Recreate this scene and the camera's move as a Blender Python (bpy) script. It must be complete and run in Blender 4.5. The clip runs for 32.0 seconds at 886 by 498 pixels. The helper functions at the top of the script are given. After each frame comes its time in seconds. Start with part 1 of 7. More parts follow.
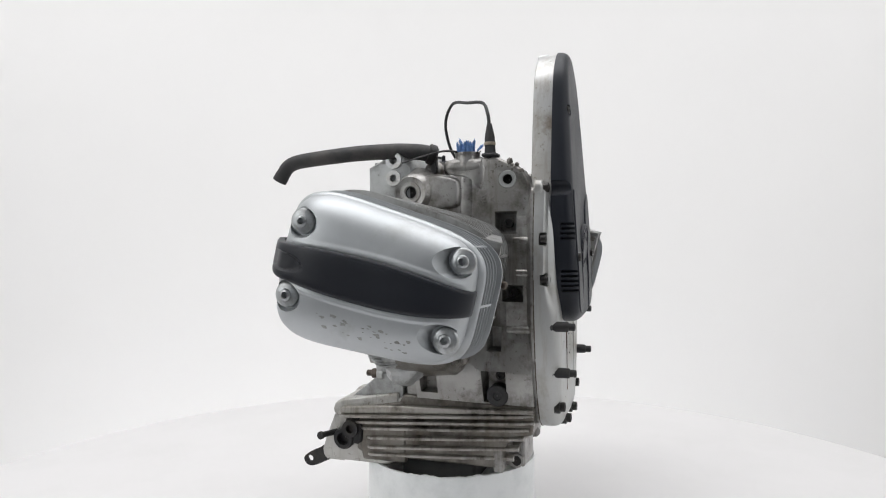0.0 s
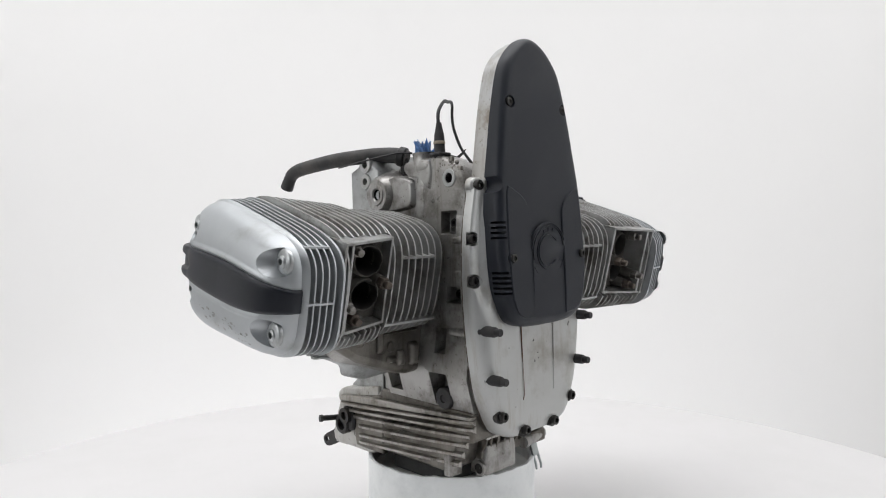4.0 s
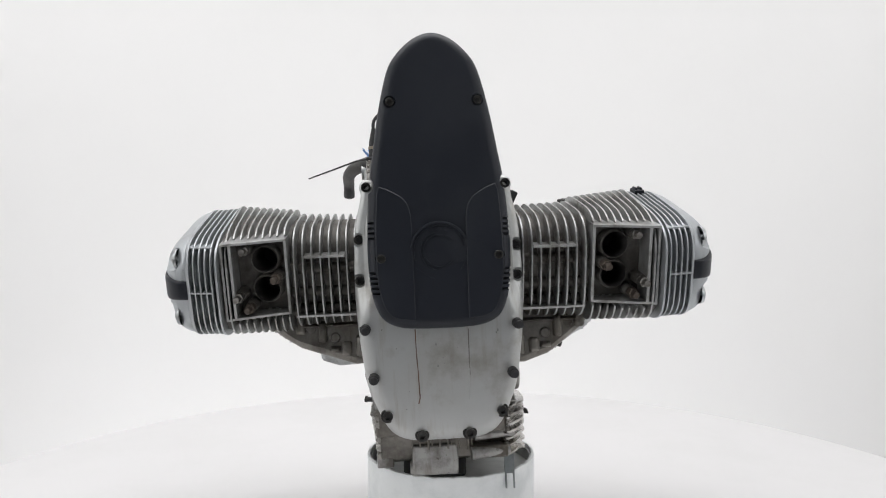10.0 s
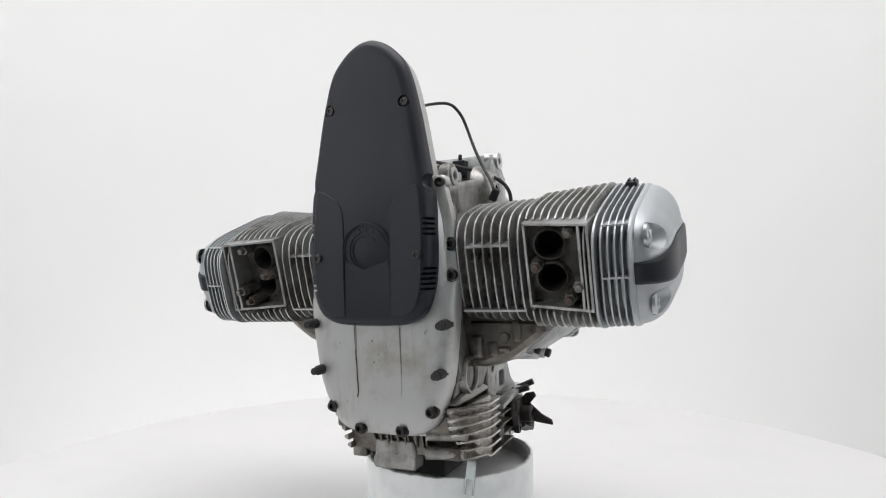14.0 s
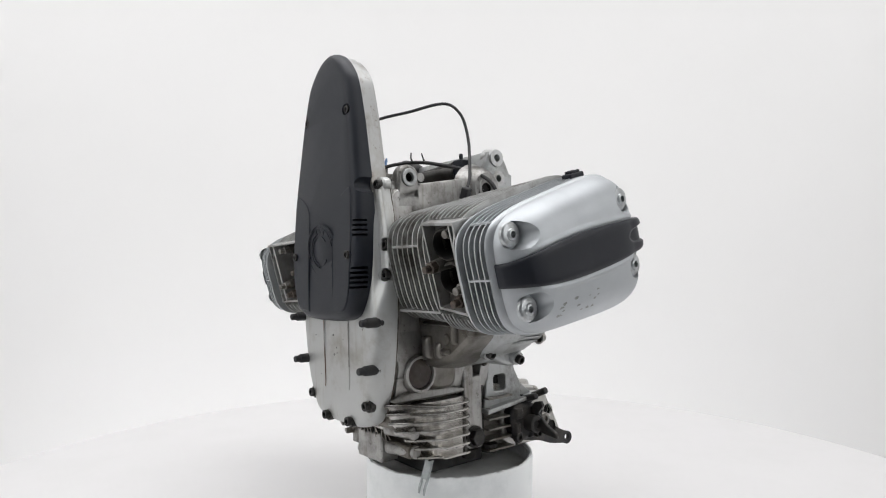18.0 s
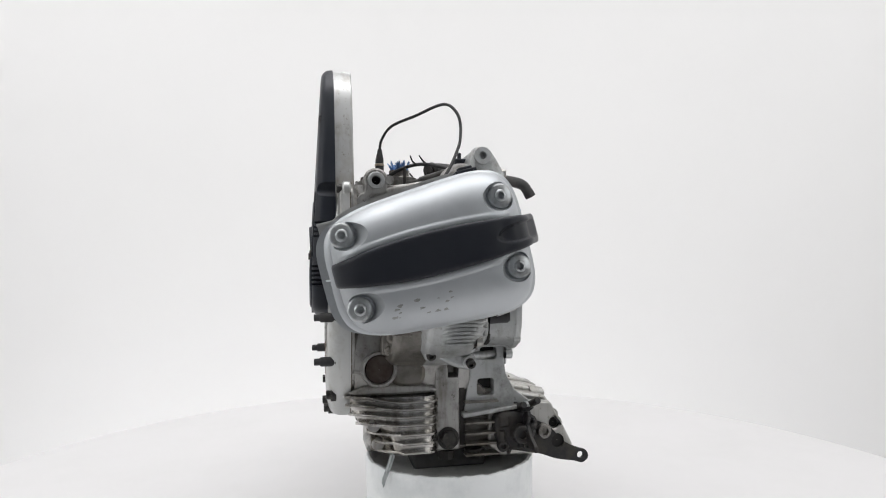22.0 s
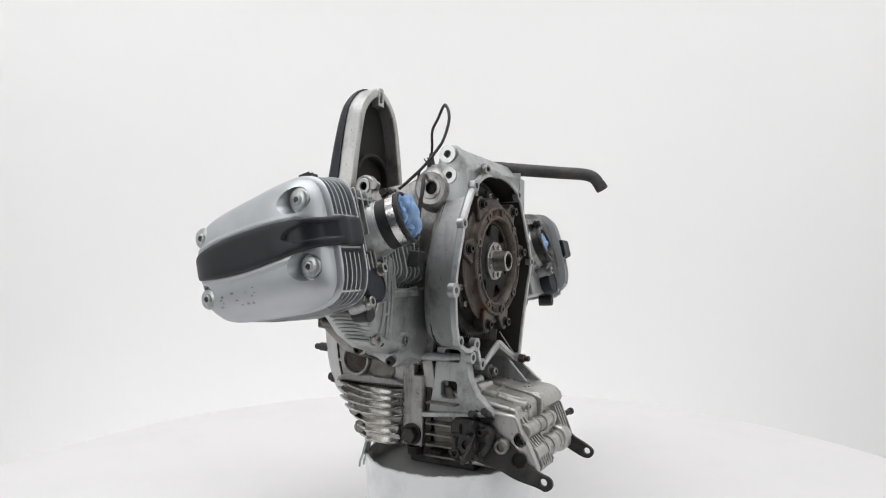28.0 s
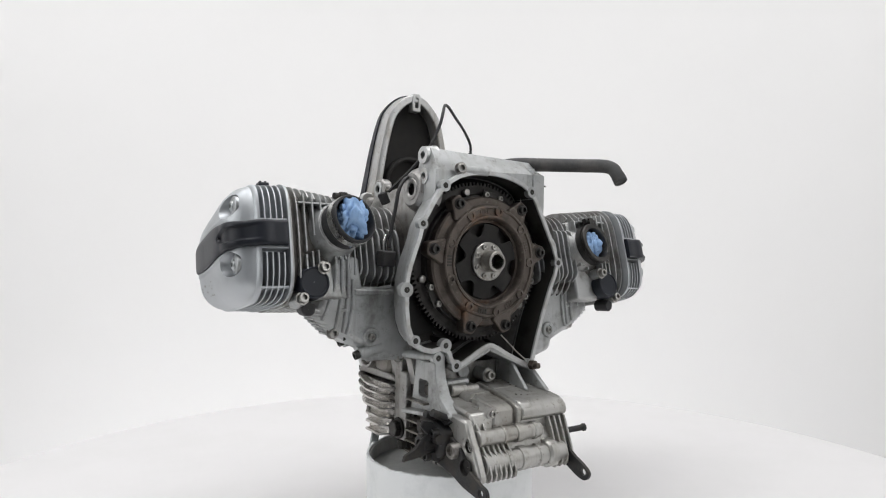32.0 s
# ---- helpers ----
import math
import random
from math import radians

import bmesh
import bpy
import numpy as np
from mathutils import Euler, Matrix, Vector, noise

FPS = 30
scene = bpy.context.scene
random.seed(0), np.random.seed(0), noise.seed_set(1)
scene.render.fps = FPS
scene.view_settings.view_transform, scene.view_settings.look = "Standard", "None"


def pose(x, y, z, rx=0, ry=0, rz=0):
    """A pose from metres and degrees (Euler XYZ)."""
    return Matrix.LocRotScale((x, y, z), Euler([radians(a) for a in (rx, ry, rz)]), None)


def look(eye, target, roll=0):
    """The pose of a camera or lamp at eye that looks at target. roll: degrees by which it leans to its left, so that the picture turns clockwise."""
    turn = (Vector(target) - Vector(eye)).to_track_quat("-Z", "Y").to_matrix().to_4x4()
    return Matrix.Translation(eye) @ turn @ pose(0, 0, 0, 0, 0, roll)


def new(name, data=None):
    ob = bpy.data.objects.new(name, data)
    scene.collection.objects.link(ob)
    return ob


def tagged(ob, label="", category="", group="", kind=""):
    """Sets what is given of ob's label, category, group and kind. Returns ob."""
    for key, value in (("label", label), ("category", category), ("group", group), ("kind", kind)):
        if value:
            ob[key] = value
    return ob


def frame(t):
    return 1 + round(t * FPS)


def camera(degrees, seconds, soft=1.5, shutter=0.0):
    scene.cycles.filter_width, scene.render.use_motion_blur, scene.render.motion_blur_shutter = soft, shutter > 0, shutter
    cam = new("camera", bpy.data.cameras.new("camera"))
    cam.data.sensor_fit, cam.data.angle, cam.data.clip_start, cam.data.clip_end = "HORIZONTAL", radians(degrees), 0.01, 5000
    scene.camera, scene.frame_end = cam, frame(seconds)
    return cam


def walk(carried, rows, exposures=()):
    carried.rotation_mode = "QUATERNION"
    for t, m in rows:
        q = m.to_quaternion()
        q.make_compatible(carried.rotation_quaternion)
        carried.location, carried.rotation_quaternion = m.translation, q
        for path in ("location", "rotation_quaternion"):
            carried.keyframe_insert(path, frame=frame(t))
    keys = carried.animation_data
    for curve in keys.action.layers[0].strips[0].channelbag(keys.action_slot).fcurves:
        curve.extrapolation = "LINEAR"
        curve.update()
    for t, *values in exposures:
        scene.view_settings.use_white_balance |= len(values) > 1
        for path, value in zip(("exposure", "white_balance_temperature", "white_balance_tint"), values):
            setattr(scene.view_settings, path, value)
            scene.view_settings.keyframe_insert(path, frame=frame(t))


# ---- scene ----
# The engine's own space: x across (its middle at 0), y towards the gearbox side, z up, 0 at the lens height.
HEIGHT = 0.424          # lens above the turntable's top
RATE, ZERO = 6.776, 9.8  # degrees a second, and the second at which the front faces the lens
SECONDS = 32.0

cam = camera(68.07, SECONDS, soft=1.1)
EYE = Vector((0.0, -1.0, HEIGHT))
AHEAD = Vector((-math.sin(radians(0.546)), math.cos(radians(0.546)), -math.sin(radians(0.191))))
walk(cam, [(0.0, look(EYE, EYE + AHEAD, -0.267)), (SECONDS, look(EYE, EYE + AHEAD, -0.267))])

# ---- light ----
world = bpy.data.worlds.new("studio")
scene.world = world
world.use_nodes = True
world.node_tree.nodes["Background"].inputs[0].default_value = (0.93, 0.93, 0.95, 1)
world.node_tree.nodes["Background"].inputs[1].default_value = 0.42
scene.view_settings.exposure = 0.09


def softbox(name, eye, target, sx, sy, power, colour=(1, 1, 1)):
    la = bpy.data.lights.new(name, "AREA")
    la.shape, la.size, la.size_y, la.energy, la.color = "RECTANGLE", sx, sy, power, colour
    ob = new(name, la)
    ob.matrix_world = look(eye, target)
    return ob


softbox("ceiling_softbox", (0, -0.1, 2.3), (0, 0, 0), 2.6, 2.2, 26, (0.99, 0.985, 0.995))
softbox("left_softbox", (-1.7, -1.1, 1.0), (0, 0, 0.35), 1.2, 1.4, 11.5, (0.98, 0.985, 0.985))
softbox("right_softbox", (1.7, -1.1, 1.0), (0, 0, 0.35), 1.2, 1.4, 8.5, (0.98, 0.985, 0.985))
# Two added, unseen fills that even out the backdrop's brightness.
softbox("backdrop_fill", (-0.25, -0.2, 2.2), (-0.2, 2.2, 0.6), 2.4, 0.6, 17, (0.985, 0.98, 1))
softbox("backdrop_low_fill", (-0.20, 0.70, -0.52), (-0.20, 2.05, 0.05), 1.9, 0.3, 6.5, (0.985, 0.98, 1))


# ---- materials ----
def material(name, base, rough=0.5, metal=0.0, tint=None, scale=30.0, amount=0.5, lo=0.45, hi=0.62, bump=0.0,
             bscale=400.0, drough=0.12, grime=None, gscale=9.0, glo=0.5, ghi=0.68, gamount=0.7, specks=None, sscale=170.0, spec=0.5,
             streak=None, samount=0.6, slo=0.52, shi=0.70, relief=0.0, spamount=0.75):
    m = bpy.data.materials.new(name)
    m.use_nodes = True
    nt = m.node_tree
    b = nt.nodes["Principled BSDF"]
    b.inputs["Base Color"].default_value = (*base, 1)
    b.inputs["Roughness"].default_value = rough
    b.inputs["Metallic"].default_value = metal
    b.inputs["Specular IOR Level"].default_value = spec
    tc = nt.nodes.new("ShaderNodeTexCoord")

    def noise_ramp(sc, l, h, detail=6.0, stretch=None):
        n = nt.nodes.new("ShaderNodeTexNoise")
        n.inputs["Scale"].default_value, n.inputs["Detail"].default_value = sc, detail
        n.inputs["Roughness"].default_value = 0.65
        src = tc.outputs["Object"]
        if stretch:
            mp = nt.nodes.new("ShaderNodeMapping")
            mp.inputs["Scale"].default_value = stretch
            nt.links.new(src, mp.inputs["Vector"])
            src = mp.outputs["Vector"]
        nt.links.new(src, n.inputs["Vector"])
        r = nt.nodes.new("ShaderNodeMapRange")
        r.inputs["From Min"].default_value, r.inputs["From Max"].default_value = l, h
        nt.links.new(n.outputs["Fac"], r.inputs["Value"])
        return n, r

    colour = None
    fac = None
    for c, sc, l, h, am, st in ((tint, scale, lo, hi, amount, None), (streak, 1.0, slo, shi, samount, (70, 70, 7)), (grime, gscale, glo, ghi, gamount, None), (specks, sscale, 0.60, 0.68, spamount, None)):
        if c is None:
            continue
        n, r = noise_ramp(sc, l, h, 6.0, st)
        r.inputs["To Max"].default_value = am
        mx = nt.nodes.new("ShaderNodeMix")
        mx.data_type = "RGBA"
        nt.links.new(r.outputs["Result"], mx.inputs["Factor"])
        if colour is None:
            mx.inputs["A"].default_value = (*base, 1)
        else:
            nt.links.new(colour, mx.inputs["A"])
        mx.inputs["B"].default_value = (*c, 1)
        colour, fac = mx.outputs["Result"], r.outputs["Result"]
    if colour is not None:
        nt.links.new(colour, b.inputs["Base Color"])
        ad = nt.nodes.new("ShaderNodeMath")
        ad.operation, ad.use_clamp = "MULTIPLY_ADD", True
        ad.inputs[1].default_value, ad.inputs[2].default_value = drough, rough
        nt.links.new(fac, ad.inputs[0])
        nt.links.new(ad.outputs[0], b.inputs["Roughness"])
    if bump:
        n, r = noise_ramp(bscale, 0.2, 0.8, 3.0)
        bp = nt.nodes.new("ShaderNodeBump")
        bp.inputs["Strength"].default_value, bp.inputs["Distance"].default_value = bump, 0.001
        if relief:
            n2 = noise_ramp(150.0, 0.2, 0.8, 4.0)[0]
            hs = nt.nodes.new("ShaderNodeMath")
            hs.operation = "MULTIPLY_ADD"
            hs.inputs[1].default_value = relief
            nt.links.new(n2.outputs["Fac"], hs.inputs[0])
            nt.links.new(n.outputs["Fac"], hs.inputs[2])
            nt.links.new(hs.outputs[0], bp.inputs["Height"])
        else:
            nt.links.new(n.outputs["Fac"], bp.inputs["Height"])
        nt.links.new(bp.outputs["Normal"], b.inputs["Normal"])
    return m


CAST = material("cast_aluminium", (0.405, 0.399, 0.388), 0.36, 0.66, (0.285, 0.275, 0.257), 15, 0.8, bump=0.16, bscale=700, relief=1.5,
                grime=(0.060, 0.051, 0.039), gscale=24, glo=0.475, ghi=0.69, gamount=0.8, streak=(0.12, 0.10, 0.075), samount=0.6, specks=(0.07, 0.06, 0.046), sscale=130, spamount=0.6)
CLEAN = material("clean_cast_aluminium", (0.475, 0.488, 0.488), 0.42, 0.62, (0.38, 0.387, 0.380), 16, 0.8, bump=0.16, bscale=700, relief=1.0,
                 grime=(0.10, 0.092, 0.076), gscale=22, glo=0.52, ghi=0.72, gamount=0.7, streak=(0.24, 0.225, 0.20), samount=0.45, specks=(0.17, 0.16, 0.14), sscale=110, spamount=0.5)
DIRTY = material("oily_cast_aluminium", (0.22, 0.207, 0.188), 0.30, 0.65, (0.14, 0.124, 0.102), 20, 0.8, bump=0.18, bscale=700, relief=1.4,
                 grime=(0.035, 0.03, 0.023), gscale=16, glo=0.48, ghi=0.70, gamount=0.85, streak=(0.09, 0.075, 0.055), samount=0.55)
FRONT = material("silver_painted_metal", (0.53, 0.538, 0.53), 0.44, 0.72, (0.48, 0.48, 0.465), 9, 0.7, bump=0.05, bscale=1200,
                 grime=(0.20, 0.16, 0.105), gscale=11, glo=0.53, ghi=0.78, gamount=0.75, streak=(0.30, 0.26, 0.20), samount=0.4, slo=0.54)
COVER = material("silver_paint", (0.51, 0.532, 0.550), 0.46, 0.80, (0.455, 0.475, 0.491), 7, 0.7, drough=0.08, bump=0.04, bscale=1500)
SCUFFED = material("scuffed_silver_paint", (0.505, 0.527, 0.542), 0.46, 0.78, (0.44, 0.460, 0.472), 7, 0.7, drough=0.1, bump=0.05, bscale=1500,
                   grime=(0.29, 0.285, 0.27), gscale=12, glo=0.58, ghi=0.72, gamount=0.5)
FLAKED = material("flaked_paint", (0.33, 0.33, 0.32), 0.55, 0.5, (0.18, 0.18, 0.175), 60, 0.6)
FIN = material("weathered_fins", (0.47, 0.475, 0.47), 0.42, 0.75, (0.30, 0.292, 0.275), 30, 0.7, bump=0.3, bscale=800, relief=1.0,
               grime=(0.09, 0.075, 0.058), gscale=15, glo=0.53, ghi=0.74, gamount=0.75)
# Soot and grime, with shade between the fins put into the dark base.
CORE = material("sooty_shaded_casting", (0.135, 0.128, 0.117), 0.6, 0.5, (0.07, 0.062, 0.053), 40, 0.8, bump=0.5, bscale=600)
BLACK = material("black_plastic", (0.013, 0.0155, 0.0225), 0.42, 0.0, (0.018, 0.021, 0.028), 9, 0.7, bump=0.12, bscale=2500, spec=0.36)
TRIM = material("black_rubbery_plastic", (0.013, 0.0150, 0.0215), 0.40, 0.0, (0.017, 0.0190, 0.026), 14, 0.6, bump=0.04, bscale=2500, spec=0.38, drough=0.06)
RUBBER = material("black_rubber", (0.022, 0.022, 0.024), 0.6, 0.0, (0.05, 0.048, 0.045), 40, 0.6, bump=0.3, bscale=900)
HOSE = material("dusty_rubber_hose", (0.045, 0.045, 0.046), 0.65, 0.0, (0.10, 0.095, 0.088), 26, 0.7, bump=0.3, bscale=900)
STEEL = material("dull_steel", (0.42, 0.41, 0.39), 0.35, 1.0, (0.24, 0.22, 0.19), 120, 0.6)
BRIGHT = material("bright_steel", (0.66, 0.66, 0.65), 0.22, 1.0, (0.42, 0.40, 0.37), 150, 0.6)
DARKSTEEL = material("blackened_bolt", (0.045, 0.044, 0.043), 0.42, 0.8, (0.09, 0.085, 0.075), 200, 0.6)
BRACKET = material("black_painted_bracket", (0.02, 0.02, 0.021), 0.45, 0.3, (0.06, 0.052, 0.043), 40, 0.6, bump=0.3, bscale=700)
RUST = material("rusty_iron", (0.128, 0.108, 0.093), 0.48, 0.6, (0.30, 0.14, 0.065), 14, 0.75, 0.57, 0.72, bump=0.3, bscale=600, relief=1.6,
                grime=(0.038, 0.032, 0.027), gscale=26, glo=0.46, ghi=0.66, gamount=0.75, specks=(0.25, 0.22, 0.19), sscale=110)
CLUTCH = material("flywheel_iron", (0.070, 0.067, 0.063), 0.58, 0.6, (0.042, 0.039, 0.036), 30, 0.8, bump=0.4, bscale=600)
# Clutch dust; also the painted shade inside bores and behind windows.
DUST_AND_SHADE = material("clutch_dust_and_hole_shade", (0.018, 0.017, 0.016), 0.75, 0.1, (0.035, 0.032, 0.029), 30, 0.7, bump=0.2, bscale=700)
# Oily black casting; also painted shade for gaps and threaded holes.
OIL_AND_SHADE = material("oily_casting_and_gap_shade", (0.055, 0.052, 0.048), 0.5, 0.5, (0.025, 0.023, 0.02), 26, 0.8, bump=0.4, bscale=600)
GREASY = material("greasy_bright_casting", (0.56, 0.548, 0.53), 0.20, 0.95, (0.40, 0.38, 0.34), 18, 0.7, bump=0.10, bscale=900, relief=1.4,
                  grime=(0.05, 0.04, 0.028), gscale=14, glo=0.47, ghi=0.66, gamount=0.9, streak=(0.12, 0.10, 0.07), samount=0.6)
ARCHM = material("stained_silver_metal", (0.50, 0.505, 0.50), 0.38, 0.65, (0.36, 0.33, 0.285), 10, 0.8, bump=0.15, bscale=900,
                 grime=(0.16, 0.125, 0.09), gscale=20, glo=0.53, ghi=0.70, gamount=0.7, specks=(0.2, 0.17, 0.13), streak=(0.28, 0.245, 0.2))
MACHINED = material("machined_aluminium", (0.57, 0.58, 0.58), 0.36, 0.9, (0.42, 0.41, 0.39), 40, 0.7, bump=0.08, bscale=900, grime=(0.15, 0.13, 0.10), gscale=22, glo=0.56, ghi=0.74, gamount=0.7)
COPPER = material("coppery_stud", (0.115, 0.095, 0.080), 0.5, 0.7, (0.065, 0.052, 0.045), 150, 0.7)
RAG = material("blue_paper", (0.27, 0.43, 0.69), 0.9, 0.0, (0.36, 0.52, 0.76), 60, 0.8, bump=0.3, bscale=500)
POT = material("white_plastic", (0.93, 0.95, 0.95), 0.5, 0.0, (0.74, 0.77, 0.77), 14, 0.6, bump=0.3, bscale=60)
BLOCK = material("dark_grey_block", (0.10, 0.10, 0.10), 0.8, 0.0, (0.07, 0.07, 0.068), 30, 0.7, bump=0.3, bscale=300)
# White plastic inside the ring, greyed in colour for its shade.
POTIN = material("shaded_inner_plastic", (0.70, 0.71, 0.70), 0.8, 0.0, (0.55, 0.56, 0.55), 16, 0.7, bump=0.3, bscale=200)

TABLE = material("white_laminate", (0.760, 0.752, 0.753), 0.55, 0.0, (0.737, 0.732, 0.728), 4, 0.6)
WALL = material("white_studio_paint", (0.80, 0.797, 0.790), 0.9, 0.0, (0.79, 0.787, 0.780), 1.5, 0.6)
ROOM = material("grey_studio_wall", (0.52, 0.54, 0.57), 0.9, 0.0, (0.47, 0.49, 0.515), 2, 0.6)
SCREED = material("grey_screed", (0.24, 0.24, 0.245), 0.7, 0.0, (0.20, 0.20, 0.20), 6, 0.7, bump=0.1, bscale=80)
ZINC = material("zinc_plated_sheet", (0.45, 0.48, 0.48), 0.35, 0.9, (0.30, 0.32, 0.32), 90, 0.6)
GLASS = material("oily_brown_glass", (0.040, 0.026, 0.021), 0.10, 0.0, (0.075, 0.062, 0.052), 40, 0.7)
RIBM = material("ribbed_cast_aluminium", (0.40, 0.385, 0.36), 0.30, 0.75, (0.26, 0.24, 0.21), 26, 0.8, bump=0.14, bscale=800, relief=1.6,
                grime=(0.045, 0.036, 0.026), gscale=22, glo=0.50, ghi=0.66, gamount=0.85, streak=(0.10, 0.08, 0.055), samount=0.6)
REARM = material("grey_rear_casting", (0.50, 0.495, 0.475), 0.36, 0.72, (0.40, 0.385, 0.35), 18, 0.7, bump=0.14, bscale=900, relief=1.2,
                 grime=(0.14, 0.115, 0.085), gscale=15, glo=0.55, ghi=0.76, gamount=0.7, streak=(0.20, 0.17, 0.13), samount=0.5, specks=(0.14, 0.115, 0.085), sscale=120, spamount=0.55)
TAN = material("beige_ring", (0.34, 0.29, 0.22), 0.6, 0.0, (0.22, 0.19, 0.15), 80, 0.6)
BRASS = material("brown_plug", (0.16, 0.085, 0.055), 0.45, 0.4, (0.07, 0.05, 0.04), 60, 0.7)


# ---- building helpers ----
def finish(bm, sharp=35):
    bmesh.ops.recalc_face_normals(bm, faces=bm.faces)
    for f in bm.faces:
        f.smooth = True
    lim = radians(sharp)
    for e in bm.edges:
        if len(e.link_faces) == 2 and e.calc_face_angle(0) > lim:
            e.smooth = False


def mesh_of(name, bm, mat, sharp=35):
    finish(bm, sharp)
    me = bpy.data.meshes.new(name)
    bm.to_mesh(me)
    bm.free()
    for m in (mat if isinstance(mat, (list, tuple)) else [mat]):
        me.materials.append(m)
    return me


def owner(parent):
    """The nearest holder that is a thing or a part of one."""
    while parent.parent and parent.parent.parent:
        parent = parent.parent
    return parent


def part(name, bm, mat, parent, label="", bevel=0.0, sharp=35):
    ob = new(name, mesh_of(name, bm, mat, sharp))
    ob.parent = owner(parent)
    if label:
        tagged(ob, label)
    if bevel:
        md = ob.modifiers.new("edge", "BEVEL")
        md.width, md.segments, md.limit_method, md.angle_limit = bevel, 2, "ANGLE", radians(40)
    return ob


def put(name, me, m, parent, label=""):
    ob = new(name, me)
    ob.parent = owner(parent)
    ob.matrix_basis = m
    if label:
        tagged(ob, label)
    return ob


def hold(name, label, category, kind=""):
    ob = new(name)
    ob.empty_display_size = 0.05
    return tagged(ob, label, category, kind=kind)


def box(bm, x0, x1, y0, y1, z0, z1):
    v = [bm.verts.new((x, y, z)) for x in (x0, x1) for y in (y0, y1) for z in (z0, z1)]
    for f in ((0, 1, 3, 2), (4, 6, 7, 5), (0, 4, 5, 1), (2, 3, 7, 6), (0, 2, 6, 4), (1, 5, 7, 3)):
        bm.faces.new([v[i] for i in f])
    return v


def loft(bm, loops, close=True, caps=True):
    """Skin over closed loops of equally many points."""
    rows = [[bm.verts.new(p) for p in lp] for lp in loops]
    n = len(rows[0])
    for a, b in zip(rows, rows[1:]):
        for i in range(n if close else n - 1):
            j = (i + 1) % n
            bm.faces.new((a[i], a[j], b[j], b[i]))
    if caps:
        bm.faces.new(rows[0])
        bm.faces.new(rows[-1][::-1])
    return rows


def plane_pt(axis, p, q, d):
    return {"x": (d, p, q), "y": (p, d, q), "z": (p, q, d)}[axis]


def prism(bm, pts, axis, a, b):
    """A polygon, in the two other axes, drawn out from a to b."""
    return loft(bm, [[plane_pt(axis, p, q, d) for p, q in pts] for d in (a, b)])


def ring_prism(bm, outer, inner, axis, a, b):
    n = len(outer)
    L = [[bm.verts.new(plane_pt(axis, p, q, d)) for p, q in lp] for lp, d in ((outer, a), (outer, b), (inner, b), (inner, a))]
    for k in range(4):
        A, B = L[k], L[(k + 1) % 4]
        for i in range(n):
            j = (i + 1) % n
            bm.faces.new((A[i], A[j], B[j], B[i]))


def offset(pts, d):
    """Moves a closed outline inwards by d (either winding)."""
    n = len(pts)
    area = sum(pts[i][0] * pts[(i + 1) % n][1] - pts[(i + 1) % n][0] * pts[i][1] for i in range(n))
    s = 1 if area > 0 else -1
    out = []
    for i in range(n):
        a, b, c = Vector(pts[i - 1]), Vector(pts[i]), Vector(pts[(i + 1) % n])
        e, f = (b - a).normalized(), (c - b).normalized()
        t = (e + f).normalized()
        k = max(0.5, (1 + e.dot(f)) / 2) ** 0.5
        nrm = Vector((-t.y, t.x)) * s
        out.append(tuple(b + nrm * d / k))
    return out


def circle(cx, cy, r, n=24, a0=0.0):
    return [(cx + r * math.cos(a0 + 2 * math.pi * i / n), cy + r * math.sin(a0 + 2 * math.pi * i / n)) for i in range(n)]


def smooth_loop(pts, k=4):
    """A rounder closed outline through the given points."""
    out, n = [], len(pts)
    for i in range(n):
        p0, p1, p2, p3 = (Vector(pts[(i + j - 1) % n]) for j in range(4))
        for s in range(k):
            t = s / k
            q = 0.5 * (2 * p1 + (p2 - p0) * t + (2 * p0 - 5 * p1 + 4 * p2 - p3) * t * t + (3 * p1 - p0 - 3 * p2 + p3) * t ** 3)
            out.append(tuple(q))
    return out


def smooth_line(pts, k=6):
    out, n = [], len(pts)
    for i in range(n - 1):
        p0, p1, p2, p3 = (Vector(pts[min(max(i + j - 1, 0), n - 1)]) for j in range(4))
        for s in range(k):
            t = s / k
            out.append(0.5 * (2 * p1 + (p2 - p0) * t + (2 * p0 - 5 * p1 + 4 * p2 - p3) * t * t + (3 * p1 - p0 - 3 * p2 + p3) * t ** 3))
    return out + [Vector(pts[-1])]


def frame_to(p, d):
    """A pose at p whose z axis points along d."""
    return Matrix.Translation(p) @ Vector(d).to_track_quat("Z", "Y").to_matrix().to_4x4()


def lathe(bm, prof, m=None, n=24, caps=True):
    """Turns (radius, height) pairs round z, then moves them by m."""
    m = m or Matrix()
    loops = [[m @ Vector((r * math.cos(2 * math.pi * i / n), r * math.sin(2 * math.pi * i / n), h)) for i in range(n)] for r, h in prof]
    return loft(bm, loops, caps=caps)


def cyl(bm, p, q, r, r2=None, n=20):
    p, q = Vector(p), Vector(q)
    lathe(bm, [(r, 0), (r if r2 is None else r2, (q - p).length)], frame_to(p, q - p), n)


def tube(bm, path, r, n=10, r_end=None):
    path = [Vector(p) for p in path]
    up = Vector((0.1, 0.2, 1)).normalized()
    loops = []
    for i, p in enumerate(path):
        d = (path[min(i + 1, len(path) - 1)] - path[max(i - 1, 0)]).normalized()
        a = d.cross(up).normalized()
        up = a.cross(d).normalized()
        rr = r if r_end is None else r + (r_end - r) * i / (len(path) - 1)
        loops.append([p + (a * math.cos(2 * math.pi * k / n) + up * math.sin(2 * math.pi * k / n)) * rr for k in range(n)])
    loft(bm, loops)


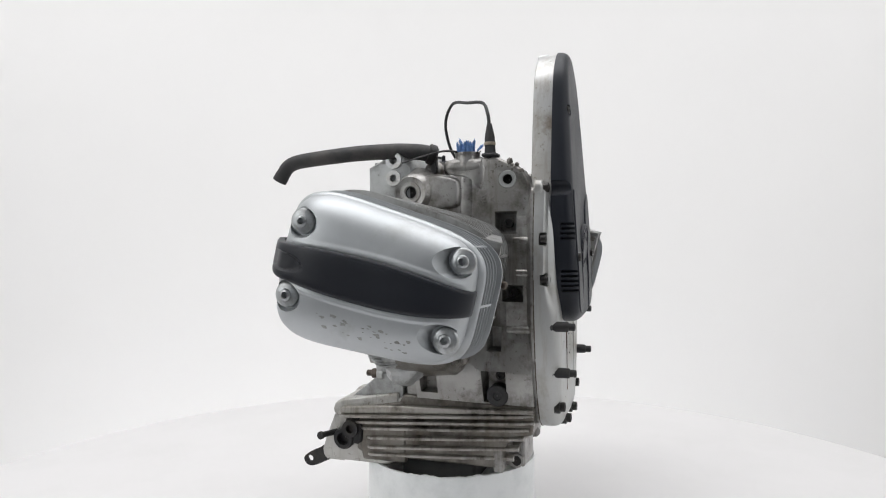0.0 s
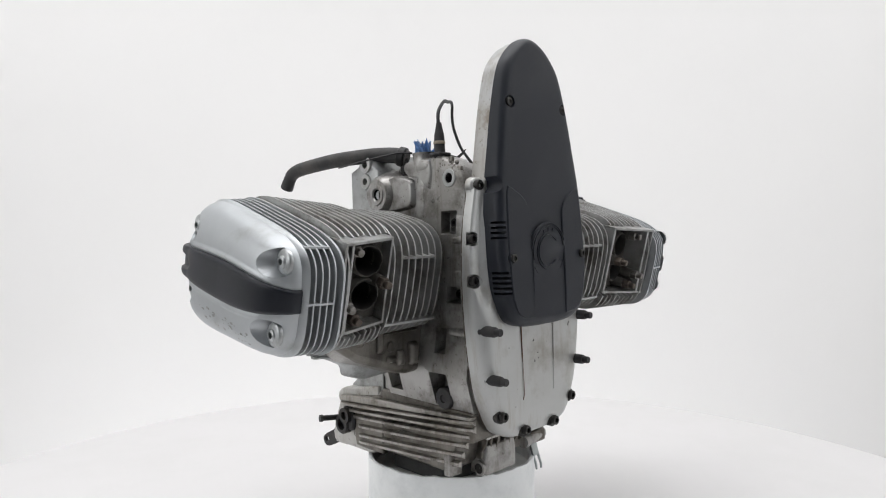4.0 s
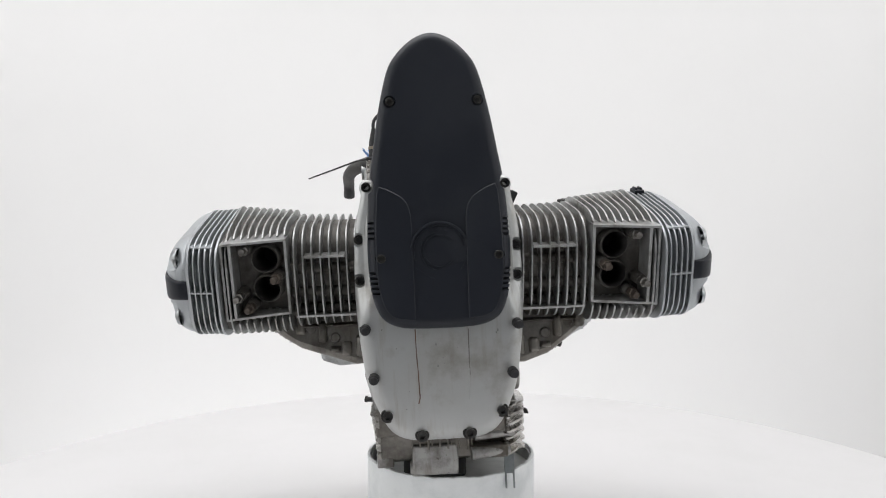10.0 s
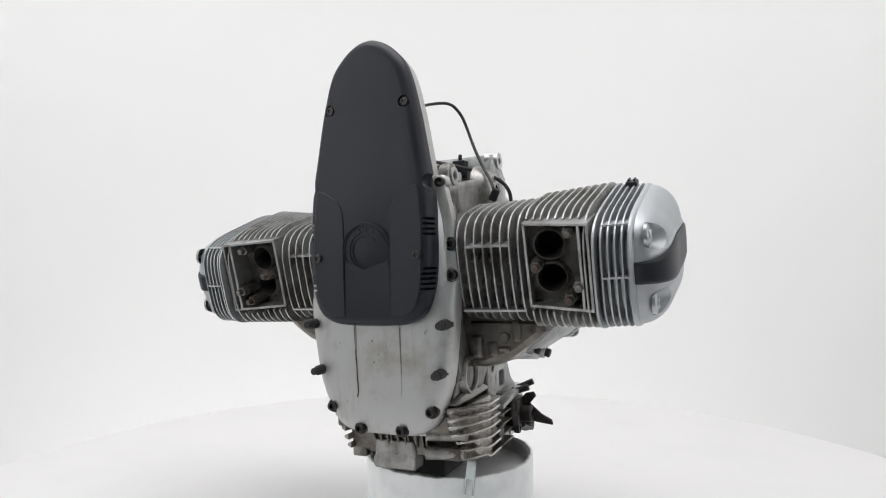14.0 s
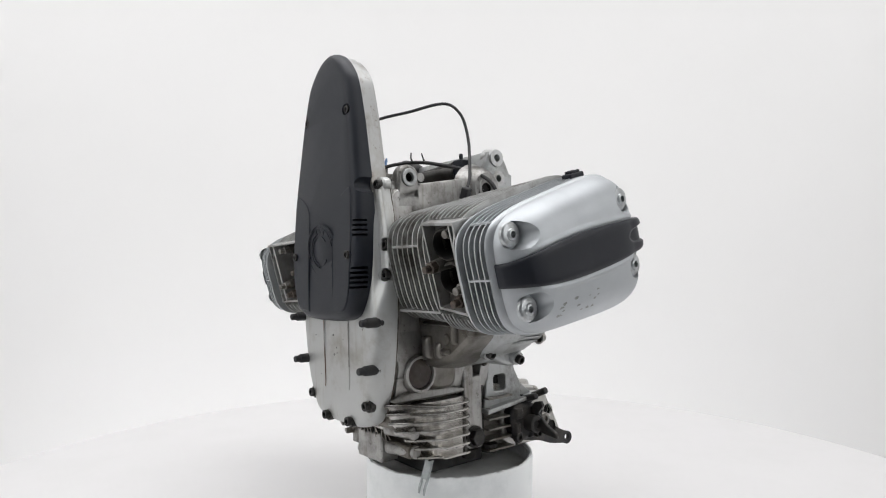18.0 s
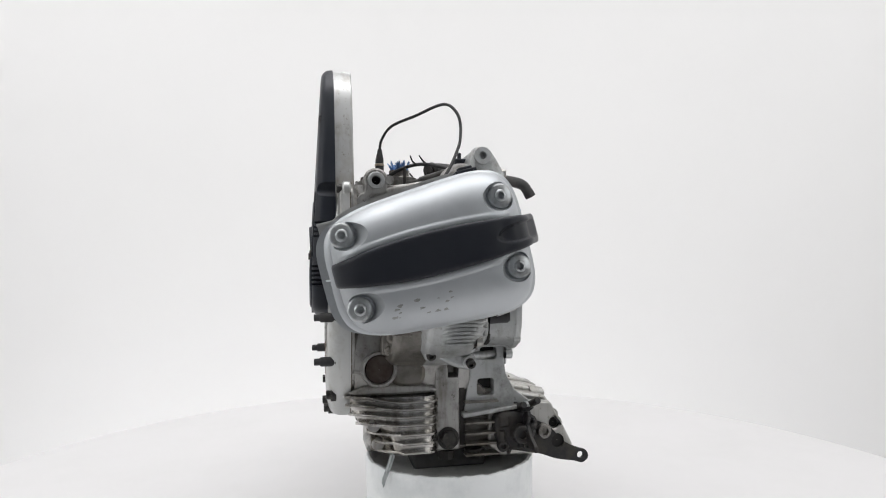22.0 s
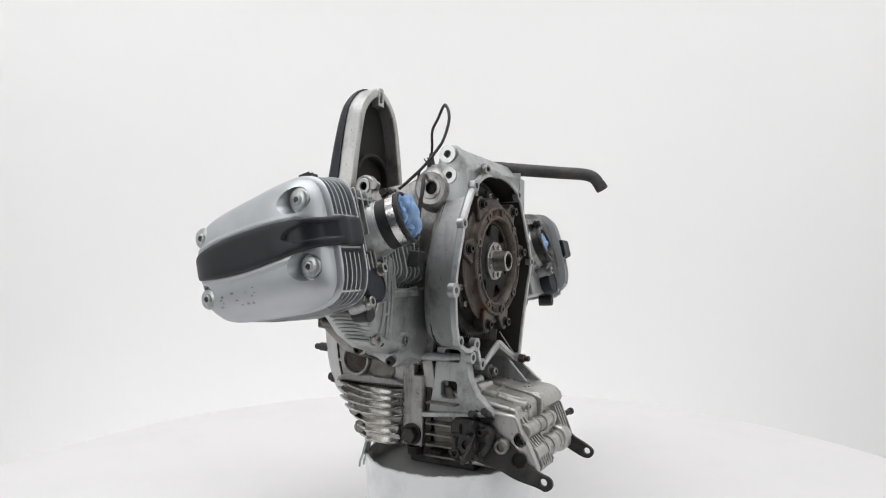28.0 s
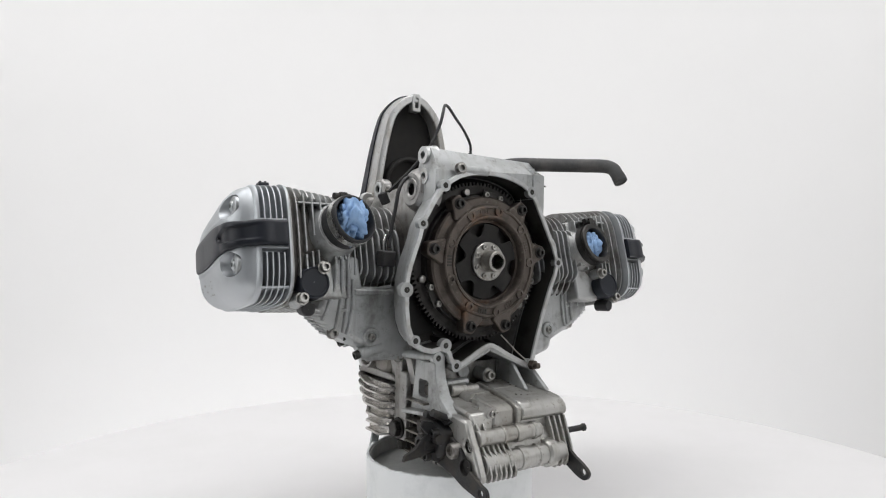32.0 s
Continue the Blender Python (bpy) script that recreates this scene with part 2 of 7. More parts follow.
def eye_ring(bm, p, d, r, r_in, depth, n=24):
    """A boss with a hole: a thick ring at p along d."""
    m = frame_to(p, d)
    lathe(bm, [(r_in, -depth * 0.7), (r_in, depth), (r_in * 1.15, depth + 0.0006), (r, depth + 0.0006), (r * 1.0, depth - 0.001), (r * 1.06, -depth)], m, n, caps=False)
    lathe(bm, [(r_in, -depth * 0.7), (0.0004, -depth * 0.7)], m, n, caps=False)


def carve(bm, cutters):
    """The solid of bm without those of the cutters."""
    both = []
    for b in (bm, cutters):
        bmesh.ops.recalc_face_normals(b, faces=b.faces)
        me = bpy.data.meshes.new("solid")
        b.to_mesh(me)
        b.free()
        both.append(new("solid", me))
    md = both[0].modifiers.new("cut", "BOOLEAN")
    md.operation, md.solver, md.object = "DIFFERENCE", "EXACT", both[1]
    done = both[0].evaluated_get(bpy.context.evaluated_depsgraph_get())
    out = bmesh.new()
    out.from_mesh(done.to_mesh())
    done.to_mesh_clear()
    for ob in both:
        me = ob.data
        bpy.data.objects.remove(ob)
        bpy.data.meshes.remove(me)
    return out


def bolt_mesh(name, r, h, mat, washer=0.0):
    """A cap screw with a six-sided socket, its seat at z 0."""
    bm = bmesh.new()
    n = 18
    prof = []
    if washer:
        prof += [(washer, 0), (washer, 0.0014), (r, 0.0015)]
    else:
        prof += [(r, 0)]
    prof += [(r, h - 0.0006), (r - 0.0006, h), (r * 0.56, h)]
    rows = lathe(bm, prof, None, n, caps=False)
    top = rows[-1]
    low = [bm.verts.new((v.co.x * 0.97, v.co.y * 0.97, h * 0.45)) for v in top]
    for i in range(n):
        bm.faces.new((top[i], top[(i + 1) % n], low[(i + 1) % n], low[i]))
    bm.faces.new(low)
    return mesh_of(name, bm, mat)


def hex_mesh(name, r, h, mat, stud=0.0, sh=0.0):
    bm = bmesh.new()
    lathe(bm, [(r, 0), (r, h), (r * 0.85, h + 0.001)], None, 6)
    if stud:
        lathe(bm, [(stud, h), (stud, h + sh), (stud * 0.8, h + sh + 0.001)], None, 12)
    return mesh_of(name, bm, mat)


BOLT = bolt_mesh("bolt", 0.0062, 0.007, DARKSTEEL)
SMALL_BOLT = bolt_mesh("bolt", 0.0045, 0.005, STEEL)
PANEL_SCREW = bolt_mesh("screw", 0.0054, 0.0028, DARKSTEEL)
GREY_BOLT = bolt_mesh("bolt", 0.0065, 0.009, STEEL, 0.009)


def domed_bolt_mesh():
    """A socket screw on a wide stepped dome, its seat at z 0."""
    bm = bmesh.new()
    n = 32
    prof = [(0.0129, 0), (0.0129, 0.0032), (0.0122, 0.0042), (0.0102, 0.0049), (0.0080, 0.0054), (0.0066, 0.0056), (0.0064, 0.0063), (0.0056, 0.0075), (0.0034, 0.0078)]
    rows = lathe(bm, prof, None, n, caps=False)
    top = rows[-1]
    low = [bm.verts.new((v.co.x * 0.95, v.co.y * 0.95, 0.0004)) for v in top]
    for i in range(n):
        bm.faces.new((top[i], top[(i + 1) % n], low[(i + 1) % n], low[i]))
    bm.faces.new(low)
    return mesh_of("cover_bolt", bm, BOLTSKIN, 50)


BOLTSKIN = material("worn_silver_screw", (0.50, 0.52, 0.53), 0.32, 0.85, (0.34, 0.345, 0.34), 120, 0.7)
COVER_BOLT = domed_bolt_mesh()
GASKET = material("baked_gasket", (0.07, 0.055, 0.04), 0.7, 0.1, (0.14, 0.115, 0.085), 90, 0.7, bump=0.4, bscale=900)
OLDSTEEL = material("dirty_steel", (0.26, 0.25, 0.235), 0.42, 0.9, (0.13, 0.115, 0.10), 140, 0.7)
NUT = hex_mesh("nut", 0.0070, 0.008, OLDSTEEL, 0.0045, 0.008)
COPPER_NUT = hex_mesh("nut", 0.0072, 0.009, COPPER, 0.0045, 0.008)

# ---- the studio ----
FLOOR = -0.75


def studio():
    disc = hold("turntable", "large round white laminate turntable on a pedestal", "turntable")
    bm = bmesh.new()
    r = 0.927
    lathe(bm, [(0.001, 0.0), (r - 0.010, 0.0), (r - 0.003, -0.0015), (r, -0.004), (r, -0.008), (r - 0.003, -0.009)], Matrix(), 160, caps=False)
    part("table_top", bm, TABLE, disc)
    bm = bmesh.new()
    lathe(bm, [(r - 0.003, -0.009), (r - 0.012, -0.030), (0.42, -0.034), (0.40, FLOOR + 0.020), (0.46, FLOOR + 0.018), (0.46, FLOOR + 0.0005)], Matrix(), 120, caps=False)
    part("pedestal", bm, WALL, disc, "white round pedestal")
    # floor and curved backdrop in one sweep, open towards the camera
    bm = bmesh.new()
    R, W = 2.0, 0.45
    rows = []
    levels = [(0.0, FLOOR), (0.90, FLOOR), (R - W, FLOOR)] + [(R - W + W * math.sin(a), FLOOR + W - W * math.cos(a)) for a in [i * math.pi / 20 for i in range(1, 11)]] + [(R, 2.75)]
    n = 64
    for rad, z in levels[1:]:
        rows.append([bm.verts.new((rad * math.cos(radians(-30 + 240 * i / n)), rad * math.sin(radians(-30 + 240 * i / n)), z)) for i in range(n + 1)])
    for a, b in zip(rows, rows[1:]):
        for i in range(n):
            bm.faces.new((a[i], a[i + 1], b[i + 1], b[i]))
    tagged(new("backdrop", mesh_of("backdrop", bm, WALL, 80)), "seamless white curved studio backdrop", "backdrop", kind="structure")
    # unseen floor, its dark grey set for what the covers reflect
    bm = bmesh.new()
    box(bm, -3.2, 3.2, -3.6, 2.6, FLOOR - 0.1, FLOOR - 0.001)
    tagged(new("floor", mesh_of("floor", bm, SCREED)), "unseen grey screed studio floor, toned for reflections", "floor", kind="structure")
    bm = bmesh.new()
    box(bm, -3.2, 3.2, -3.6, 2.6, 2.8, 2.9)
    tagged(new("ceiling", mesh_of("ceiling", bm, WALL)), "plain white studio ceiling", "ceiling", kind="structure")
    # unseen walls added round the set, cool grey tuned for fill and reflections
    for nm, b in (("wall_south", (-3.2, 3.2, -3.7, -3.6)), ("wall_north", (-3.2, 3.2, 2.6, 2.7)), ("wall_west", (-3.3, -3.2, -3.7, 2.7)), ("wall_east", (3.2, 3.3, -3.7, 2.7))):
        bm = bmesh.new()
        box(bm, *b, FLOOR - 0.1, 2.9)
        tagged(new(nm, mesh_of(nm, bm, ROOM)), "unseen pale grey studio wall, toned for fill and reflections", "wall", kind="structure")
    return disc


TURNTABLE = studio()

# ---- the engine ----
ENGINE = hold("boxer_engine", "used two-cylinder boxer motorcycle engine, silver and black, oil-stained", "engine")


def half_outline(pairs):
    """A closed outline, alike on both sides, from (half width, height) pairs, top to bottom."""
    right = [(w, z) for w, z in pairs]
    left = [(-w, z) for w, z in reversed(pairs) if w > 1e-6]
    return right + left


# front belt cover in black plastic
TALL = smooth_loop(half_outline([(0.0, 0.2685), (0.024, 0.2605), (0.0455, 0.2405), (0.0575, 0.218), (0.0690, 0.1700), (0.0770, 0.122), (0.0835, 0.080),
                                 (0.0868, 0.035), (0.0878, -0.012), (0.0845, -0.053), (0.0735, -0.083), (0.053, -0.0955), (0.025, -0.0985), (0.0, -0.0988)]), 4)


def cover_face(z):
    return -0.1895 - 0.0175 * min(1.0, (0.2685 - z) / 0.30)


def belt_cover():
    bm = bmesh.new()
    loops = []
    for inset, dy in ((0.0, None), (0.0, 0.013), (0.0006, 0.009), (0.0022, 0.0055), (0.0055, 0.0022), (0.0095, 0.0006), (0.014, 0.0)):
        lp = offset(TALL, inset) if inset else TALL
        loops.append([(x, -0.1735 if dy is None else cover_face(z) + dy, z) for x, z in lp])
    loft(bm, loops)
    cut = bmesh.new()
    for s in (1, -1):
        for x, z in ((0.054, 0.180), (0.071, -0.011)):
            cyl(cut, (s * x, cover_face(z) - 0.01, z), (s * x, cover_face(z) + 0.004, z), 0.0078, n=22)
        cyl(cut, (s * 0.0885, -0.230, 0.0790), (s * 0.0885, -0.150, 0.0790), 0.0112, n=26)
        for k in range(9):
            z = (0.031 - 0.0062 * k) if k < 4 else (-0.0295 - 0.0062 * (k - 4))
            w = 0.0868 - (0.004 if z < -0.03 else 0.0) - max(0.0, -0.04 - z) * 0.12
            box(cut, *sorted((s * (w - 0.0085), s * (w + 0.006))), -0.2120, -0.1860, z, z + 0.0030)
    bm = carve(bm, cut)
    ob = part("belt_cover", bm, BLACK, ENGINE, "matt black plastic front belt cover")
    # moulded steps and emblem
    for s in (1, -1):
        bm = bmesh.new()
        line = smooth_line([(0.0712, 0, 0.0765), (0.060, 0, 0.0725), (0.043, 0, 0.062), (0.0355, 0, 0.050), (0.0330, 0, 0.034), (0.0325, 0, 0.0), (0.0320, 0, -0.087)], 4)
        rim = sorted([q for q in offset(TALL, 0.0105) if q[0] > 0.034 and -0.086 < q[1] < 0.076], key=lambda q: q[1])
        wing = [(s * q.x, q.z) for q in line] + [(s * x, z) for x, z in rim]
        loft(bm, [[(x, cover_face(z) + d, z) for x, z in lp] for lp, d in ((wing, 0.002), (wing, -0.0003), (offset(wing, 0.0012), -0.0012))])
        part("wing_panel", bm, BLACK, ob)
        for x, z in ((0.054, 0.180), (0.071, -0.011)):
            put("screw", PANEL_SCREW, frame_to((s * x, cover_face(z) + (0.0035 if z > 0 else -0.0010), z), (0, -1, 0)), ob)
    bm = bmesh.new()
    m = Matrix.Translation((0, cover_face(-0.004) + 0.0004, -0.004)) @ pose(0, 0, 0, 90 + 3.3)
    lathe(bm, [(0.0362, -0.002), (0.0358, 0.0003), (0.0350, 0.0007), (0.0005, 0.0007)], m, 48, caps=False)
    # ring mark: two open arcs, moulded shallow
    for r0, r1, a0, a1 in ((0.0332, 0.0352, 20, 175), (0.0332, 0.0352, 215, 335), (0.0305, 0.0318, 10, 200), (0.0185, 0.0204, 40, 320), (0.0228, 0.0238, 100, 260)):
        arc = [radians(a0 + (a1 - a0) * i / 40) for i in range(41)]
        loft(bm, [[m @ Vector((r * math.cos(a), r * math.sin(a), h)) for r, h in ((r0, -0.002), (r0 + 0.0002, 0.0019), (r1 - 0.0002, 0.0019), (r1, -0.002))] for a in arc])
    for a in (70, 90, 110):
        v = box(bm, -0.0028, 0.0028, -0.0021, 0.0021, -0.001, 0.0016)
        mm = m @ Matrix.Rotation(radians(a - 90), 4, "Z") @ Matrix.Translation((0, 0.0268, 0))
        for q in v:
            q.co = mm @ q.co
    part("round_emblem", bm, BLACK, ob, "plain round moulded emblem")


# silver front cover with its hollow arch
LOWER = smooth_loop(half_outline([(0.045, 0.084), (0.088, 0.083), (0.097, 0.060), (0.1035, 0.028), (0.1065, -0.012), (0.1065, -0.06), (0.1045, -0.098), (0.1005, -0.135), (0.0935, -0.175),
                                  (0.080, -0.210), (0.066, -0.231), (0.045, -0.2410), (0.02, -0.2425)]), 3)


def front_cover():
    bm = bmesh.new()
    loops = []
    for inset, low, high in ((0.0, -0.1545, -0.1545), (0.0, -0.166, -0.1630), (0.0008, -0.1715, -0.1670), (0.003, -0.1765, -0.1688), (0.007, -0.1805, -0.1698), (0.0125, -0.1830, -0.1710), (0.0165, -0.1838, -0.1765), (0.02, -0.1842, -0.1800), (0.034, -0.1848, -0.1825)):
        lp = offset(LOWER, inset) if inset else LOWER
        k = [max(0.0, min(1.0, (z + 0.085) / 0.05)) for x, z in lp]
        loops.append([(x, low + (high - low) * q * q * (3 - 2 * q), z) for (x, z), q in zip(lp, k)])
    loft(bm, loops)
    cut = bmesh.new()
    for s in (1, -1):
        for x, y, z in ((0.0997, -0.1690, 0.0136 if s < 0 else 0.0010), (0.0998, -0.1700, -0.0377)):
            cyl(cut, (s * (x + 0.001), y - 0.03, z), (s * (x + 0.001), y + 0.0075, z), 0.0088, n=24)
    bm = carve(bm, cut)
    ob = part("front_cover", bm, FRONT, ENGINE, "silver painted front cover with brown drip stains")
    bm = bmesh.new()
    keep = [p for p in TALL if p[1] > 0.05]
    line = sorted([p for p in keep if p[0] < 0], key=lambda p: p[1]) + sorted([p for p in keep if p[0] >= 0], key=lambda p: -p[1])
    rows = []
    for inset, y in ((0.0025, -0.1735), (0.0030, -0.155), (0.0038, -0.1488), (0.0060, -0.1474), (0.0145, -0.1474), (0.0160, -0.1488), (0.0165, -0.155), (0.0165, -0.1735)):
        full = offset(TALL, inset)
        rows.append([bm.verts.new((x, y, z)) for x, z in [full[TALL.index(p)] for p in line]])
    rows.append(rows[0])
    for a, b in zip(rows, rows[1:]):
        for i in range(len(line) - 1):
            bm.faces.new((a[i], a[i + 1], b[i + 1], b[i]))
    part("arch", bm, ARCHM, ob, "hollow silver arch behind the black cover")
    # a near-black lining closes the arch towards the black cover
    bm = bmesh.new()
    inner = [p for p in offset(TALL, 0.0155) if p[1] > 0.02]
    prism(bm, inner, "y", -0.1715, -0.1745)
    part("arch_lining", bm, DUST_AND_SHADE, ob, "dark lining of the arch")
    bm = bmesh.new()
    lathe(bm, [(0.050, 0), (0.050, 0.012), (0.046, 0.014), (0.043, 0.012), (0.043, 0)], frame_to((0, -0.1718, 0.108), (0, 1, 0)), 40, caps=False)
    part("pulley_housing", bm, DUST_AND_SHADE, ob)
    # slotted tab at the top of the arch
    bm = bmesh.new()
    outer = [(-0.008, 0.236), (0.008, 0.236), (0.008, 0.262), (0.005, 0.267), (-0.005, 0.267), (-0.008, 0.262)]
    inn = [(-0.0035, 0.242), (0.0035, 0.242), (0.0035, 0.257), (0.002, 0.2595), (-0.002, 0.2595), (-0.0035, 0.257)]
    ring_prism(bm, outer, inn, "y", -0.160, -0.1455)
    part("slotted_tab", bm, FRONT, ob, bevel=0.001)
    for s in (1, -1):
        # ears with a screw on the arch's shoulders
        bm = bmesh.new()
        lathe(bm, [(0.0105, 0), (0.0100, 0.009), (0.0092, 0.0115), (0.0066, 0.0120)], frame_to((s * 0.0870, -0.1535, 0.0790), (0, -1, 0)), 24)
        loft(bm, [[(s * x, y, z) for x, z in ((0.070, 0.068), (0.0935, 0.060), (0.0955, 0.072), (0.0900, 0.0880), (0.070, 0.0895))] for y in (-0.1540, -0.1640)])
        part("screw_ear", bm, FRONT, ob, bevel=0.002)
        put("bolt", BOLT, frame_to((s * 0.0880, -0.1655, 0.0790), (0, -1, 0)), ob)
        for x, y, z in ((0.0997, -0.1690, 0.0136 if s < 0 else 0.0010), (0.0998, -0.1700, -0.0377), (0.0713, -0.1800, -0.2066), (0.0298, -0.1818, -0.2320)):
            if z > -0.05:
                put("bolt", BOLT, frame_to((s * x, y + 0.0060, z), (0, -1, 0)), ob)
                continue
            bm = bmesh.new()
            lathe(bm, [(0.0090, -0.006), (0.0090, 0.0006), (0.0082, 0.0013), (0.0004, 0.0013)], frame_to((s * x, y - 0.0005, z), (0, -1, 0)), 22, caps=False)
            part("washer", bm, DARKSTEEL, ob)
            put("bolt", BOLT, frame_to((s * x, y - 0.0010, z), (0, -1, 0)), ob)
        for x, z in ((0.0945, -0.0978), (0.0862, -0.1585)):
            bm = bmesh.new()
            m = frame_to((s * x, -0.170, z), (0, -1, 0))
            lathe(bm, [(0.0082, 0), (0.0082, 0.006), (0.0068, 0.0075), (0.0064, 0.0245), (0.0058, 0.0262), (0.0047, 0.0265), (0.0047, 0.0335), (0.0040, 0.0345)], m, 18)
            part("stud_sleeve", bm, RUBBER, ob, "long black sleeved stud")
        # rib by the upper edge
        bm = bmesh.new()
        tube(bm, smooth_line([(s * 0.0875, -0.1665, 0.060), (s * 0.0915, -0.1685, 0.030), (s * 0.0925, -0.1690, 0.0), (s * 0.0920, -0.1695, -0.025), (s * 0.0915, -0.1720, -0.050), (s * 0.0920, -0.1760, -0.072), (s * 0.0960, -0.1735, -0.088)], 5), 0.0026, 10)
        part("rib", bm, FRONT, ob)
        bm = bmesh.new()
        tube(bm, [(s * 0.0325, -0.1847, -0.093), (s * 0.0325, -0.1848, -0.150), (s * 0.0315, -0.1846, -0.190)], 0.0009, 6)
        part("moulded_line", bm, FRONT, ob)
    # brown oil streak
    bm = bmesh.new()
    tube(bm, [(-0.0335, -0.1850, -0.10), (-0.0325, -0.1850, -0.14), (-0.0305, -0.1850, -0.185), (-0.0325, -0.1849, -0.1925)], 0.0008, 6)
    part("oil_streak", bm, BRASS, ob, "brown dried oil streak")
    for pts in (((-0.074, -0.1841, -0.098), (-0.084, -0.1828, -0.118), (-0.088, -0.1812, -0.140), (-0.087, -0.1800, -0.158)), ((0.0325, -0.1850, -0.102), (0.0325, -0.1850, -0.160))):
        bm = bmesh.new()
        tube(bm, smooth_line(pts, 5), 0.0007, 6)
        part("oil_streak", bm, DIRTY, ob, "brown dried oil streak")
    rnd = random.Random(11)
    for k in range(10):
        x, z = rnd.uniform(-0.07, 0.07), rnd.uniform(-0.20, -0.105)
        r = rnd.uniform(0.0004, 0.0013)
        bm = bmesh.new()
        lathe(bm, [(r, -0.001), (r * 0.9, 0.0002), (0.0001, 0.0003)], frame_to((x, -0.1849, z), (0, -1, 0)) @ Matrix.Diagonal((1, rnd.uniform(0.8, 2.2), 1, 1)), 8, caps=False)
        part("paint_chip", bm, FLAKED, ob)


# crankcase
def crankcase():
    bm = bmesh.new()
    seam = offset(LOWER, 0.003)
    top = [(x * 0.90, z if z < 0.07 else 0.072) for x, z in LOWER]
    loft(bm, [[(x, -0.1542, z) for x, z in seam], [(x, -0.1500, z) for x, z in seam], [(x * 0.90, -0.1430, z * 0.985) for x, z in seam], [(x * 0.97, -0.115, max(z, -0.215)) for x, z in top]])
    left = ((-0.1303, -0.1010, 0.0200, 0.0500), (-0.1380, -0.1095, -0.0679, -0.0464), (-0.1084, -0.0889, -0.1334, -0.1013), (-0.0187, 0.0054, -0.194, -0.168), (-0.1143, -0.0827, -0.2025, -0.1595))
    right = ((-0.031, -0.004, -0.186, -0.168), (-0.062, -0.048, -0.142, -0.100), (-0.100, -0.072, -0.142, -0.110))

    def pockets():
        cut = bmesh.new()
        for y0, y1, z0, z1 in left:
            loft(cut, [[(x, y, z) for y, z in ((y0 + g, z0 + g), (y1 - g, z0 + g), (y1 - g, z1 - g), (y0 + g, z1 - g))] for x, g in ((-0.12, -0.002), (-0.0890, 0.0), (-0.0735, 0.003))])
        for y0, y1, z0, z1 in right:
            loft(cut, [[(x, y, z) for y, z in ((y0 + g, z0 + g), (y1 - g, z0 + g), (y1 - g, z1 - g), (y0 + g, z1 - g))] for x, g in ((0.12, -0.002), (0.0890, 0.0), (0.0735, 0.003))])
        return cut

    ob = part("crankcase", carve(bm, pockets()), CAST, ENGINE, "weathered cast aluminium crankcase", bevel=0.0012)
    bm = bmesh.new()
    prism(bm, smooth_loop([(0.086, -0.205), (0.0875, -0.1), (0.087, 0.03), (0.080, 0.078), (0.06, 0.088), (-0.06, 0.088), (-0.080, 0.078), (-0.0885, 0.03), (-0.0895, -0.1), (-0.088, -0.205)], 2), "y", -0.1500, 0.012)
    part("main_casting", carve(bm, pockets()), CAST, ob, bevel=0.0012)
    bm = bmesh.new()
    rnd = random.Random(8)
    wavy = [(x * k, z * k) for (x, z), k in ((q, 1 + rnd.uniform(-0.002, 0.006)) for q in smooth_loop(LOWER, 2))]
    ring_prism(bm, wavy, offset(smooth_loop(LOWER, 2), 0.006), "y", -0.1549, -0.1536)
    part("gasket", bm, GASKET, ob, "brown baked gasket in the seam")
    # front lifting lug
    for s in (1,):
        bm = bmesh.new()
        ring = [(-0.1175 + 0.0178 * math.cos(a), 0.0915 + 0.0178 * math.sin(a)) for a in [radians(-20 + 220 * i / 14) for i in range(15)]]
        prism(bm, ring + [(-0.140, 0.030), (-0.095, 0.030)], "x", s * 0.070, s * 0.0862)
        cut = bmesh.new()
        cyl(cut, (s * 0.060, -0.1175, 0.0915), (s * 0.10, -0.1175, 0.0915), 0.0062, n=20)
        part("lug", carve(bm, cut), CAST, ob, bevel=0.003)
        bm = bmesh.new()
        lathe(bm, [(0.0124, -0.003), (0.0122, 0.0018), (0.0115, 0.0024), (0.0070, 0.0024), (0.0063, 0.0012), (0.0062, -0.003)], frame_to((s * 0.0862, -0.1175, 0.0915), (s, 0, 0)), 28, caps=False)
        part("lug_eye", bm, CLEAN, ob)
        # near-black cup: the hole's shade put into its colour
        bm = bmesh.new()
        lathe(bm, [(0.0061, -0.002), (0.0058, -0.011), (0.0004, -0.011)], frame_to((s * 0.0862, -0.1175, 0.0915), (s, 0, 0)), 20, caps=False)
        part("eye_bore", bm, DUST_AND_SHADE, ob)
        bm = bmesh.new()
        cyl(bm, (s * 0.078, -0.0985, 0.0925), (s * 0.0875, -0.0985, 0.0925), 0.0062, n=16)
        part("lug_stem", bm, CAST, ob)
    # small lugs along the seam and on the side
    for y, z, s in ((-0.131, 0.012, -1), (-0.126, -0.030, -1), (-0.121, -0.104, -1), (-0.130, -0.172, -1)):
        bm = bmesh.new()
        box(bm, s * 0.0935, s * 0.085, y - 0.009, y + 0.006, z - 0.004, z + 0.004)
        part("casting_lug", bm, CAST, ob, bevel=0.0018)
        bm = bmesh.new()
        cyl(bm, (s * 0.0900, y - 0.004, z), (s * 0.0915, -0.1495, z), 0.0052, n=14)
        part("lug_stem", bm, CAST, ob)
    # rough casting marks on the deck's flank
    for k in range(14):
        bm = bmesh.new()
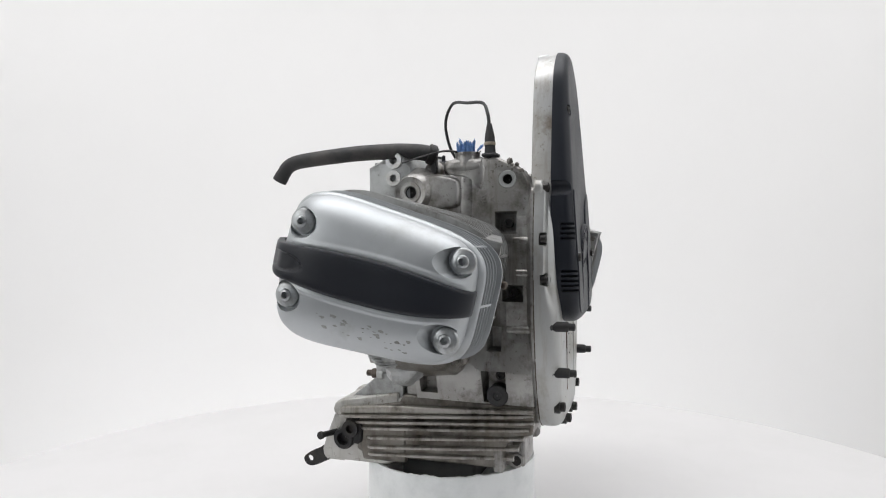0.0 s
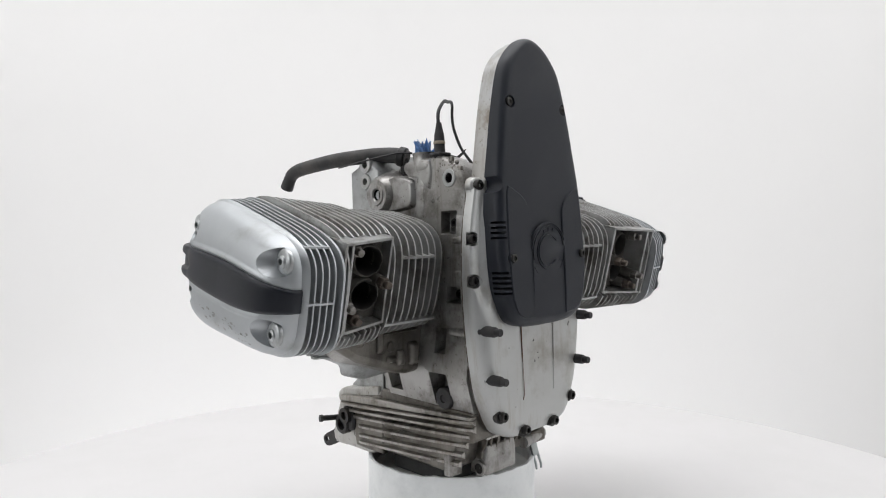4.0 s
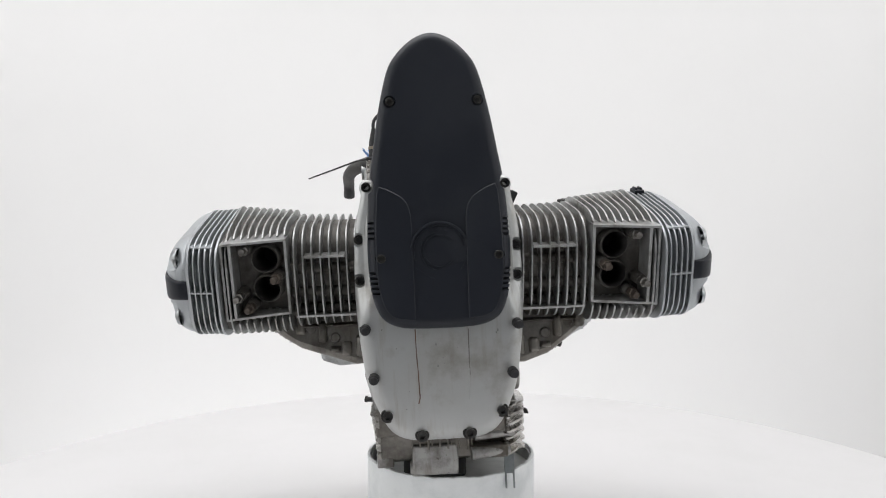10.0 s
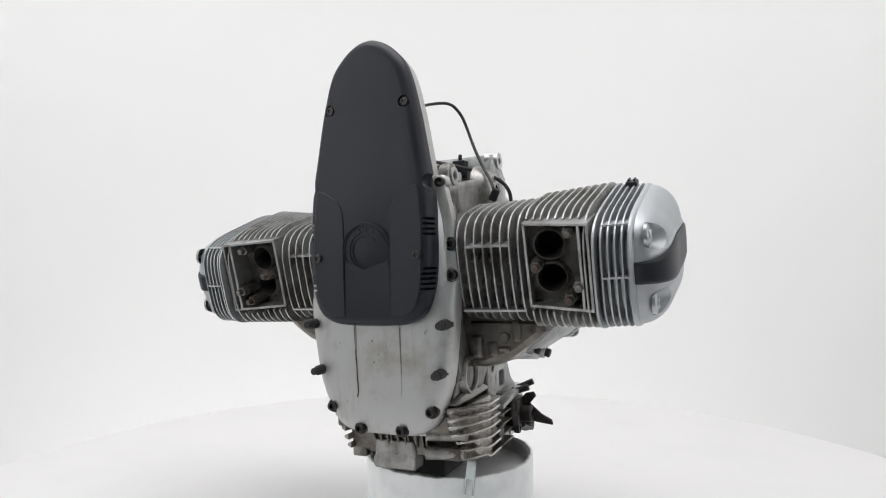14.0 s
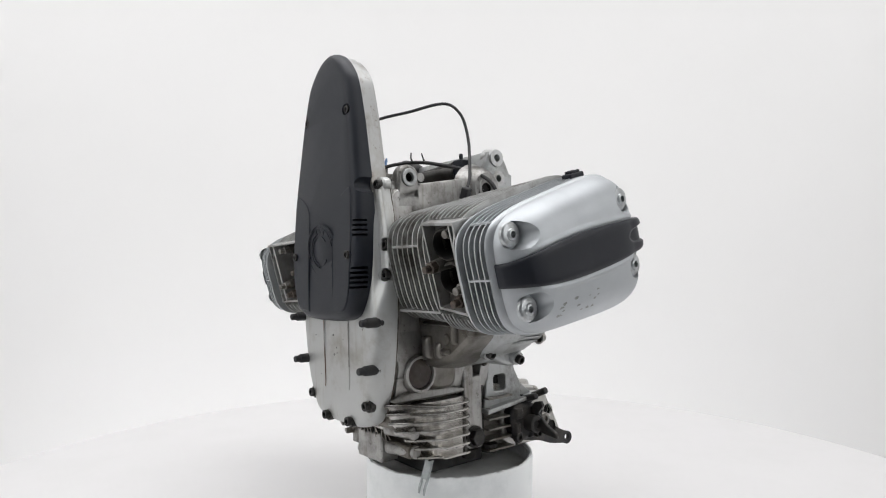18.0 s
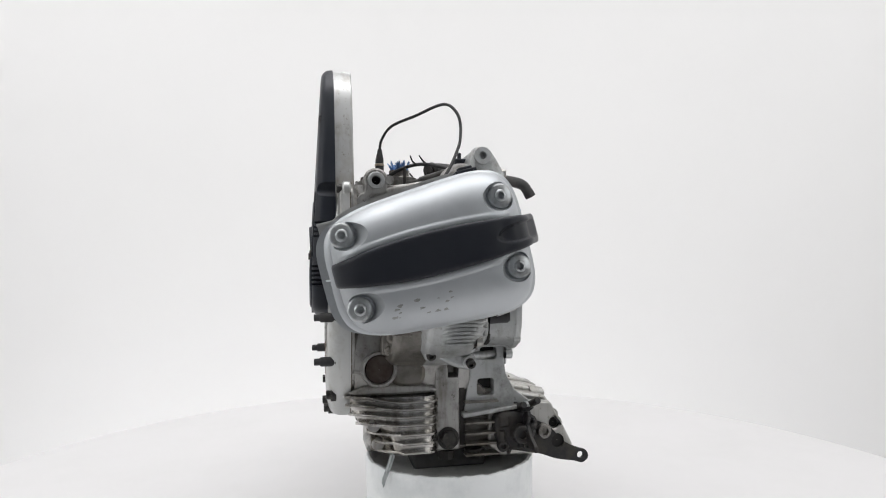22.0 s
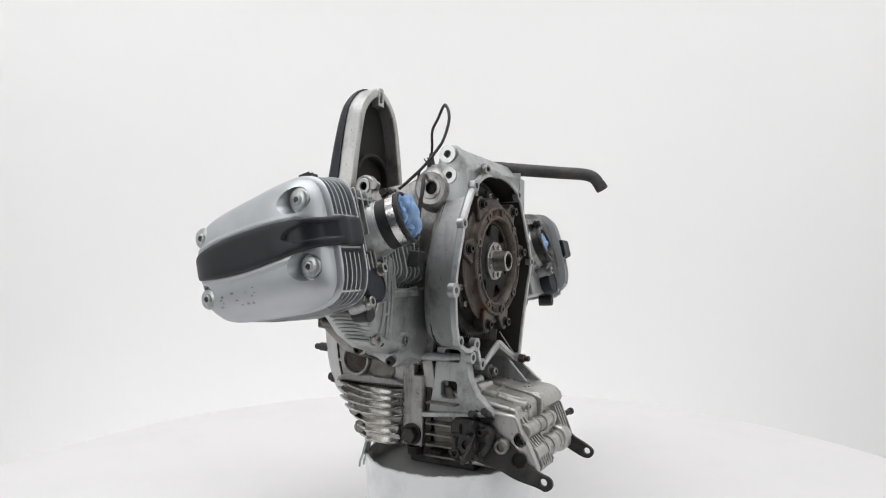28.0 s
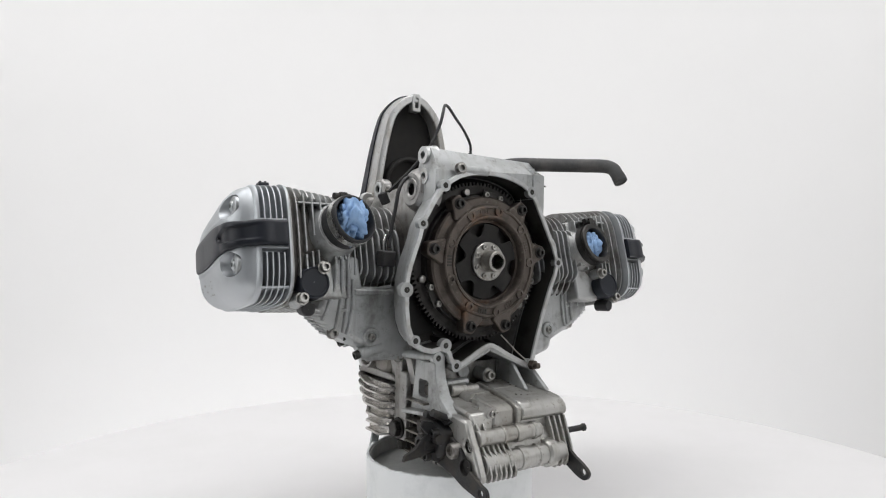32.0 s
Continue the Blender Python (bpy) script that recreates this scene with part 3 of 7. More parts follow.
        lathe(bm, [(rnd.uniform(0.0012, 0.0026), -0.002), (0.0012, 0.0004), (0.0003, 0.0008)], frame_to((-0.0882, -0.094 + rnd.uniform(-0.010, 0.010), 0.066 + rnd.uniform(-0.006, 0.006)), (-1, 0, 0)), 7, caps=False)
        part("casting_mark", bm, CAST, ob)
    # round rubber plug on one side, screwed window on the other
    bm = bmesh.new()
    lathe(bm, [(0.0145, -0.012), (0.0145, 0.004), (0.013, 0.006), (0.006, 0.006), (0.005, 0.004), (0.0005, 0.004)], frame_to((-0.0885, -0.1023, -0.1922), (-1, 0, 0)), 28, caps=False)
    part("rubber_plug", bm, RUBBER, ob, "round black rubber plug")
    put("bolt", BOLT, frame_to((-0.0730, -0.103, -0.168), (-1, 0, 0)), ob)
    put("bolt", BOLT, frame_to((-0.0730, -0.117, 0.034), (-1, 0, 0)), ob)
    put("bolt", BOLT, frame_to((-0.0730, -0.123, -0.057), (-1, 0, 0)), ob)
    bm = bmesh.new()
    lathe(bm, [(0.0255, -0.02), (0.0250, 0.006), (0.0238, 0.0085), (0.0208, 0.0085), (0.0198, 0.006), (0.0198, -0.004)], frame_to((0.0940, -0.117, -0.1704), (1, 0, 0)), 36, caps=False)
    ring = part("sight_glass_ring", bm, CAST, ob, "raised round aluminium ring")
    bm = bmesh.new()
    lathe(bm, [(0.0199, 0.0035), (0.0185, 0.0050), (0.0004, 0.0058)], frame_to((0.0940, -0.117, -0.1704), (1, 0, 0)), 32, caps=False)
    part("sight_glass", bm, GLASS, ring, "dark brown oily sight glass")
    # bulges and webs on that side
    bm = bmesh.new()
    prism(bm, smooth_loop([(-0.098, -0.150), (-0.060, -0.150), (-0.052, -0.166), (-0.052, -0.186), (-0.064, -0.197), (-0.098, -0.192)], 3), "x", 0.080, 0.0965)
    part("bulge", bm, DIRTY, ob, bevel=0.006)
    bm = bmesh.new()
    box(bm, 0.085, 0.0925, -0.046, -0.036, -0.165, -0.10)
    part("web", bm, CAST, ob, bevel=0.002)
    bm = bmesh.new()
    box(bm, 0.085, 0.0965, -0.152, -0.138, -0.177, -0.172)
    part("web", bm, CAST, ob, bevel=0.0015)
    bm = bmesh.new()
    prism(bm, smooth_loop([(-0.150, -0.198), (-0.125, -0.1925), (-0.07, -0.1935), (-0.040, -0.199), (-0.040, -0.206), (-0.150, -0.206)], 2), "x", 0.080, 0.0945)
    part("shelf", bm, CAST, ob, bevel=0.003)
    # pillar with its drain bolt
    bm = bmesh.new()
    box(bm, 0.080, 0.0945, -0.0375, -0.0035, -0.288, -0.186)
    prism(bm, [(-0.0375, -0.148), (-0.0190, -0.148), (-0.0190, -0.19), (-0.0375, -0.19)], "x", 0.080, 0.0945)
    part("pillar", bm, CAST, ob, bevel=0.0025)
    # dark filler box: shade of the gap beside the pillar, as colour
    bm = bmesh.new()
    box(bm, 0.080, 0.0865, -0.0035, 0.0060, -0.284, -0.150)
    part("pillar_gap_shade", bm, OIL_AND_SHADE, ob)
    bm = bmesh.new()
    lathe(bm, [(0.0155, 0), (0.0155, 0.003)], frame_to((0.0945, -0.0207, -0.2708), (1, 0, 0)), 24)
    lathe(bm, [(0.0118, 0.003), (0.0118, 0.011), (0.0105, 0.012)], frame_to((0.0945, -0.0207, -0.2708), (1, 0, 0)), 6)
    part("drain_plug", bm, DARKSTEEL, ob, "black hexagonal drain plug")
    # upper deck towards the gearbox
    bm = bmesh.new()
    prof = [(0.098, 0.062), (0.099, 0.105), (0.094, 0.138), (0.060, 0.137), (-0.06, 0.1355), (-0.090, 0.135), (-0.1005, 0.118), (-0.1005, 0.052), (-0.084, 0.072), (-0.073, 0.0885), (-0.040, 0.104), (-0.005, 0.1095), (0.030, 0.1085), (0.062, 0.1005), (0.086, 0.085)]
    loft(bm, [[(x * 0.96, 0.014, min(z, 0.112)) for x, z in prof], [(x, 0.023, z) for x, z in prof], [(x, 0.046, z) for x, z in prof], [(x, 0.056, min(z, 0.1235)) for x, z in prof], [(x * 0.99, 0.0655 if x > 0 else 0.0722, min(z, 0.106 if x > 0 else 0.1125)) for x, z in prof]])
    cut = bmesh.new()
    for y, z, r in ((0.0345, 0.1282, 0.0055), (0.0373, 0.098, 0.0052)):
        cyl(cut, (0.080, y, z), (0.12, y, z), r, n=20)
    for y, z, r in ((0.0351, 0.1215, 0.0055), (0.0356, 0.0975, 0.005)):
        cyl(cut, (-0.12, y, z), (-0.080, y, z), r, n=20)
    part("upper_deck", carve(bm, cut), CLEAN, ob, bevel=0.002)
    for s, pts in ((1, ((0.0345, 0.1282, 0.0125, 0.0055), (0.0373, 0.098, 0.0115, 0.0052), (0.0098, 0.0810, 0.0225, 0.0088))), (-1, ((0.0351, 0.1215, 0.0115, 0.0055), (0.0356, 0.0975, 0.0105, 0.005), (0.0112, 0.0772, 0.0205, 0.0074)))):
        for y, z, r, ri in pts:
            x = (0.0985 if s > 0 else 0.1022) if r < 0.015 else 0.1035
            bm = bmesh.new()
            if r > 0.015:
                m = frame_to((s * x, y, z), (s, 0, 0))
                lathe(bm, [(r * 1.75, -0.030), (r * 1.50, -0.016), (r * 1.30, -0.0065), (r * 1.12, -0.0018), (r * 1.03, -0.0002), (r * 0.94, -0.0006), (r * 0.72, -0.0010), (r * 0.68, 0.0004), (ri * 1.25, 0.0004), (ri * 1.12, -0.0006), (ri, -0.0020)], m, 36, caps=False)
                # bore darkened by colour, as shade in its depth
                bore = bmesh.new()
                lathe(bore, [(ri, -0.0019), (ri * 0.97, -0.0072), (0.0005, -0.0072)], m, 24, caps=False)
                part("boss_bore", bore, DUST_AND_SHADE, ob)
            else:
                lathe(bm, [(r * 1.25, -0.018), (r, -0.001), (r, 0.0015), (ri, 0.0015), (ri, -0.012), (0.0005, -0.012)], frame_to((s * x, y, z), (s, 0, 0)), 28, caps=False)
            part("mounting_boss", bm, CAST if r > 0.015 else MACHINED, ob)
    # wall under the filler and the sensor, with a lifting eye
    bm = bmesh.new()
    wall = [(-0.146, 0.018), (-0.146, 0.084), (-0.1425, 0.095), (-0.136, 0.105), (-0.127, 0.1115), (-0.117, 0.1150), (-0.109, 0.1185), (-0.101, 0.1225), (-0.087, 0.1230), (-0.0825, 0.1170), (-0.0785, 0.1195),
            (-0.0450, 0.1190), (-0.0415, 0.1050), (-0.036, 0.0985), (-0.020, 0.0960), (0.004, 0.0960), (0.018, 0.0900), (0.018, 0.018)]
    loft(bm, [[(x, y, z * k + 0.018 * (1 - k)) for y, z in wall] for x, k in ((-0.050, 0.985), (-0.0820, 1.0), (-0.0855, 0.992), (-0.0872, 0.975), (-0.0880, 0.945))])
    cut = pockets()
    cyl(cut, (-0.11, -0.1185, 0.0915), (-0.070, -0.1185, 0.0915), 0.0062, n=22)
    part("filler_wall", carve(bm, cut), CAST, ob, bevel=0.002)
    bm = bmesh.new()
    lathe(bm, [(0.0128, -0.008), (0.0118, 0.0), (0.0110, 0.0012), (0.0068, 0.0012), (0.0062, 0.0), (0.0062, -0.008)], frame_to((-0.0880, -0.1185, 0.0915), (-1, 0, 0)), 28, caps=False)
    part("lug_eye", bm, CLEAN, ob)
    # dark disc painted in as the eye's inner shade
    bm = bmesh.new()
    lathe(bm, [(0.0061, 0.0), (0.0058, -0.009), (0.0004, -0.009)], frame_to((-0.0880, -0.1185, 0.0915), (-1, 0, 0)), 20, caps=False)
    part("eye_bore", bm, DUST_AND_SHADE, ob)
    # crusted rim over the eye
    for k in range(26):
        a = radians(rnd.uniform(20, 150))
        r = rnd.uniform(0.018, 0.027)
        bm = bmesh.new()
        w = rnd.uniform(0.0016, 0.0036)
        lathe(bm, [(w * 1.3, -0.003), (w, 0.0), (w * 0.5, 0.0010), (0.0003, 0.0012)], frame_to((-0.0868, -0.1165 - 0.95 * r * math.cos(a), 0.0895 + r * math.sin(a)), (-1, 0, 0.25)) @ Matrix.Diagonal((1, rnd.uniform(0.6, 1.5), 1, 1)), 7, caps=False)
        part("oil_crust", bm, DIRTY, ob)
    bm = bmesh.new()
    lathe(bm, [(0.0185, -0.006), (0.0172, 0.002), (0.0165, 0.0075), (0.0172, 0.009), (0.0172, 0.012), (0.013, 0.0125), (0.013, 0.004)], frame_to((-0.0745, -0.061, 0.1175), (0, 0, 1)), 26)
    part("filler_neck", bm, CAST, ob)
    # raised ledge, rounded knobs and a fold in the casting
    for y0, y1, z0, z1, x in ((-0.078, -0.040, 0.104, 0.1155, -0.0925), (-0.0690, -0.0540, 0.046, 0.100, -0.0893)):
        bm = bmesh.new()
        loft(bm, [[(xx, y, z) for y, z in smooth_loop([(y0 + g, z0 + g), (y1 - g, z0 + g), (y1 - g, z1 - g), (y0 + g, z1 - g)], 3)] for xx, g in ((-0.084, -0.003), (x + 0.0012, 0.0), (x + 0.0003, 0.0025), (x, 0.0045))])
        part("casting_fold", bm, CAST, ob, bevel=0.001)
    bm = bmesh.new()
    panel = smooth_loop([(-0.053, 0.066), (-0.047, 0.058), (-0.020, 0.054), (0.006, 0.054), (0.012, 0.062), (0.012, 0.094), (-0.004, 0.0985), (-0.026, 0.0985), (-0.047, 0.0940), (-0.053, 0.086)], 3)
    loft(bm, [[(x, -0.02 + (y + 0.02) * k, 0.076 + (z - 0.076) * k) for y, z in panel] for x, k in ((-0.080, 1.14), (-0.0885, 1.07), (-0.0915, 1.02), (-0.0940, 0.985), (-0.0952, 0.94), (-0.0956, 0.85))])
    part("raised_panel", bm, CAST, ob)
    # swelling under the filler with a hollow beside it
    bm = bmesh.new()
    swell = smooth_loop([(-0.082, 0.116), (-0.038, 0.116), (-0.038, 0.104), (-0.047, 0.099), (-0.064, 0.096), (-0.075, 0.089), (-0.082, 0.082)], 3)
    loft(bm, [[(x, -0.06 + (y + 0.06) * k, 0.1 + (z - 0.1) * k) for y, z in swell] for x, k in ((-0.080, 1.22), (-0.0880, 1.10), (-0.0900, 1.0), (-0.0913, 0.88), (-0.0918, 0.70))])
    part("filler_swell", bm, CAST, ob)
    # round knob behind the panel
    bm = bmesh.new()
    lathe(bm, [(0.014, -0.03), (0.0135, -0.006), (0.0115, -0.001), (0.007, 0.0012), (0.0004, 0.0016)], frame_to((-0.0660, -0.010, 0.1135), (-0.8, -0.2, 0.5)), 22, caps=False)
    part("casting_knob", bm, CAST, ob)
    # smooth flank behind the lug, rising to the gearbox end
    bm = bmesh.new()
    flank = smooth_loop([(-0.146, 0.020), (-0.146, 0.066), (-0.128, 0.078), (-0.100, 0.0845), (-0.070, 0.0890), (-0.030, 0.0950), (0.000, 0.0955), (0.016, 0.088), (0.016, 0.020)], 2)
    loft(bm, [[(x, y, 0.02 + (z - 0.02) * k) for y, z in flank] for x, k in ((0.050, 1.0), (0.0790, 1.0), (0.0835, 0.985), (0.0855, 0.95), (0.0862, 0.88))])
    part("flank", bm, CAST, ob)
    return ob


# oil sump with ribs and fins
def ease01(t):
    t = max(0.0, min(1.0, t))
    return t * t * (3 - 2 * t)


def sump():
    bm = bmesh.new()
    prof = [(-0.148, -0.243), (-0.150, -0.205), (0.032, -0.200), (0.046, -0.222), (0.106, -0.245), (0.106, -0.284), (0.090, -0.291), (-0.098, -0.291), (-0.108, -0.284), (-0.116, -0.250)]
    prism(bm, prof, "x", -0.0885, 0.080)
    ob = part("oil_sump", bm, DIRTY, ENGINE, "ribbed oily aluminium oil sump", bevel=0.003)
    # long ribs along one side, fanning down towards the rear
    for k, (zf, zr, y1) in enumerate(((-0.2165, -0.2340, 0.1290), (-0.2260, -0.2425, 0.1110), (-0.2355, -0.2515, 0.1010), (-0.2475, -0.2655, 0.0900), (-0.2610, -0.2790, 0.0910), (-0.2740, -0.2890, 0.0920))):
        y0 = -0.150 + 0.007 * max(0, k - 1)
        out = -0.0985 + 0.0010 * k
        bm = bmesh.new()
        rows = []
        for y, o in ((y0, -0.0895), (y0 + 0.018, out + 0.004), (-0.06, out), (0.02, out - 0.001), (y1 - 0.012, out - 0.001), (y1, out + 0.006)):
            z = zf + (zr - zf) * (y + 0.15) / 0.25
            rows.append([(-0.084, y, z + 0.0042), (o, y, z + 0.0017), (o - 0.0004, y, z), (o, y, z - 0.0017), (-0.084, y, z - 0.0048)])
        loft(bm, rows)
        part("sump_rib", bm, RIBM, ob)
    bm = bmesh.new()
    prism(bm, [(-0.150, -0.2085), (0.060, -0.2165), (0.1250, -0.2225), (0.1300, -0.2260), (0.1290, -0.2315), (0.1250, -0.2325), (-0.150, -0.2135)], "x", -0.0950, -0.08)
    part("sump_flange", bm, RIBM, ob, bevel=0.0015)
    bm = bmesh.new()
    prism(bm, [(0.030, -0.210), (0.124, -0.226), (0.129, -0.236), (0.102, -0.262), (0.096, -0.297), (0.030, -0.297)], "x", -0.0905, -0.080)
    part("sump_end", bm, DIRTY, ob, bevel=0.003)
    # bulging fins on the other side, in two blocks
    fronts = (-0.156, -0.155, -0.151, -0.142, -0.127, -0.121, -0.116)
    levels = (-0.2150, -0.2246, -0.2350, -0.2460, -0.2590, -0.2710, -0.2835)
    bm = bmesh.new()
    loops = []
    for z, f in zip(levels, fronts):
        lp = smooth_loop([(0.078, f + 0.006), (0.092, f + 0.018), (0.1020, -0.095), (0.1040, -0.075), (0.1000, -0.044), (0.078, -0.042)], 4)
        loops.append([(x, y, z + (0.006 if z == levels[0] else 0)) for x, y in lp])
    loft(bm, loops)
    part("fin_block", bm, GREASY, ob)
    for k, (z, f) in enumerate(zip(levels, fronts)):
        lp = smooth_loop([(0.080, f), (0.094, f + 0.004), (0.1070, f + 0.026), (0.1150, -0.088), (0.1155, -0.068), (0.1125, -0.0435), (0.080, -0.042)], 5)
        rise = 0.007 - 0.002 * k if k < 3 else 0.001
        def at(y):
            return rise * ease01((-0.085 - y) / 0.06)
        bm = bmesh.new()
        loft(bm, [[(x - 0.0008, y, z + at(y) - 0.0016) for x, y in lp], [(x, y, z + at(y) - 0.0008) for x, y in lp], [(x, y, z + at(y) + 0.0008) for x, y in lp], [(x - 0.0008, y, z + at(y) + 0.0016) for x, y in lp]])
        part("sump_fin", bm, GREASY, ob)
    for k in range(6):
        z = -0.2235 - 0.0148 * k
        bm = bmesh.new()
        box(bm, 0.080, 0.1005, 0.004, 0.0525, z, z + 0.0030)
        part("sump_fin", bm, DIRTY, ob, bevel=0.0008)
    # front foot and lugs
    bm = bmesh.new()
    prism(bm, [(-0.0440, -0.3025), (0.0180, -0.3030), (0.0185, -0.276), (0.016, -0.262), (-0.042, -0.262)], "y", -0.1275, -0.098)
    part("front_foot", bm, CAST, ob, bevel=0.003)
    bm = bmesh.new()
    lathe(bm, [(0.0105, -0.004), (0.0098, 0.0015), (0.0068, 0.0018)], frame_to((-0.0445, -0.1165, -0.2935), (-1, 0, 0)), 22, caps=False)
    part("drain_boss", bm, CAST, ob)
    # shallow near-black disc stands in for the shade of a deeper hole
    bm = bmesh.new()
    lathe(bm, [(0.0069, 0.0018), (0.0066, 0.0004), (0.0004, 0.0004)], frame_to((-0.0445, -0.1165, -0.2935), (-1, 0, 0)), 22, caps=False)
    part("drain_hole", bm, DUST_AND_SHADE, ob)
    bm = bmesh.new()
    box(bm, -0.0905, -0.068, -0.108, -0.095, -0.2960, -0.262)
    part("foot", bm, CAST, ob, bevel=0.002)
    bm = bmesh.new()
    box(bm, -0.046, 0.040, -0.134, -0.105, -0.2525, -0.2445)
    part("front_ledge", bm, GREASY, ob, bevel=0.002)
    bm = bmesh.new()
    box(bm, -0.044, 0.036, -0.122, -0.100, -0.282, -0.252)
    part("front_wall", bm, DIRTY, ob, bevel=0.002)
    for k in range(10):
        bm = bmesh.new()
        x = -0.044 + 0.0088 * k + 0.002 * (k % 3)
        prism(bm, [(-0.132 + 0.003 * (k % 2), -0.251), (-0.128, -0.262 - 0.003 * (k % 3)), (-0.118, -0.276), (-0.110, -0.276), (-0.110, -0.251)], "x", x, x + 0.0026)
        part("ledge_rib", bm, DIRTY, ob, bevel=0.0006)
    bm = bmesh.new()
    box(bm, 0.036, 0.086, -0.128, -0.100, -0.284, -0.2665)
    part("front_ledge", bm, DIRTY, ob, bevel=0.003)
    bm = bmesh.new()
    box(bm, 0.036, 0.080, -0.132, -0.100, -0.2560, -0.2420)
    part("front_ledge", bm, DIRTY, ob, bevel=0.003)
    bm = bmesh.new()
    cyl(bm, (0.040, -0.130, -0.2500), (0.094, -0.124, -0.2480), 0.0085)
    part("oil_gallery", bm, CAST, ob)
    bm = bmesh.new()
    cyl(bm, (0.036, -0.126, -0.2765), (0.088, -0.118, -0.2750), 0.0085)
    part("oil_gallery", bm, CAST, ob)
    for x, y in ((0.083, -0.021), (0.083, 0.018), (0.078, 0.070), (-0.03, 0.085)):
        bm = bmesh.new()
        lathe(bm, [(0.011, 0), (0.013, 0.012)], frame_to((x, y, -0.3015), (0, 0, 1)), 10)
        part("foot_nub", bm, OIL_AND_SHADE, ob)
    # lower rear casting: body, near side plate, three top fields and a web
    bm = bmesh.new()
    prism(bm, [(0.030, -0.205), (0.130, -0.222), (0.1355, -0.230), (0.1360, -0.252), (0.1440, -0.262), (0.1490, -0.285), (0.1480, -0.3030), (0.06, -0.303), (0.03, -0.29)], "x", -0.0865, 0.078)
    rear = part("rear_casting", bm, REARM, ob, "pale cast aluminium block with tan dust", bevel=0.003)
    bm = bmesh.new()
    prism(bm, [(0.040, -0.2215), (0.0899, -0.2249), (0.115, -0.2265), (0.1325, -0.2285), (0.1375, -0.2330), (0.1420, -0.2440), (0.1495, -0.2560), (0.1560, -0.2680), (0.1640, -0.2840), (0.1690, -0.2950), (0.1650, -0.3030), (0.06, -0.303), (0.04, -0.29)], "x", 0.0760, 0.0885)
    cut = bmesh.new()
    cyl(cut, (0.080, 0.1407, -0.2606), (0.10, 0.1407, -0.2606), 0.0080, n=24)
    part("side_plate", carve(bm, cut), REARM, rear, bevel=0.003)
    # dark cup colours the plate's hole as if in shade
    bm = bmesh.new()
    lathe(bm, [(0.0079, 0.006), (0.0076, 0.001), (0.0004, 0.001)], frame_to((0.0800, 0.1407, -0.2606), (1, 0, 0)), 24, caps=False)
    part("plate_bore", bm, DUST_AND_SHADE, rear)
    for x0, x1, pts in ((-0.0875, -0.0030, [(0.040, -0.1990), (0.125, -0.2125), (0.1350, -0.2165), (0.1410, -0.2225), (0.1430, -0.2290), (0.1420, -0.2350), (0.1360, -0.2385), (0.040, -0.240)]),
                        (0.0085, 0.0440, [(0.040, -0.1995), (0.120, -0.2125), (0.1330, -0.2165), (0.1375, -0.2215), (0.1385, -0.2500), (0.040, -0.250)]),
                        (0.0435, 0.0780, [(0.040, -0.2075), (0.085, -0.2150), (0.125, -0.2225), (0.1335, -0.2270), (0.1370, -0.2330), (0.1375, -0.2500), (0.040, -0.250)])):
        bm = bmesh.new()
        prism(bm, pts, "x", x0, x1)
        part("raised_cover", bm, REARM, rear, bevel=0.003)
    bm = bmesh.new()
    prism(bm, [(0.048, -0.1990), (0.125, -0.2110), (0.1360, -0.2150), (0.1428, -0.2185), (0.1428, -0.2350), (0.1405, -0.2500), (0.1460, -0.2600), (0.048, -0.262)], "x", -0.0005, 0.0060)
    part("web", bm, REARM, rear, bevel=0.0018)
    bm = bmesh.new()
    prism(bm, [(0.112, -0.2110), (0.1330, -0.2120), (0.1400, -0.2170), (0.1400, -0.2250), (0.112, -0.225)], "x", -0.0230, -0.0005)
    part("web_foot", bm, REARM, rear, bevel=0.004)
    # shaft tunnels with their collars
    for z, y, r, x0, x1 in ((-0.2520, 0.1420, 0.0105, -0.034, 0.0745), (-0.2840, 0.1500, 0.0140, -0.070, 0.072)):
        bm = bmesh.new()
        cyl(bm, (x0, y, z), (x1, y, z), r)
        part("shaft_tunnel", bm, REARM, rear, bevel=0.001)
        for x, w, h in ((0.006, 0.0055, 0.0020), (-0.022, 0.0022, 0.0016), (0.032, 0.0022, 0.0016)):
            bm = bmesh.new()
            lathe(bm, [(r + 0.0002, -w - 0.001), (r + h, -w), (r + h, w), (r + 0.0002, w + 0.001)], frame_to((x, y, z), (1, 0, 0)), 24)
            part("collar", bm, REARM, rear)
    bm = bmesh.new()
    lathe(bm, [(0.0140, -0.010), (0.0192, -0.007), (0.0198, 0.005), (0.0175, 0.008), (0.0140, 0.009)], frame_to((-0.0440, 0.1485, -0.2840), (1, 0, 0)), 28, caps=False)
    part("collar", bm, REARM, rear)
    # ribs: short ones over the upper tunnel, curved ones below, tall ones at the far end
    for k in range(12):
        bm = bmesh.new()
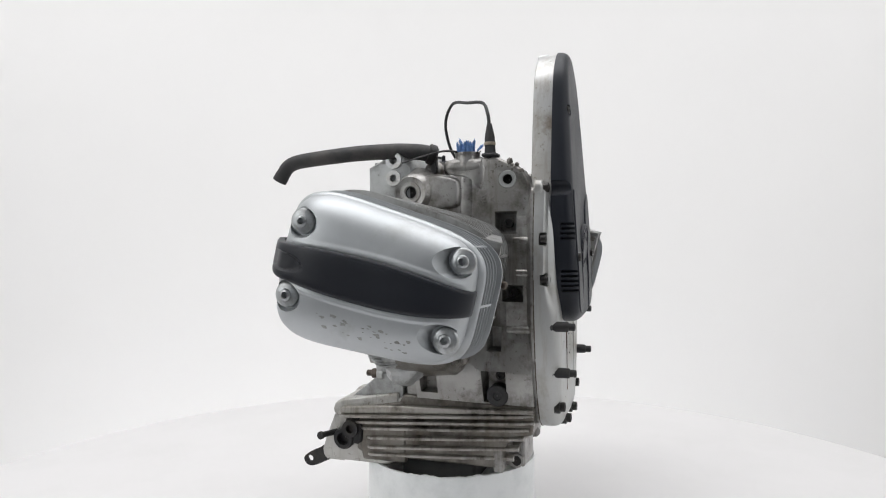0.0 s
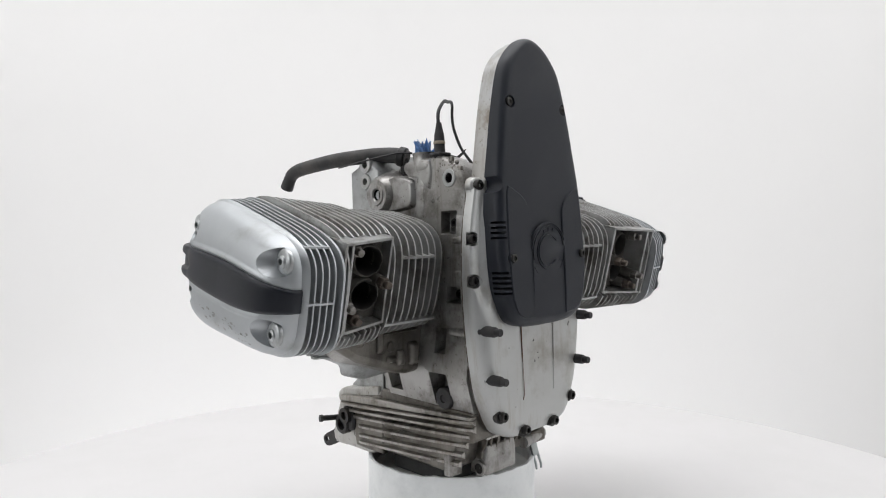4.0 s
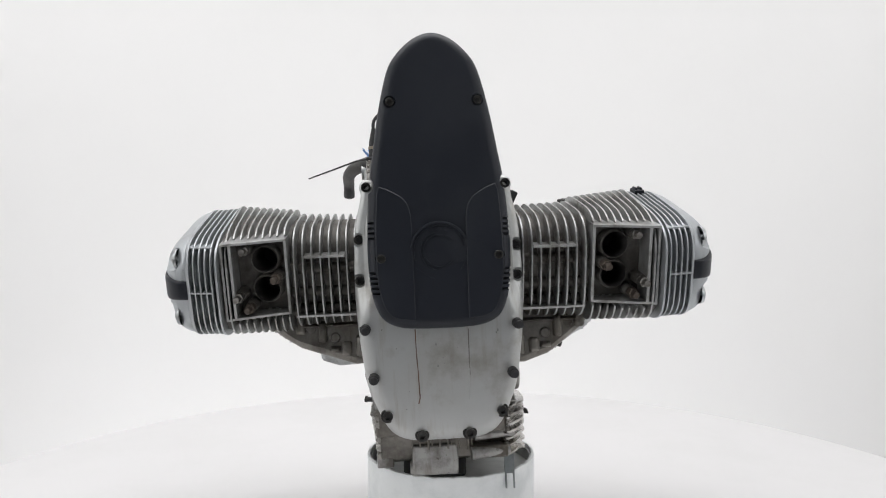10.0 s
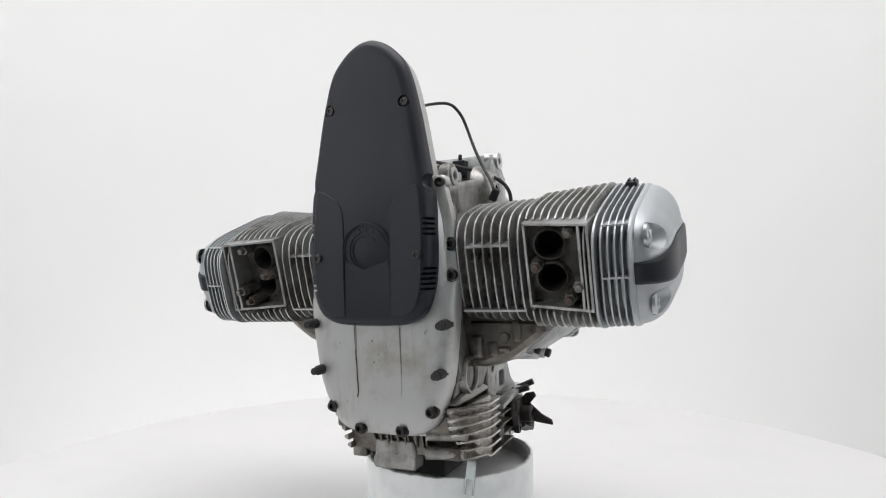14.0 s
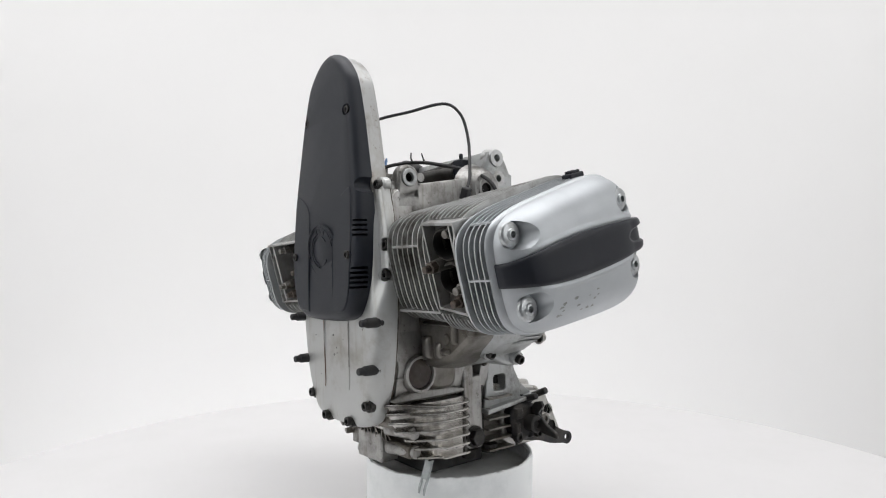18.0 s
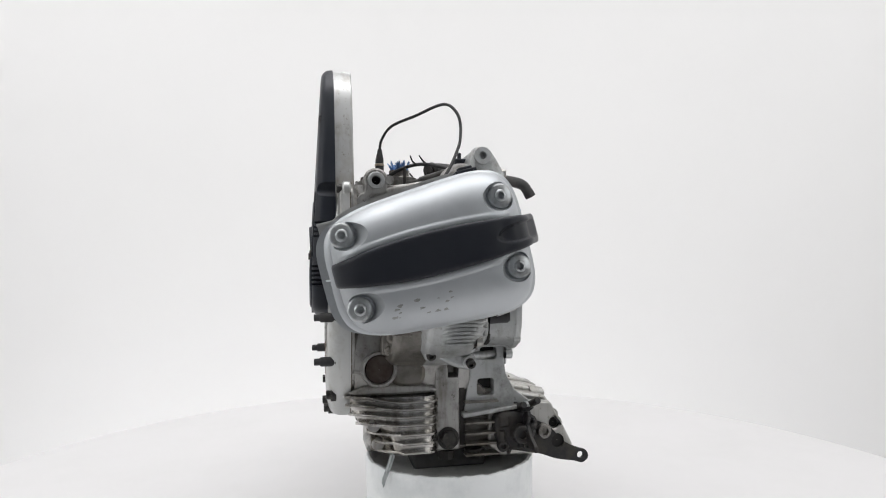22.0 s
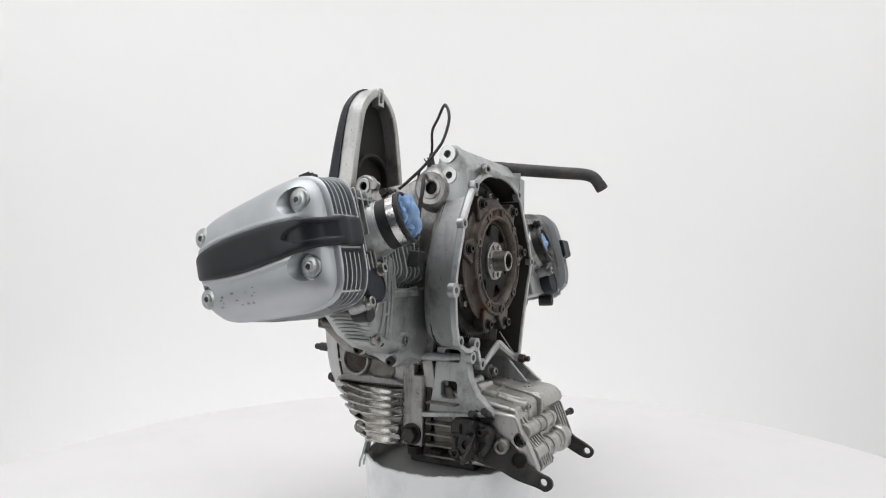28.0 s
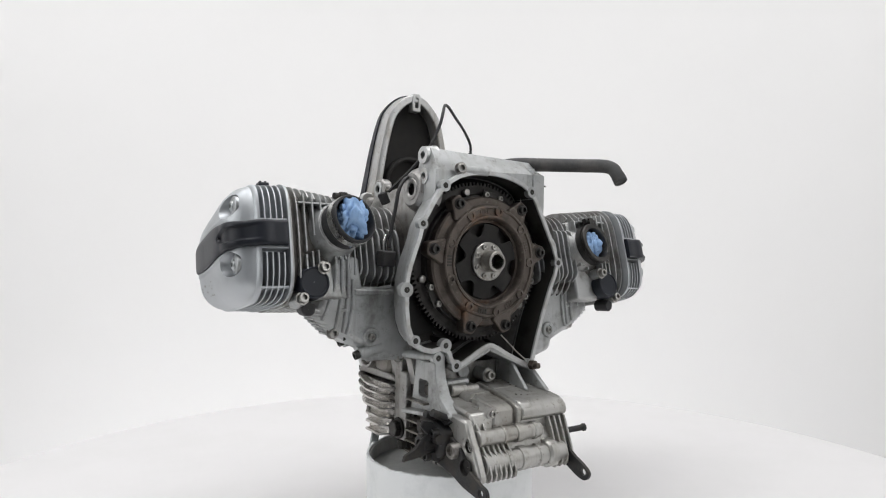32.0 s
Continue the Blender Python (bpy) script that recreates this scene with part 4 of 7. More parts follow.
        if k < 2:
            x, pts = 0.0715 - 0.0105 * k, [(0.130, -0.2330), (0.1385, -0.2340), (0.1480, -0.2460), (0.1520, -0.2520), (0.130, -0.258)]
        elif k < 8:
            x, pts = 0.0690 - 0.0082 * (k - 2), [(0.138, -0.2600), (0.1480, -0.2610), (0.1570, -0.2700), (0.1640, -0.2820), (0.1690, -0.2930), (0.1675, -0.3000), (0.1610, -0.3045), (0.138, -0.3045)]
        else:
            x, pts = -0.0530 - 0.0098 * (k - 8), [(0.128, -0.2370), (0.1420, -0.2370), (0.1500, -0.2560), (0.1580, -0.2760), (0.1625, -0.2900), (0.1610, -0.2990), (0.1560, -0.3045), (0.128, -0.3045)]
        prism(bm, pts, "x", x - 0.0016, x + 0.0016)
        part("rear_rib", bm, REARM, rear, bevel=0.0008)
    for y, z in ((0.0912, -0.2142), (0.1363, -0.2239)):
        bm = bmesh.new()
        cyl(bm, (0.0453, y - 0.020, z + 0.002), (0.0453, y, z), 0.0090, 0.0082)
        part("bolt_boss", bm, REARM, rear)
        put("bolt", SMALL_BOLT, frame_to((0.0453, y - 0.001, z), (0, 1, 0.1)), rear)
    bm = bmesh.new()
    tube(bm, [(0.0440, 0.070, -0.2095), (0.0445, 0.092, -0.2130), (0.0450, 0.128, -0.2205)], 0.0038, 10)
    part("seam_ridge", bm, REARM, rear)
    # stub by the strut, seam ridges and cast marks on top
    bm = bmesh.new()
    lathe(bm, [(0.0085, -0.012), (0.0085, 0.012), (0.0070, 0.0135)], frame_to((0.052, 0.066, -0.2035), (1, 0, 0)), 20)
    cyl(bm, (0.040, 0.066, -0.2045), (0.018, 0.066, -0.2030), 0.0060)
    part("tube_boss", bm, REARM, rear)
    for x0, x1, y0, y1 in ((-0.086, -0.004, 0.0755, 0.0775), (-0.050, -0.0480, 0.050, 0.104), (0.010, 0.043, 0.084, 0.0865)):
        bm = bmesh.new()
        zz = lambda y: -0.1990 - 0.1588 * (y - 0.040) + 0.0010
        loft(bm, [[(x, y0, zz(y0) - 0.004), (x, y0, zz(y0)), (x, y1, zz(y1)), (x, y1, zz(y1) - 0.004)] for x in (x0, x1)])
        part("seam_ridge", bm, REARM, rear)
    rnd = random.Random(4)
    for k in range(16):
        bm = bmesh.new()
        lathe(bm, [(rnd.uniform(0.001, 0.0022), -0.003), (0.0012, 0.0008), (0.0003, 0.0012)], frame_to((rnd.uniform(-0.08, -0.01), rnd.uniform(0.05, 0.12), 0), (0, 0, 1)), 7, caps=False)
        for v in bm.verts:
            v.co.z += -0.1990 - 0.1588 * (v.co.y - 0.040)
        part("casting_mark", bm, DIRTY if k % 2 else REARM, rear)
    return ob


# bell housing and clutch
BELL = [(0.086, 0.083), (0.062, 0.0985), (0.030, 0.1065), (-0.005, 0.1075), (-0.040, 0.102), (-0.073, 0.0865), (-0.092, 0.058), (-0.110, 0.026), (-0.131, -0.0204), (-0.118, -0.058),
        (-0.100, -0.108), (-0.086, -0.155), (-0.0785, -0.178), (-0.060, -0.171), (-0.030, -0.157), (-0.006, -0.1445), (0.006, -0.1445), (0.024, -0.153), (0.046, -0.165), (0.0605, -0.169), (0.069, -0.160), (0.0785, -0.142), (0.100, -0.146),
        (0.126, -0.137), (0.141, -0.110), (0.1445, -0.061), (0.1400, -0.030), (0.126, 0.010), (0.1216, 0.028), (0.112, 0.046), (0.100, 0.066)]


def bell_housing():
    fine = smooth_loop(BELL, 2)
    bm = bmesh.new()
    out2 = offset(fine, -0.0028)
    inn = offset(fine, 0.0040)
    n = len(fine)

    def shell(levels):
        rows = [[bm.verts.new((x * k, y, z * k2)) for x, z in lp] for lp, y, k, k2 in levels]
        for a, b in zip(rows, rows[1:]):
            for i in range(n):
                bm.faces.new((a[i], a[(i + 1) % n], b[(i + 1) % n], b[i]))

    shell(((offset(fine, 0.012), 0.015, 0.95, 0.98), (offset(fine, 0.004), 0.030, 0.985, 0.995), (offset(fine, 0.001), 0.062, 1, 1), (out2, 0.066, 1, 1), (out2, 0.0735, 1, 1), (inn, 0.0735, 1, 1), (inn, 0.0710, 1, 1)))
    ob = part("bell_housing", bm, CLEAN, ENGINE, "light grey cast clutch bell housing, open", bevel=0.001)
    bm = bmesh.new()
    ring_prism(bm, offset(fine, -0.0022), offset(fine, 0.0034), "y", 0.0730, 0.0741)
    part("flange_face", bm, MACHINED, ob, "bright machined joint face")
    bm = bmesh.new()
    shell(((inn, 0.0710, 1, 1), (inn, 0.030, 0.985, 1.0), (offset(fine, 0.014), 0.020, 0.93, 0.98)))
    part("inner_wall", bm, OIL_AND_SHADE, ob, "black oily inside of the bell housing")
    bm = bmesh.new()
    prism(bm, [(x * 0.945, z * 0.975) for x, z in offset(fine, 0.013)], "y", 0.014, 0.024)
    part("housing_back", bm, DUST_AND_SHADE, ob, "dark sooty back of the bell housing")
    for x, z, r in ((0.0863, 0.083, 0.0085), (-0.0732, 0.0859, 0.0085), (-0.1311, -0.0204, 0.0078), (-0.078, -0.1755, 0.0085), (0.0795, -0.1385, 0.0095), (0.129, -0.1298, 0.0075), (0.1447, -0.0612, 0.0100), (0.1216, 0.0282, 0.0078), (0.0605, -0.168, 0.0085), (0.0915, -0.1553, 0.0085)):
        bm = bmesh.new()
        lathe(bm, [(r, -0.0085), (r, 0.0008), (0.0040, 0.0008), (0.0040, -0.006), (0.0004, -0.006)], frame_to((x, 0.0736, z), (0, 1, 0)), 20, caps=False)
        part("flange_eye", bm, CLEAN, ob)
        # flat dark disc over the eye, painted shade of its hole
        bm = bmesh.new()
        lathe(bm, [(0.0042, 0.0010), (0.0036, 0.0012), (0.0003, 0.0012)], frame_to((x, 0.0736, z), (0, 1, 0)), 16, caps=False)
        part("eye_hole_shade", bm, OIL_AND_SHADE, ob)
    put("bolt", COPPER_NUT, frame_to((-0.0785, 0.0735, -0.1755), (0, 1, 0)), ob, "rusty bolt")
    # top row of tubes and bolt over the flange
    bm = bmesh.new()
    cyl(bm, (0.060, 0.068, 0.108), (0.012, 0.072, 0.1085), 0.0065)
    part("tube_boss", bm, CLEAN, ob)
    put("bolt", GREY_BOLT, frame_to((0.060, 0.072, 0.109), (0.3, 1, 0)), ob)
    # ridges near the hose
    for k in range(3):
        bm = bmesh.new()
        box(bm, -0.078 - 0.009 * k, -0.0755 - 0.009 * k, 0.020, 0.074 - 0.006 * k, 0.075 - 0.006 * k, 0.122 - 0.005 * k)
        part("rib", bm, CLEAN, ob, bevel=0.0006)
    # windowed struts below, on both sides
    bm = bmesh.new()
    prism(bm, [(0.016, -0.1435), (0.064, -0.1435), (0.064, -0.165), (0.067, -0.186), (0.079, -0.208), (0.104, -0.227), (0.104, -0.236), (0.004, -0.238), (0.012, -0.19)], "x", 0.072, 0.0905)
    cut = bmesh.new()
    for y0, y1, z0, z1 in ((0.0284, 0.0535, -0.1635, -0.1464), (0.0236, 0.0485, -0.215, -0.191)):
        prism(cut, [(y0 + 0.003, z0), (y1 - 0.003, z0), (y1, z0 + 0.003), (y1, z1 - 0.003), (y1 - 0.003, z1), (y0 + 0.003, z1), (y0, z1 - 0.003), (y0, z0 + 0.003)], "x", 0.06, 0.10)
    part("strut", carve(bm, cut), CLEAN, ob, bevel=0.0015)
    # black filler in the gap before the strut, shade put into colour
    bm = bmesh.new()
    prism(bm, [(0.0, -0.130), (0.015, -0.130), (0.011, -0.19), (0.003, -0.238), (-0.003, -0.238)], "x", 0.070, 0.0765)
    part("strut_gap_shade", bm, OIL_AND_SHADE, ob)
    bm = bmesh.new()
    prism(bm, [(0.0, -0.236), (0.104, -0.226), (0.106, -0.231), (0.0, -0.243)], "x", 0.070, 0.104)
    part("strut_foot", bm, CLEAN, ob, bevel=0.0015)
    # dark sheet added behind the strut's windows as their shade
    bm = bmesh.new()
    box(bm, 0.068, 0.0735, 0.008, 0.060, -0.23, -0.13)
    part("strut_window_shade", bm, DUST_AND_SHADE, ob)
    for a, b in (((0.0, -0.1450), (-0.080, -0.179)), ((0.0, -0.1450), (0.0570, -0.170))):
        bm = bmesh.new()
        loft(bm, [[(a[0], y, a[1]), (b[0], y, b[1]), (b[0], y, b[1] - 0.006), (a[0], y, a[1] - 0.006)] for y in (0.020, 0.0735)])
        part("lower_web", bm, CLEAN, ob, bevel=0.001)
    bm = bmesh.new()
    prism(bm, [(0.035, -0.17), (0.070, -0.175), (0.112, -0.208), (0.035, -0.208)], "x", -0.083, -0.076)
    prism(bm, [(0.030, -0.150), (0.058, -0.162), (0.100, -0.206), (0.030, -0.206)], "x", -0.052, -0.046)
    part("gusset", bm, CLEAN, ob, bevel=0.0015)
    bm = bmesh.new()
    box(bm, -0.084, 0.078, 0.014, 0.028, -0.215, -0.172)
    part("lower_back_wall", bm, CAST, ob)
    put("bolt", GREY_BOLT, frame_to((-0.0126, 0.054, -0.1895), (0, 1, 0.1)), ob)
    bm = bmesh.new()
    cyl(bm, (-0.0126, 0.030, -0.1895), (-0.0126, 0.054, -0.1895), 0.0105)
    cyl(bm, (0.0180, 0.026, -0.1850), (0.0180, 0.034, -0.1850), 0.0095)
    cyl(bm, (0.066, 0.056, -0.1960), (0.030, 0.056, -0.1945), 0.0065)
    part("bolt_boss", bm, CLEAN, ob)
    bm = bmesh.new()
    tube(bm, [(-0.030, 0.060, -0.130), (-0.055, 0.066, -0.155), (-0.078, 0.070, -0.174)], 0.0012, 6)
    part("spring_wire", bm, STEEL, ob)
    bm = bmesh.new()
    cyl(bm, (0.100, -0.004, -0.158), (0.078, 0.056, -0.158), 0.006)
    part("rail", bm, CLEAN, ob)
    return ob


CX, CZ = 0.002, -0.021


def clutch():
    bm = bmesh.new()
    m = frame_to((CX, 0.030, CZ), (0, 1, 0))
    lathe(bm, [(0.060, 0.0), (0.112, 0.0), (0.1135, 0.002), (0.1135, 0.008), (0.111, 0.0095), (0.100, 0.010), (0.098, 0.016), (0.072, 0.018), (0.0005, 0.018)], m, 72, caps=False)
    ob = part("flywheel", bm, CLUTCH, ENGINE, "brown-black iron flywheel with a starter ring gear")
    bm = bmesh.new()
    N = 110
    pts = []
    for i in range(N):
        for r, da in ((0.1128, -0.34), (0.1180, -0.16), (0.1180, 0.16), (0.1128, 0.34)):
            a = 2 * math.pi * (i + da) / N
            pts.append((CX + r * math.cos(a), CZ + r * math.sin(a)))
    inner = [(CX + 0.107 * math.cos(2 * math.pi * k / len(pts) - 0.02), CZ + 0.107 * math.sin(2 * math.pi * k / len(pts) - 0.02)) for k in range(len(pts))]
    ring_prism(bm, pts, inner, "y", 0.0315, 0.0405)
    part("ring_gear", bm, CLUTCH, ob, "toothed dark steel ring gear", sharp=25)
    # pressure plate housing with six ears
    bm = bmesh.new()
    lathe(bm, [(0.0955, 0.018), (0.0955, 0.029), (0.0930, 0.0315), (0.0840, 0.0325), (0.0825, 0.0345), (0.0815, 0.0415), (0.0800, 0.0430), (0.0780, 0.0430), (0.0770, 0.0405), (0.0680, 0.0405), (0.0670, 0.0430), (0.0645, 0.0430), (0.0628, 0.0410), (0.0615, 0.034), (0.0615, 0.022)], m, 72, caps=False)
    pp = part("clutch_housing", bm, RUST, ENGINE, "rusty brown cast clutch housing")
    for k, a in enumerate((9, 55, 127, 171, 251, 289)):
        ca, sa = math.cos(radians(a)), math.sin(radians(a))
        bm = bmesh.new()
        w, r0, r1 = 0.0135, 0.080, 0.1095
        pts = smooth_loop([(CX + r * ca - t * sa, CZ + r * sa + t * ca) for r, t in ((r0, -w * 1.25), (0.094, -w), (r1 - 0.002, -w * 0.62), (r1, 0.0), (r1 - 0.002, w * 0.62), (0.094, w), (r0, w * 1.25))], 3)
        prism(bm, pts, "y", 0.050, 0.0690)
        part("ear", bm, RUST, pp, bevel=0.002)
        p = (CX + 0.0985 * ca, 0.0690, CZ + 0.0985 * sa)
        bm = bmesh.new()
        lathe(bm, [(0.0085, 0), (0.0085, 0.0012), (0.0004, 0.0012)], frame_to(p, (0, 1, 0)), 20, caps=False)
        part("washer", bm, CLUTCH, pp)
        put("bolt", BOLT, frame_to(p, (0, 1, 0)), pp)
    for k in range(9):
        a = radians(20 + 40 * k)
        bm = bmesh.new()
        ca, sa = math.cos(a), math.sin(a)
        p = Vector((CX + 0.0745 * ca, 0.0715, CZ + 0.0745 * sa))
        lathe(bm, [(0.0075, -0.006), (0.0070, 0.0022), (0.0035, 0.0026), (0.0033, 0.0005), (0.0004, 0.0005)], frame_to(p, (0, 1, 0)), 16, caps=False)
        part("rivet_boss", bm, RUST, pp)
        bm = bmesh.new()
        v = box(bm, -0.0062, 0.0062, -0.004, 0.0016, -0.0022, 0.0022)
        mm = Matrix.Translation((CX + 0.0725 * ca, 0.0710, CZ + 0.0725 * sa)) @ Matrix.Rotation(-a, 4, "Y")
        for vv in v:
            vv.co = mm @ vv.co
        part("rib", bm, RUST, pp)
        if k in (1, 3, 5, 6, 8):
            b = a + radians(20)
            bm = bmesh.new()
            q = Vector((CX + 0.0725 * math.cos(b), 0.0705, CZ + 0.0725 * math.sin(b)))
            for j in range(4):
                d = Vector((-math.sin(b), 0, math.cos(b))) * 0.0042 * (j - 1.5)
                v = box(bm, -0.0011, 0.0011, -0.0008, 0.0012, -0.0034, 0.0034)
                mm = Matrix.Translation(q + d) @ Matrix.Rotation(-b, 4, "Y") @ pose(0, 0, 0, 0, 90, 0)
                for vv in v:
                    vv.co = mm @ vv.co
            part("cast_marks", bm, RUST if k % 2 else CLUTCH, pp)
    bm = bmesh.new()
    lathe(bm, [(0.0618, 0.0185), (0.0618, 0.030), (0.060, 0.0305), (0.057, 0.0305), (0.057, 0.020)], m, 60, caps=False)
    part("pressure_rim", bm, RUST, pp)
    # driven plate with lobes, splined hub
    bm = bmesh.new()
    lobes = []
    for i in range(144):
        a = 2 * math.pi * i / 144
        d = ((a + 0.35) % (math.pi / 3)) - math.pi / 6
        r = 0.0550 - 0.0165 * max(0.0, 1 - (d / 0.235) ** 2) ** 0.5
        lobes.append((CX + r * math.cos(a), CZ + r * math.sin(a)))
    prism(bm, lobes, "y", 0.0575, 0.0615)
    dp = part("driven_plate", bm, DUST_AND_SHADE, ENGINE, "sooty six-lobed clutch plate", bevel=0.0006)
    bm = bmesh.new()
    lathe(bm, [(0.0285, 0.0), (0.0285, 0.005), (0.0275, 0.006), (0.016, 0.006), (0.0155, 0.009), (0.0150, 0.0255), (0.0140, 0.0265), (0.0115, 0.0265)], frame_to((CX, 0.0615, CZ), (0, 1, 0)), 40, caps=False)
    hub = part("splined_hub", bm, STEEL, dp, "bright steel splined hub")
    bm = bmesh.new()
    teeth = []
    for i in range(80):
        a = 2 * math.pi * i / 80
        teeth.append((CX + (0.0100 if (i // 2) % 2 else 0.0117) * math.cos(a), CZ + (0.0100 if (i // 2) % 2 else 0.0117) * math.sin(a)))
    ring_prism(bm, circle(CX, CZ, 0.0118, 80), teeth, "y", 0.068, 0.0868)
    part("splines", bm, STEEL, hub)
    bm = bmesh.new()
    cyl(bm, (CX, 0.060, CZ), (CX, 0.069, CZ), 0.0115)
    part("bore", bm, DUST_AND_SHADE, hub)
    for k in range(8):
        a = radians(22 + 45 * k)
        bm = bmesh.new()
        lathe(bm, [(0.0042, 0), (0.0042, 0.0022), (0.0034, 0.0028), (0.0016, 0.0026), (0.0004, 0.0012)], frame_to((CX + 0.0225 * math.cos(a), 0.0674, CZ + 0.0225 * math.sin(a)), (0, 1, 0)), 12, caps=False)
        part("rivet", bm, STEEL, hub)
    # spring straps and balance pins on the flywheel
    for a in (100, 205, 330):
        bm = bmesh.new()
        ca, sa = math.cos(radians(a)), math.sin(radians(a))
        pts = [(CX + 0.098 * ca - t * sa + q * ca, CZ + 0.098 * sa + t * ca + q * sa) for t, q in ((-0.020, -0.005), (0.016, -0.010), (0.020, -0.003), (0.018, 0.005), (-0.018, 0.008))]
        prism(bm, pts, "y", 0.048, 0.0515)
        part("spring_strap", bm, CLUTCH, ob, bevel=0.0008)
        for t in (-0.014, 0.013):
            put("bolt", SMALL_BOLT, frame_to((CX + 0.098 * ca - t * sa, 0.0515, CZ + 0.098 * sa + t * ca), (0, 1, 0)), ob)
    for a in (75, 190, 220, 345):
        bm = bmesh.new()
        lathe(bm, [(0.0058, -0.01), (0.0058, 0.004), (0.0045, 0.0055), (0.0004, 0.006)], frame_to((CX + 0.104 * math.cos(radians(a)), 0.042, CZ + 0.104 * math.sin(radians(a))), (0, 1, 0)), 16, caps=False)
        part("pin", bm, STEEL, ob)


belt_cover()
front_cover()
crankcase()
sump()
bell_housing()
clutch()

# ---- cylinders, heads and valve covers ----
TILT = radians(14.1)
CT, ST = math.cos(TILT), math.sin(TILT)
SIDES = {1: (-0.0902, -0.0158), -1: (-0.0420, -0.0180)}


def hp(s, x, u, v):
    """A point by its distance x from the engine's middle, along (u) and across (v) the leaning head."""
    y0, z0 = SIDES[s]
    return Vector((s * x, y0 + u * CT - v * ST, z0 + u * ST + v * CT))


def oval(a, b, n=3.2, cu=0.0, cv=0.0, N=72):
    out = []
    for i in range(N):
        t = 2 * math.pi * i / N
        c, q = math.cos(t), math.sin(t)
        out.append((cu + a * math.copysign(abs(c) ** (2 / n), c), cv + b * math.copysign(abs(q) ** (2 / n), q)))
    return out


def fins(name, mat, parent, s, x, outer, inner, w=0.0012, gap=None, slope=0.0):
    """A thin plate round the barrel; where gap(u, v) holds, it is left out."""
    N = len(outer)
    keep = [i for i in range(N) if gap is None or not gap(*outer[i])]
    runs, run = [], [keep[0]]
    for i in keep[1:]:
        if i == run[-1] + 1:
            run.append(i)
        else:
            runs.append(run)
            run = [i]
    runs.append(run)
    whole = len(keep) == N
    if len(runs) > 1 and runs[0][0] == 0 and runs[-1][-1] == N - 1:
        runs[0] = runs.pop() + runs[0]
    for run in runs:
        if len(run) < 2:
            continue
        bm = bmesh.new()
        L = [[bm.verts.new(hp(s, xx + slope * lp[i][0], *lp[i])) for i in run] for lp, xx in ((inner, x - w * 1.6), (outer, x - w * 0.7), (outer, x + w * 0.7), (inner, x + w * 1.6))]
        n = len(run)
        for A, B in zip(L, L[1:]):
            for k in range(n if whole else n - 1):
                bm.faces.new((A[k], A[(k + 1) % n], B[(k + 1) % n], B[k]))
        if not whole:
            bm.faces.new([l[0] for l in L])
            bm.faces.new([l[-1] for l in L][::-1])
        part(name, bm, mat, parent)


def solid(bm, s, sections):
    loft(bm, [[hp(s, x, u, v) for u, v in lp] for x, lp in sections])


def hbox(bm, s, x0, x1, u0, u1, v0, v1):
    v = [bm.verts.new(hp(s, x, u, w)) for x in (x0, x1) for u in (u0, u1) for w in (v0, v1)]
    for f in ((0, 1, 3, 2), (4, 6, 7, 5), (0, 4, 5, 1), (2, 3, 7, 6), (0, 2, 6, 4), (1, 5, 7, 3)):
        bm.faces.new([v[i] for i in f])


def hdir(s, x, u, v):
    return Vector((s * x, u * CT - v * ST, u * ST + v * CT))


def barrel(s):
    bm = bmesh.new()
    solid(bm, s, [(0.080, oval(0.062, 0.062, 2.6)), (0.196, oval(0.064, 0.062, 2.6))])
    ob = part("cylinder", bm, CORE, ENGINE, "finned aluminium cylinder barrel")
    for k in range(8):
        x = 0.1085 + 0.0114 * k
        grow = 0.0012 * k * 0.6
        fins("cooling_fin", FIN, ob, s, x, oval(0.0765 + grow, 0.0705 + grow * 0.5, 3.6, 0.0, -0.004), oval(0.060, 0.060, 2.6), 0.0013)
    for v0 in (0.030, -0.052):
        bm = bmesh.new()
        hbox(bm, s, 0.122 if v0 > 0 else 0.108, 0.176 if v0 > 0 else 0.19, -0.0775, -0.055, v0, v0 + 0.0028)
        part("fin_rib", bm, FIN, ob)
    # bulges of the bolt tunnels between the fins
    for u, v in ((-0.060, 0.012), (-0.060, -0.020), (-0.058, -0.046)):
        bm = bmesh.new()
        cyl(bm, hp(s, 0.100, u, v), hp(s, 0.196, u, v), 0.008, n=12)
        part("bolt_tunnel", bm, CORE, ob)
    return ob


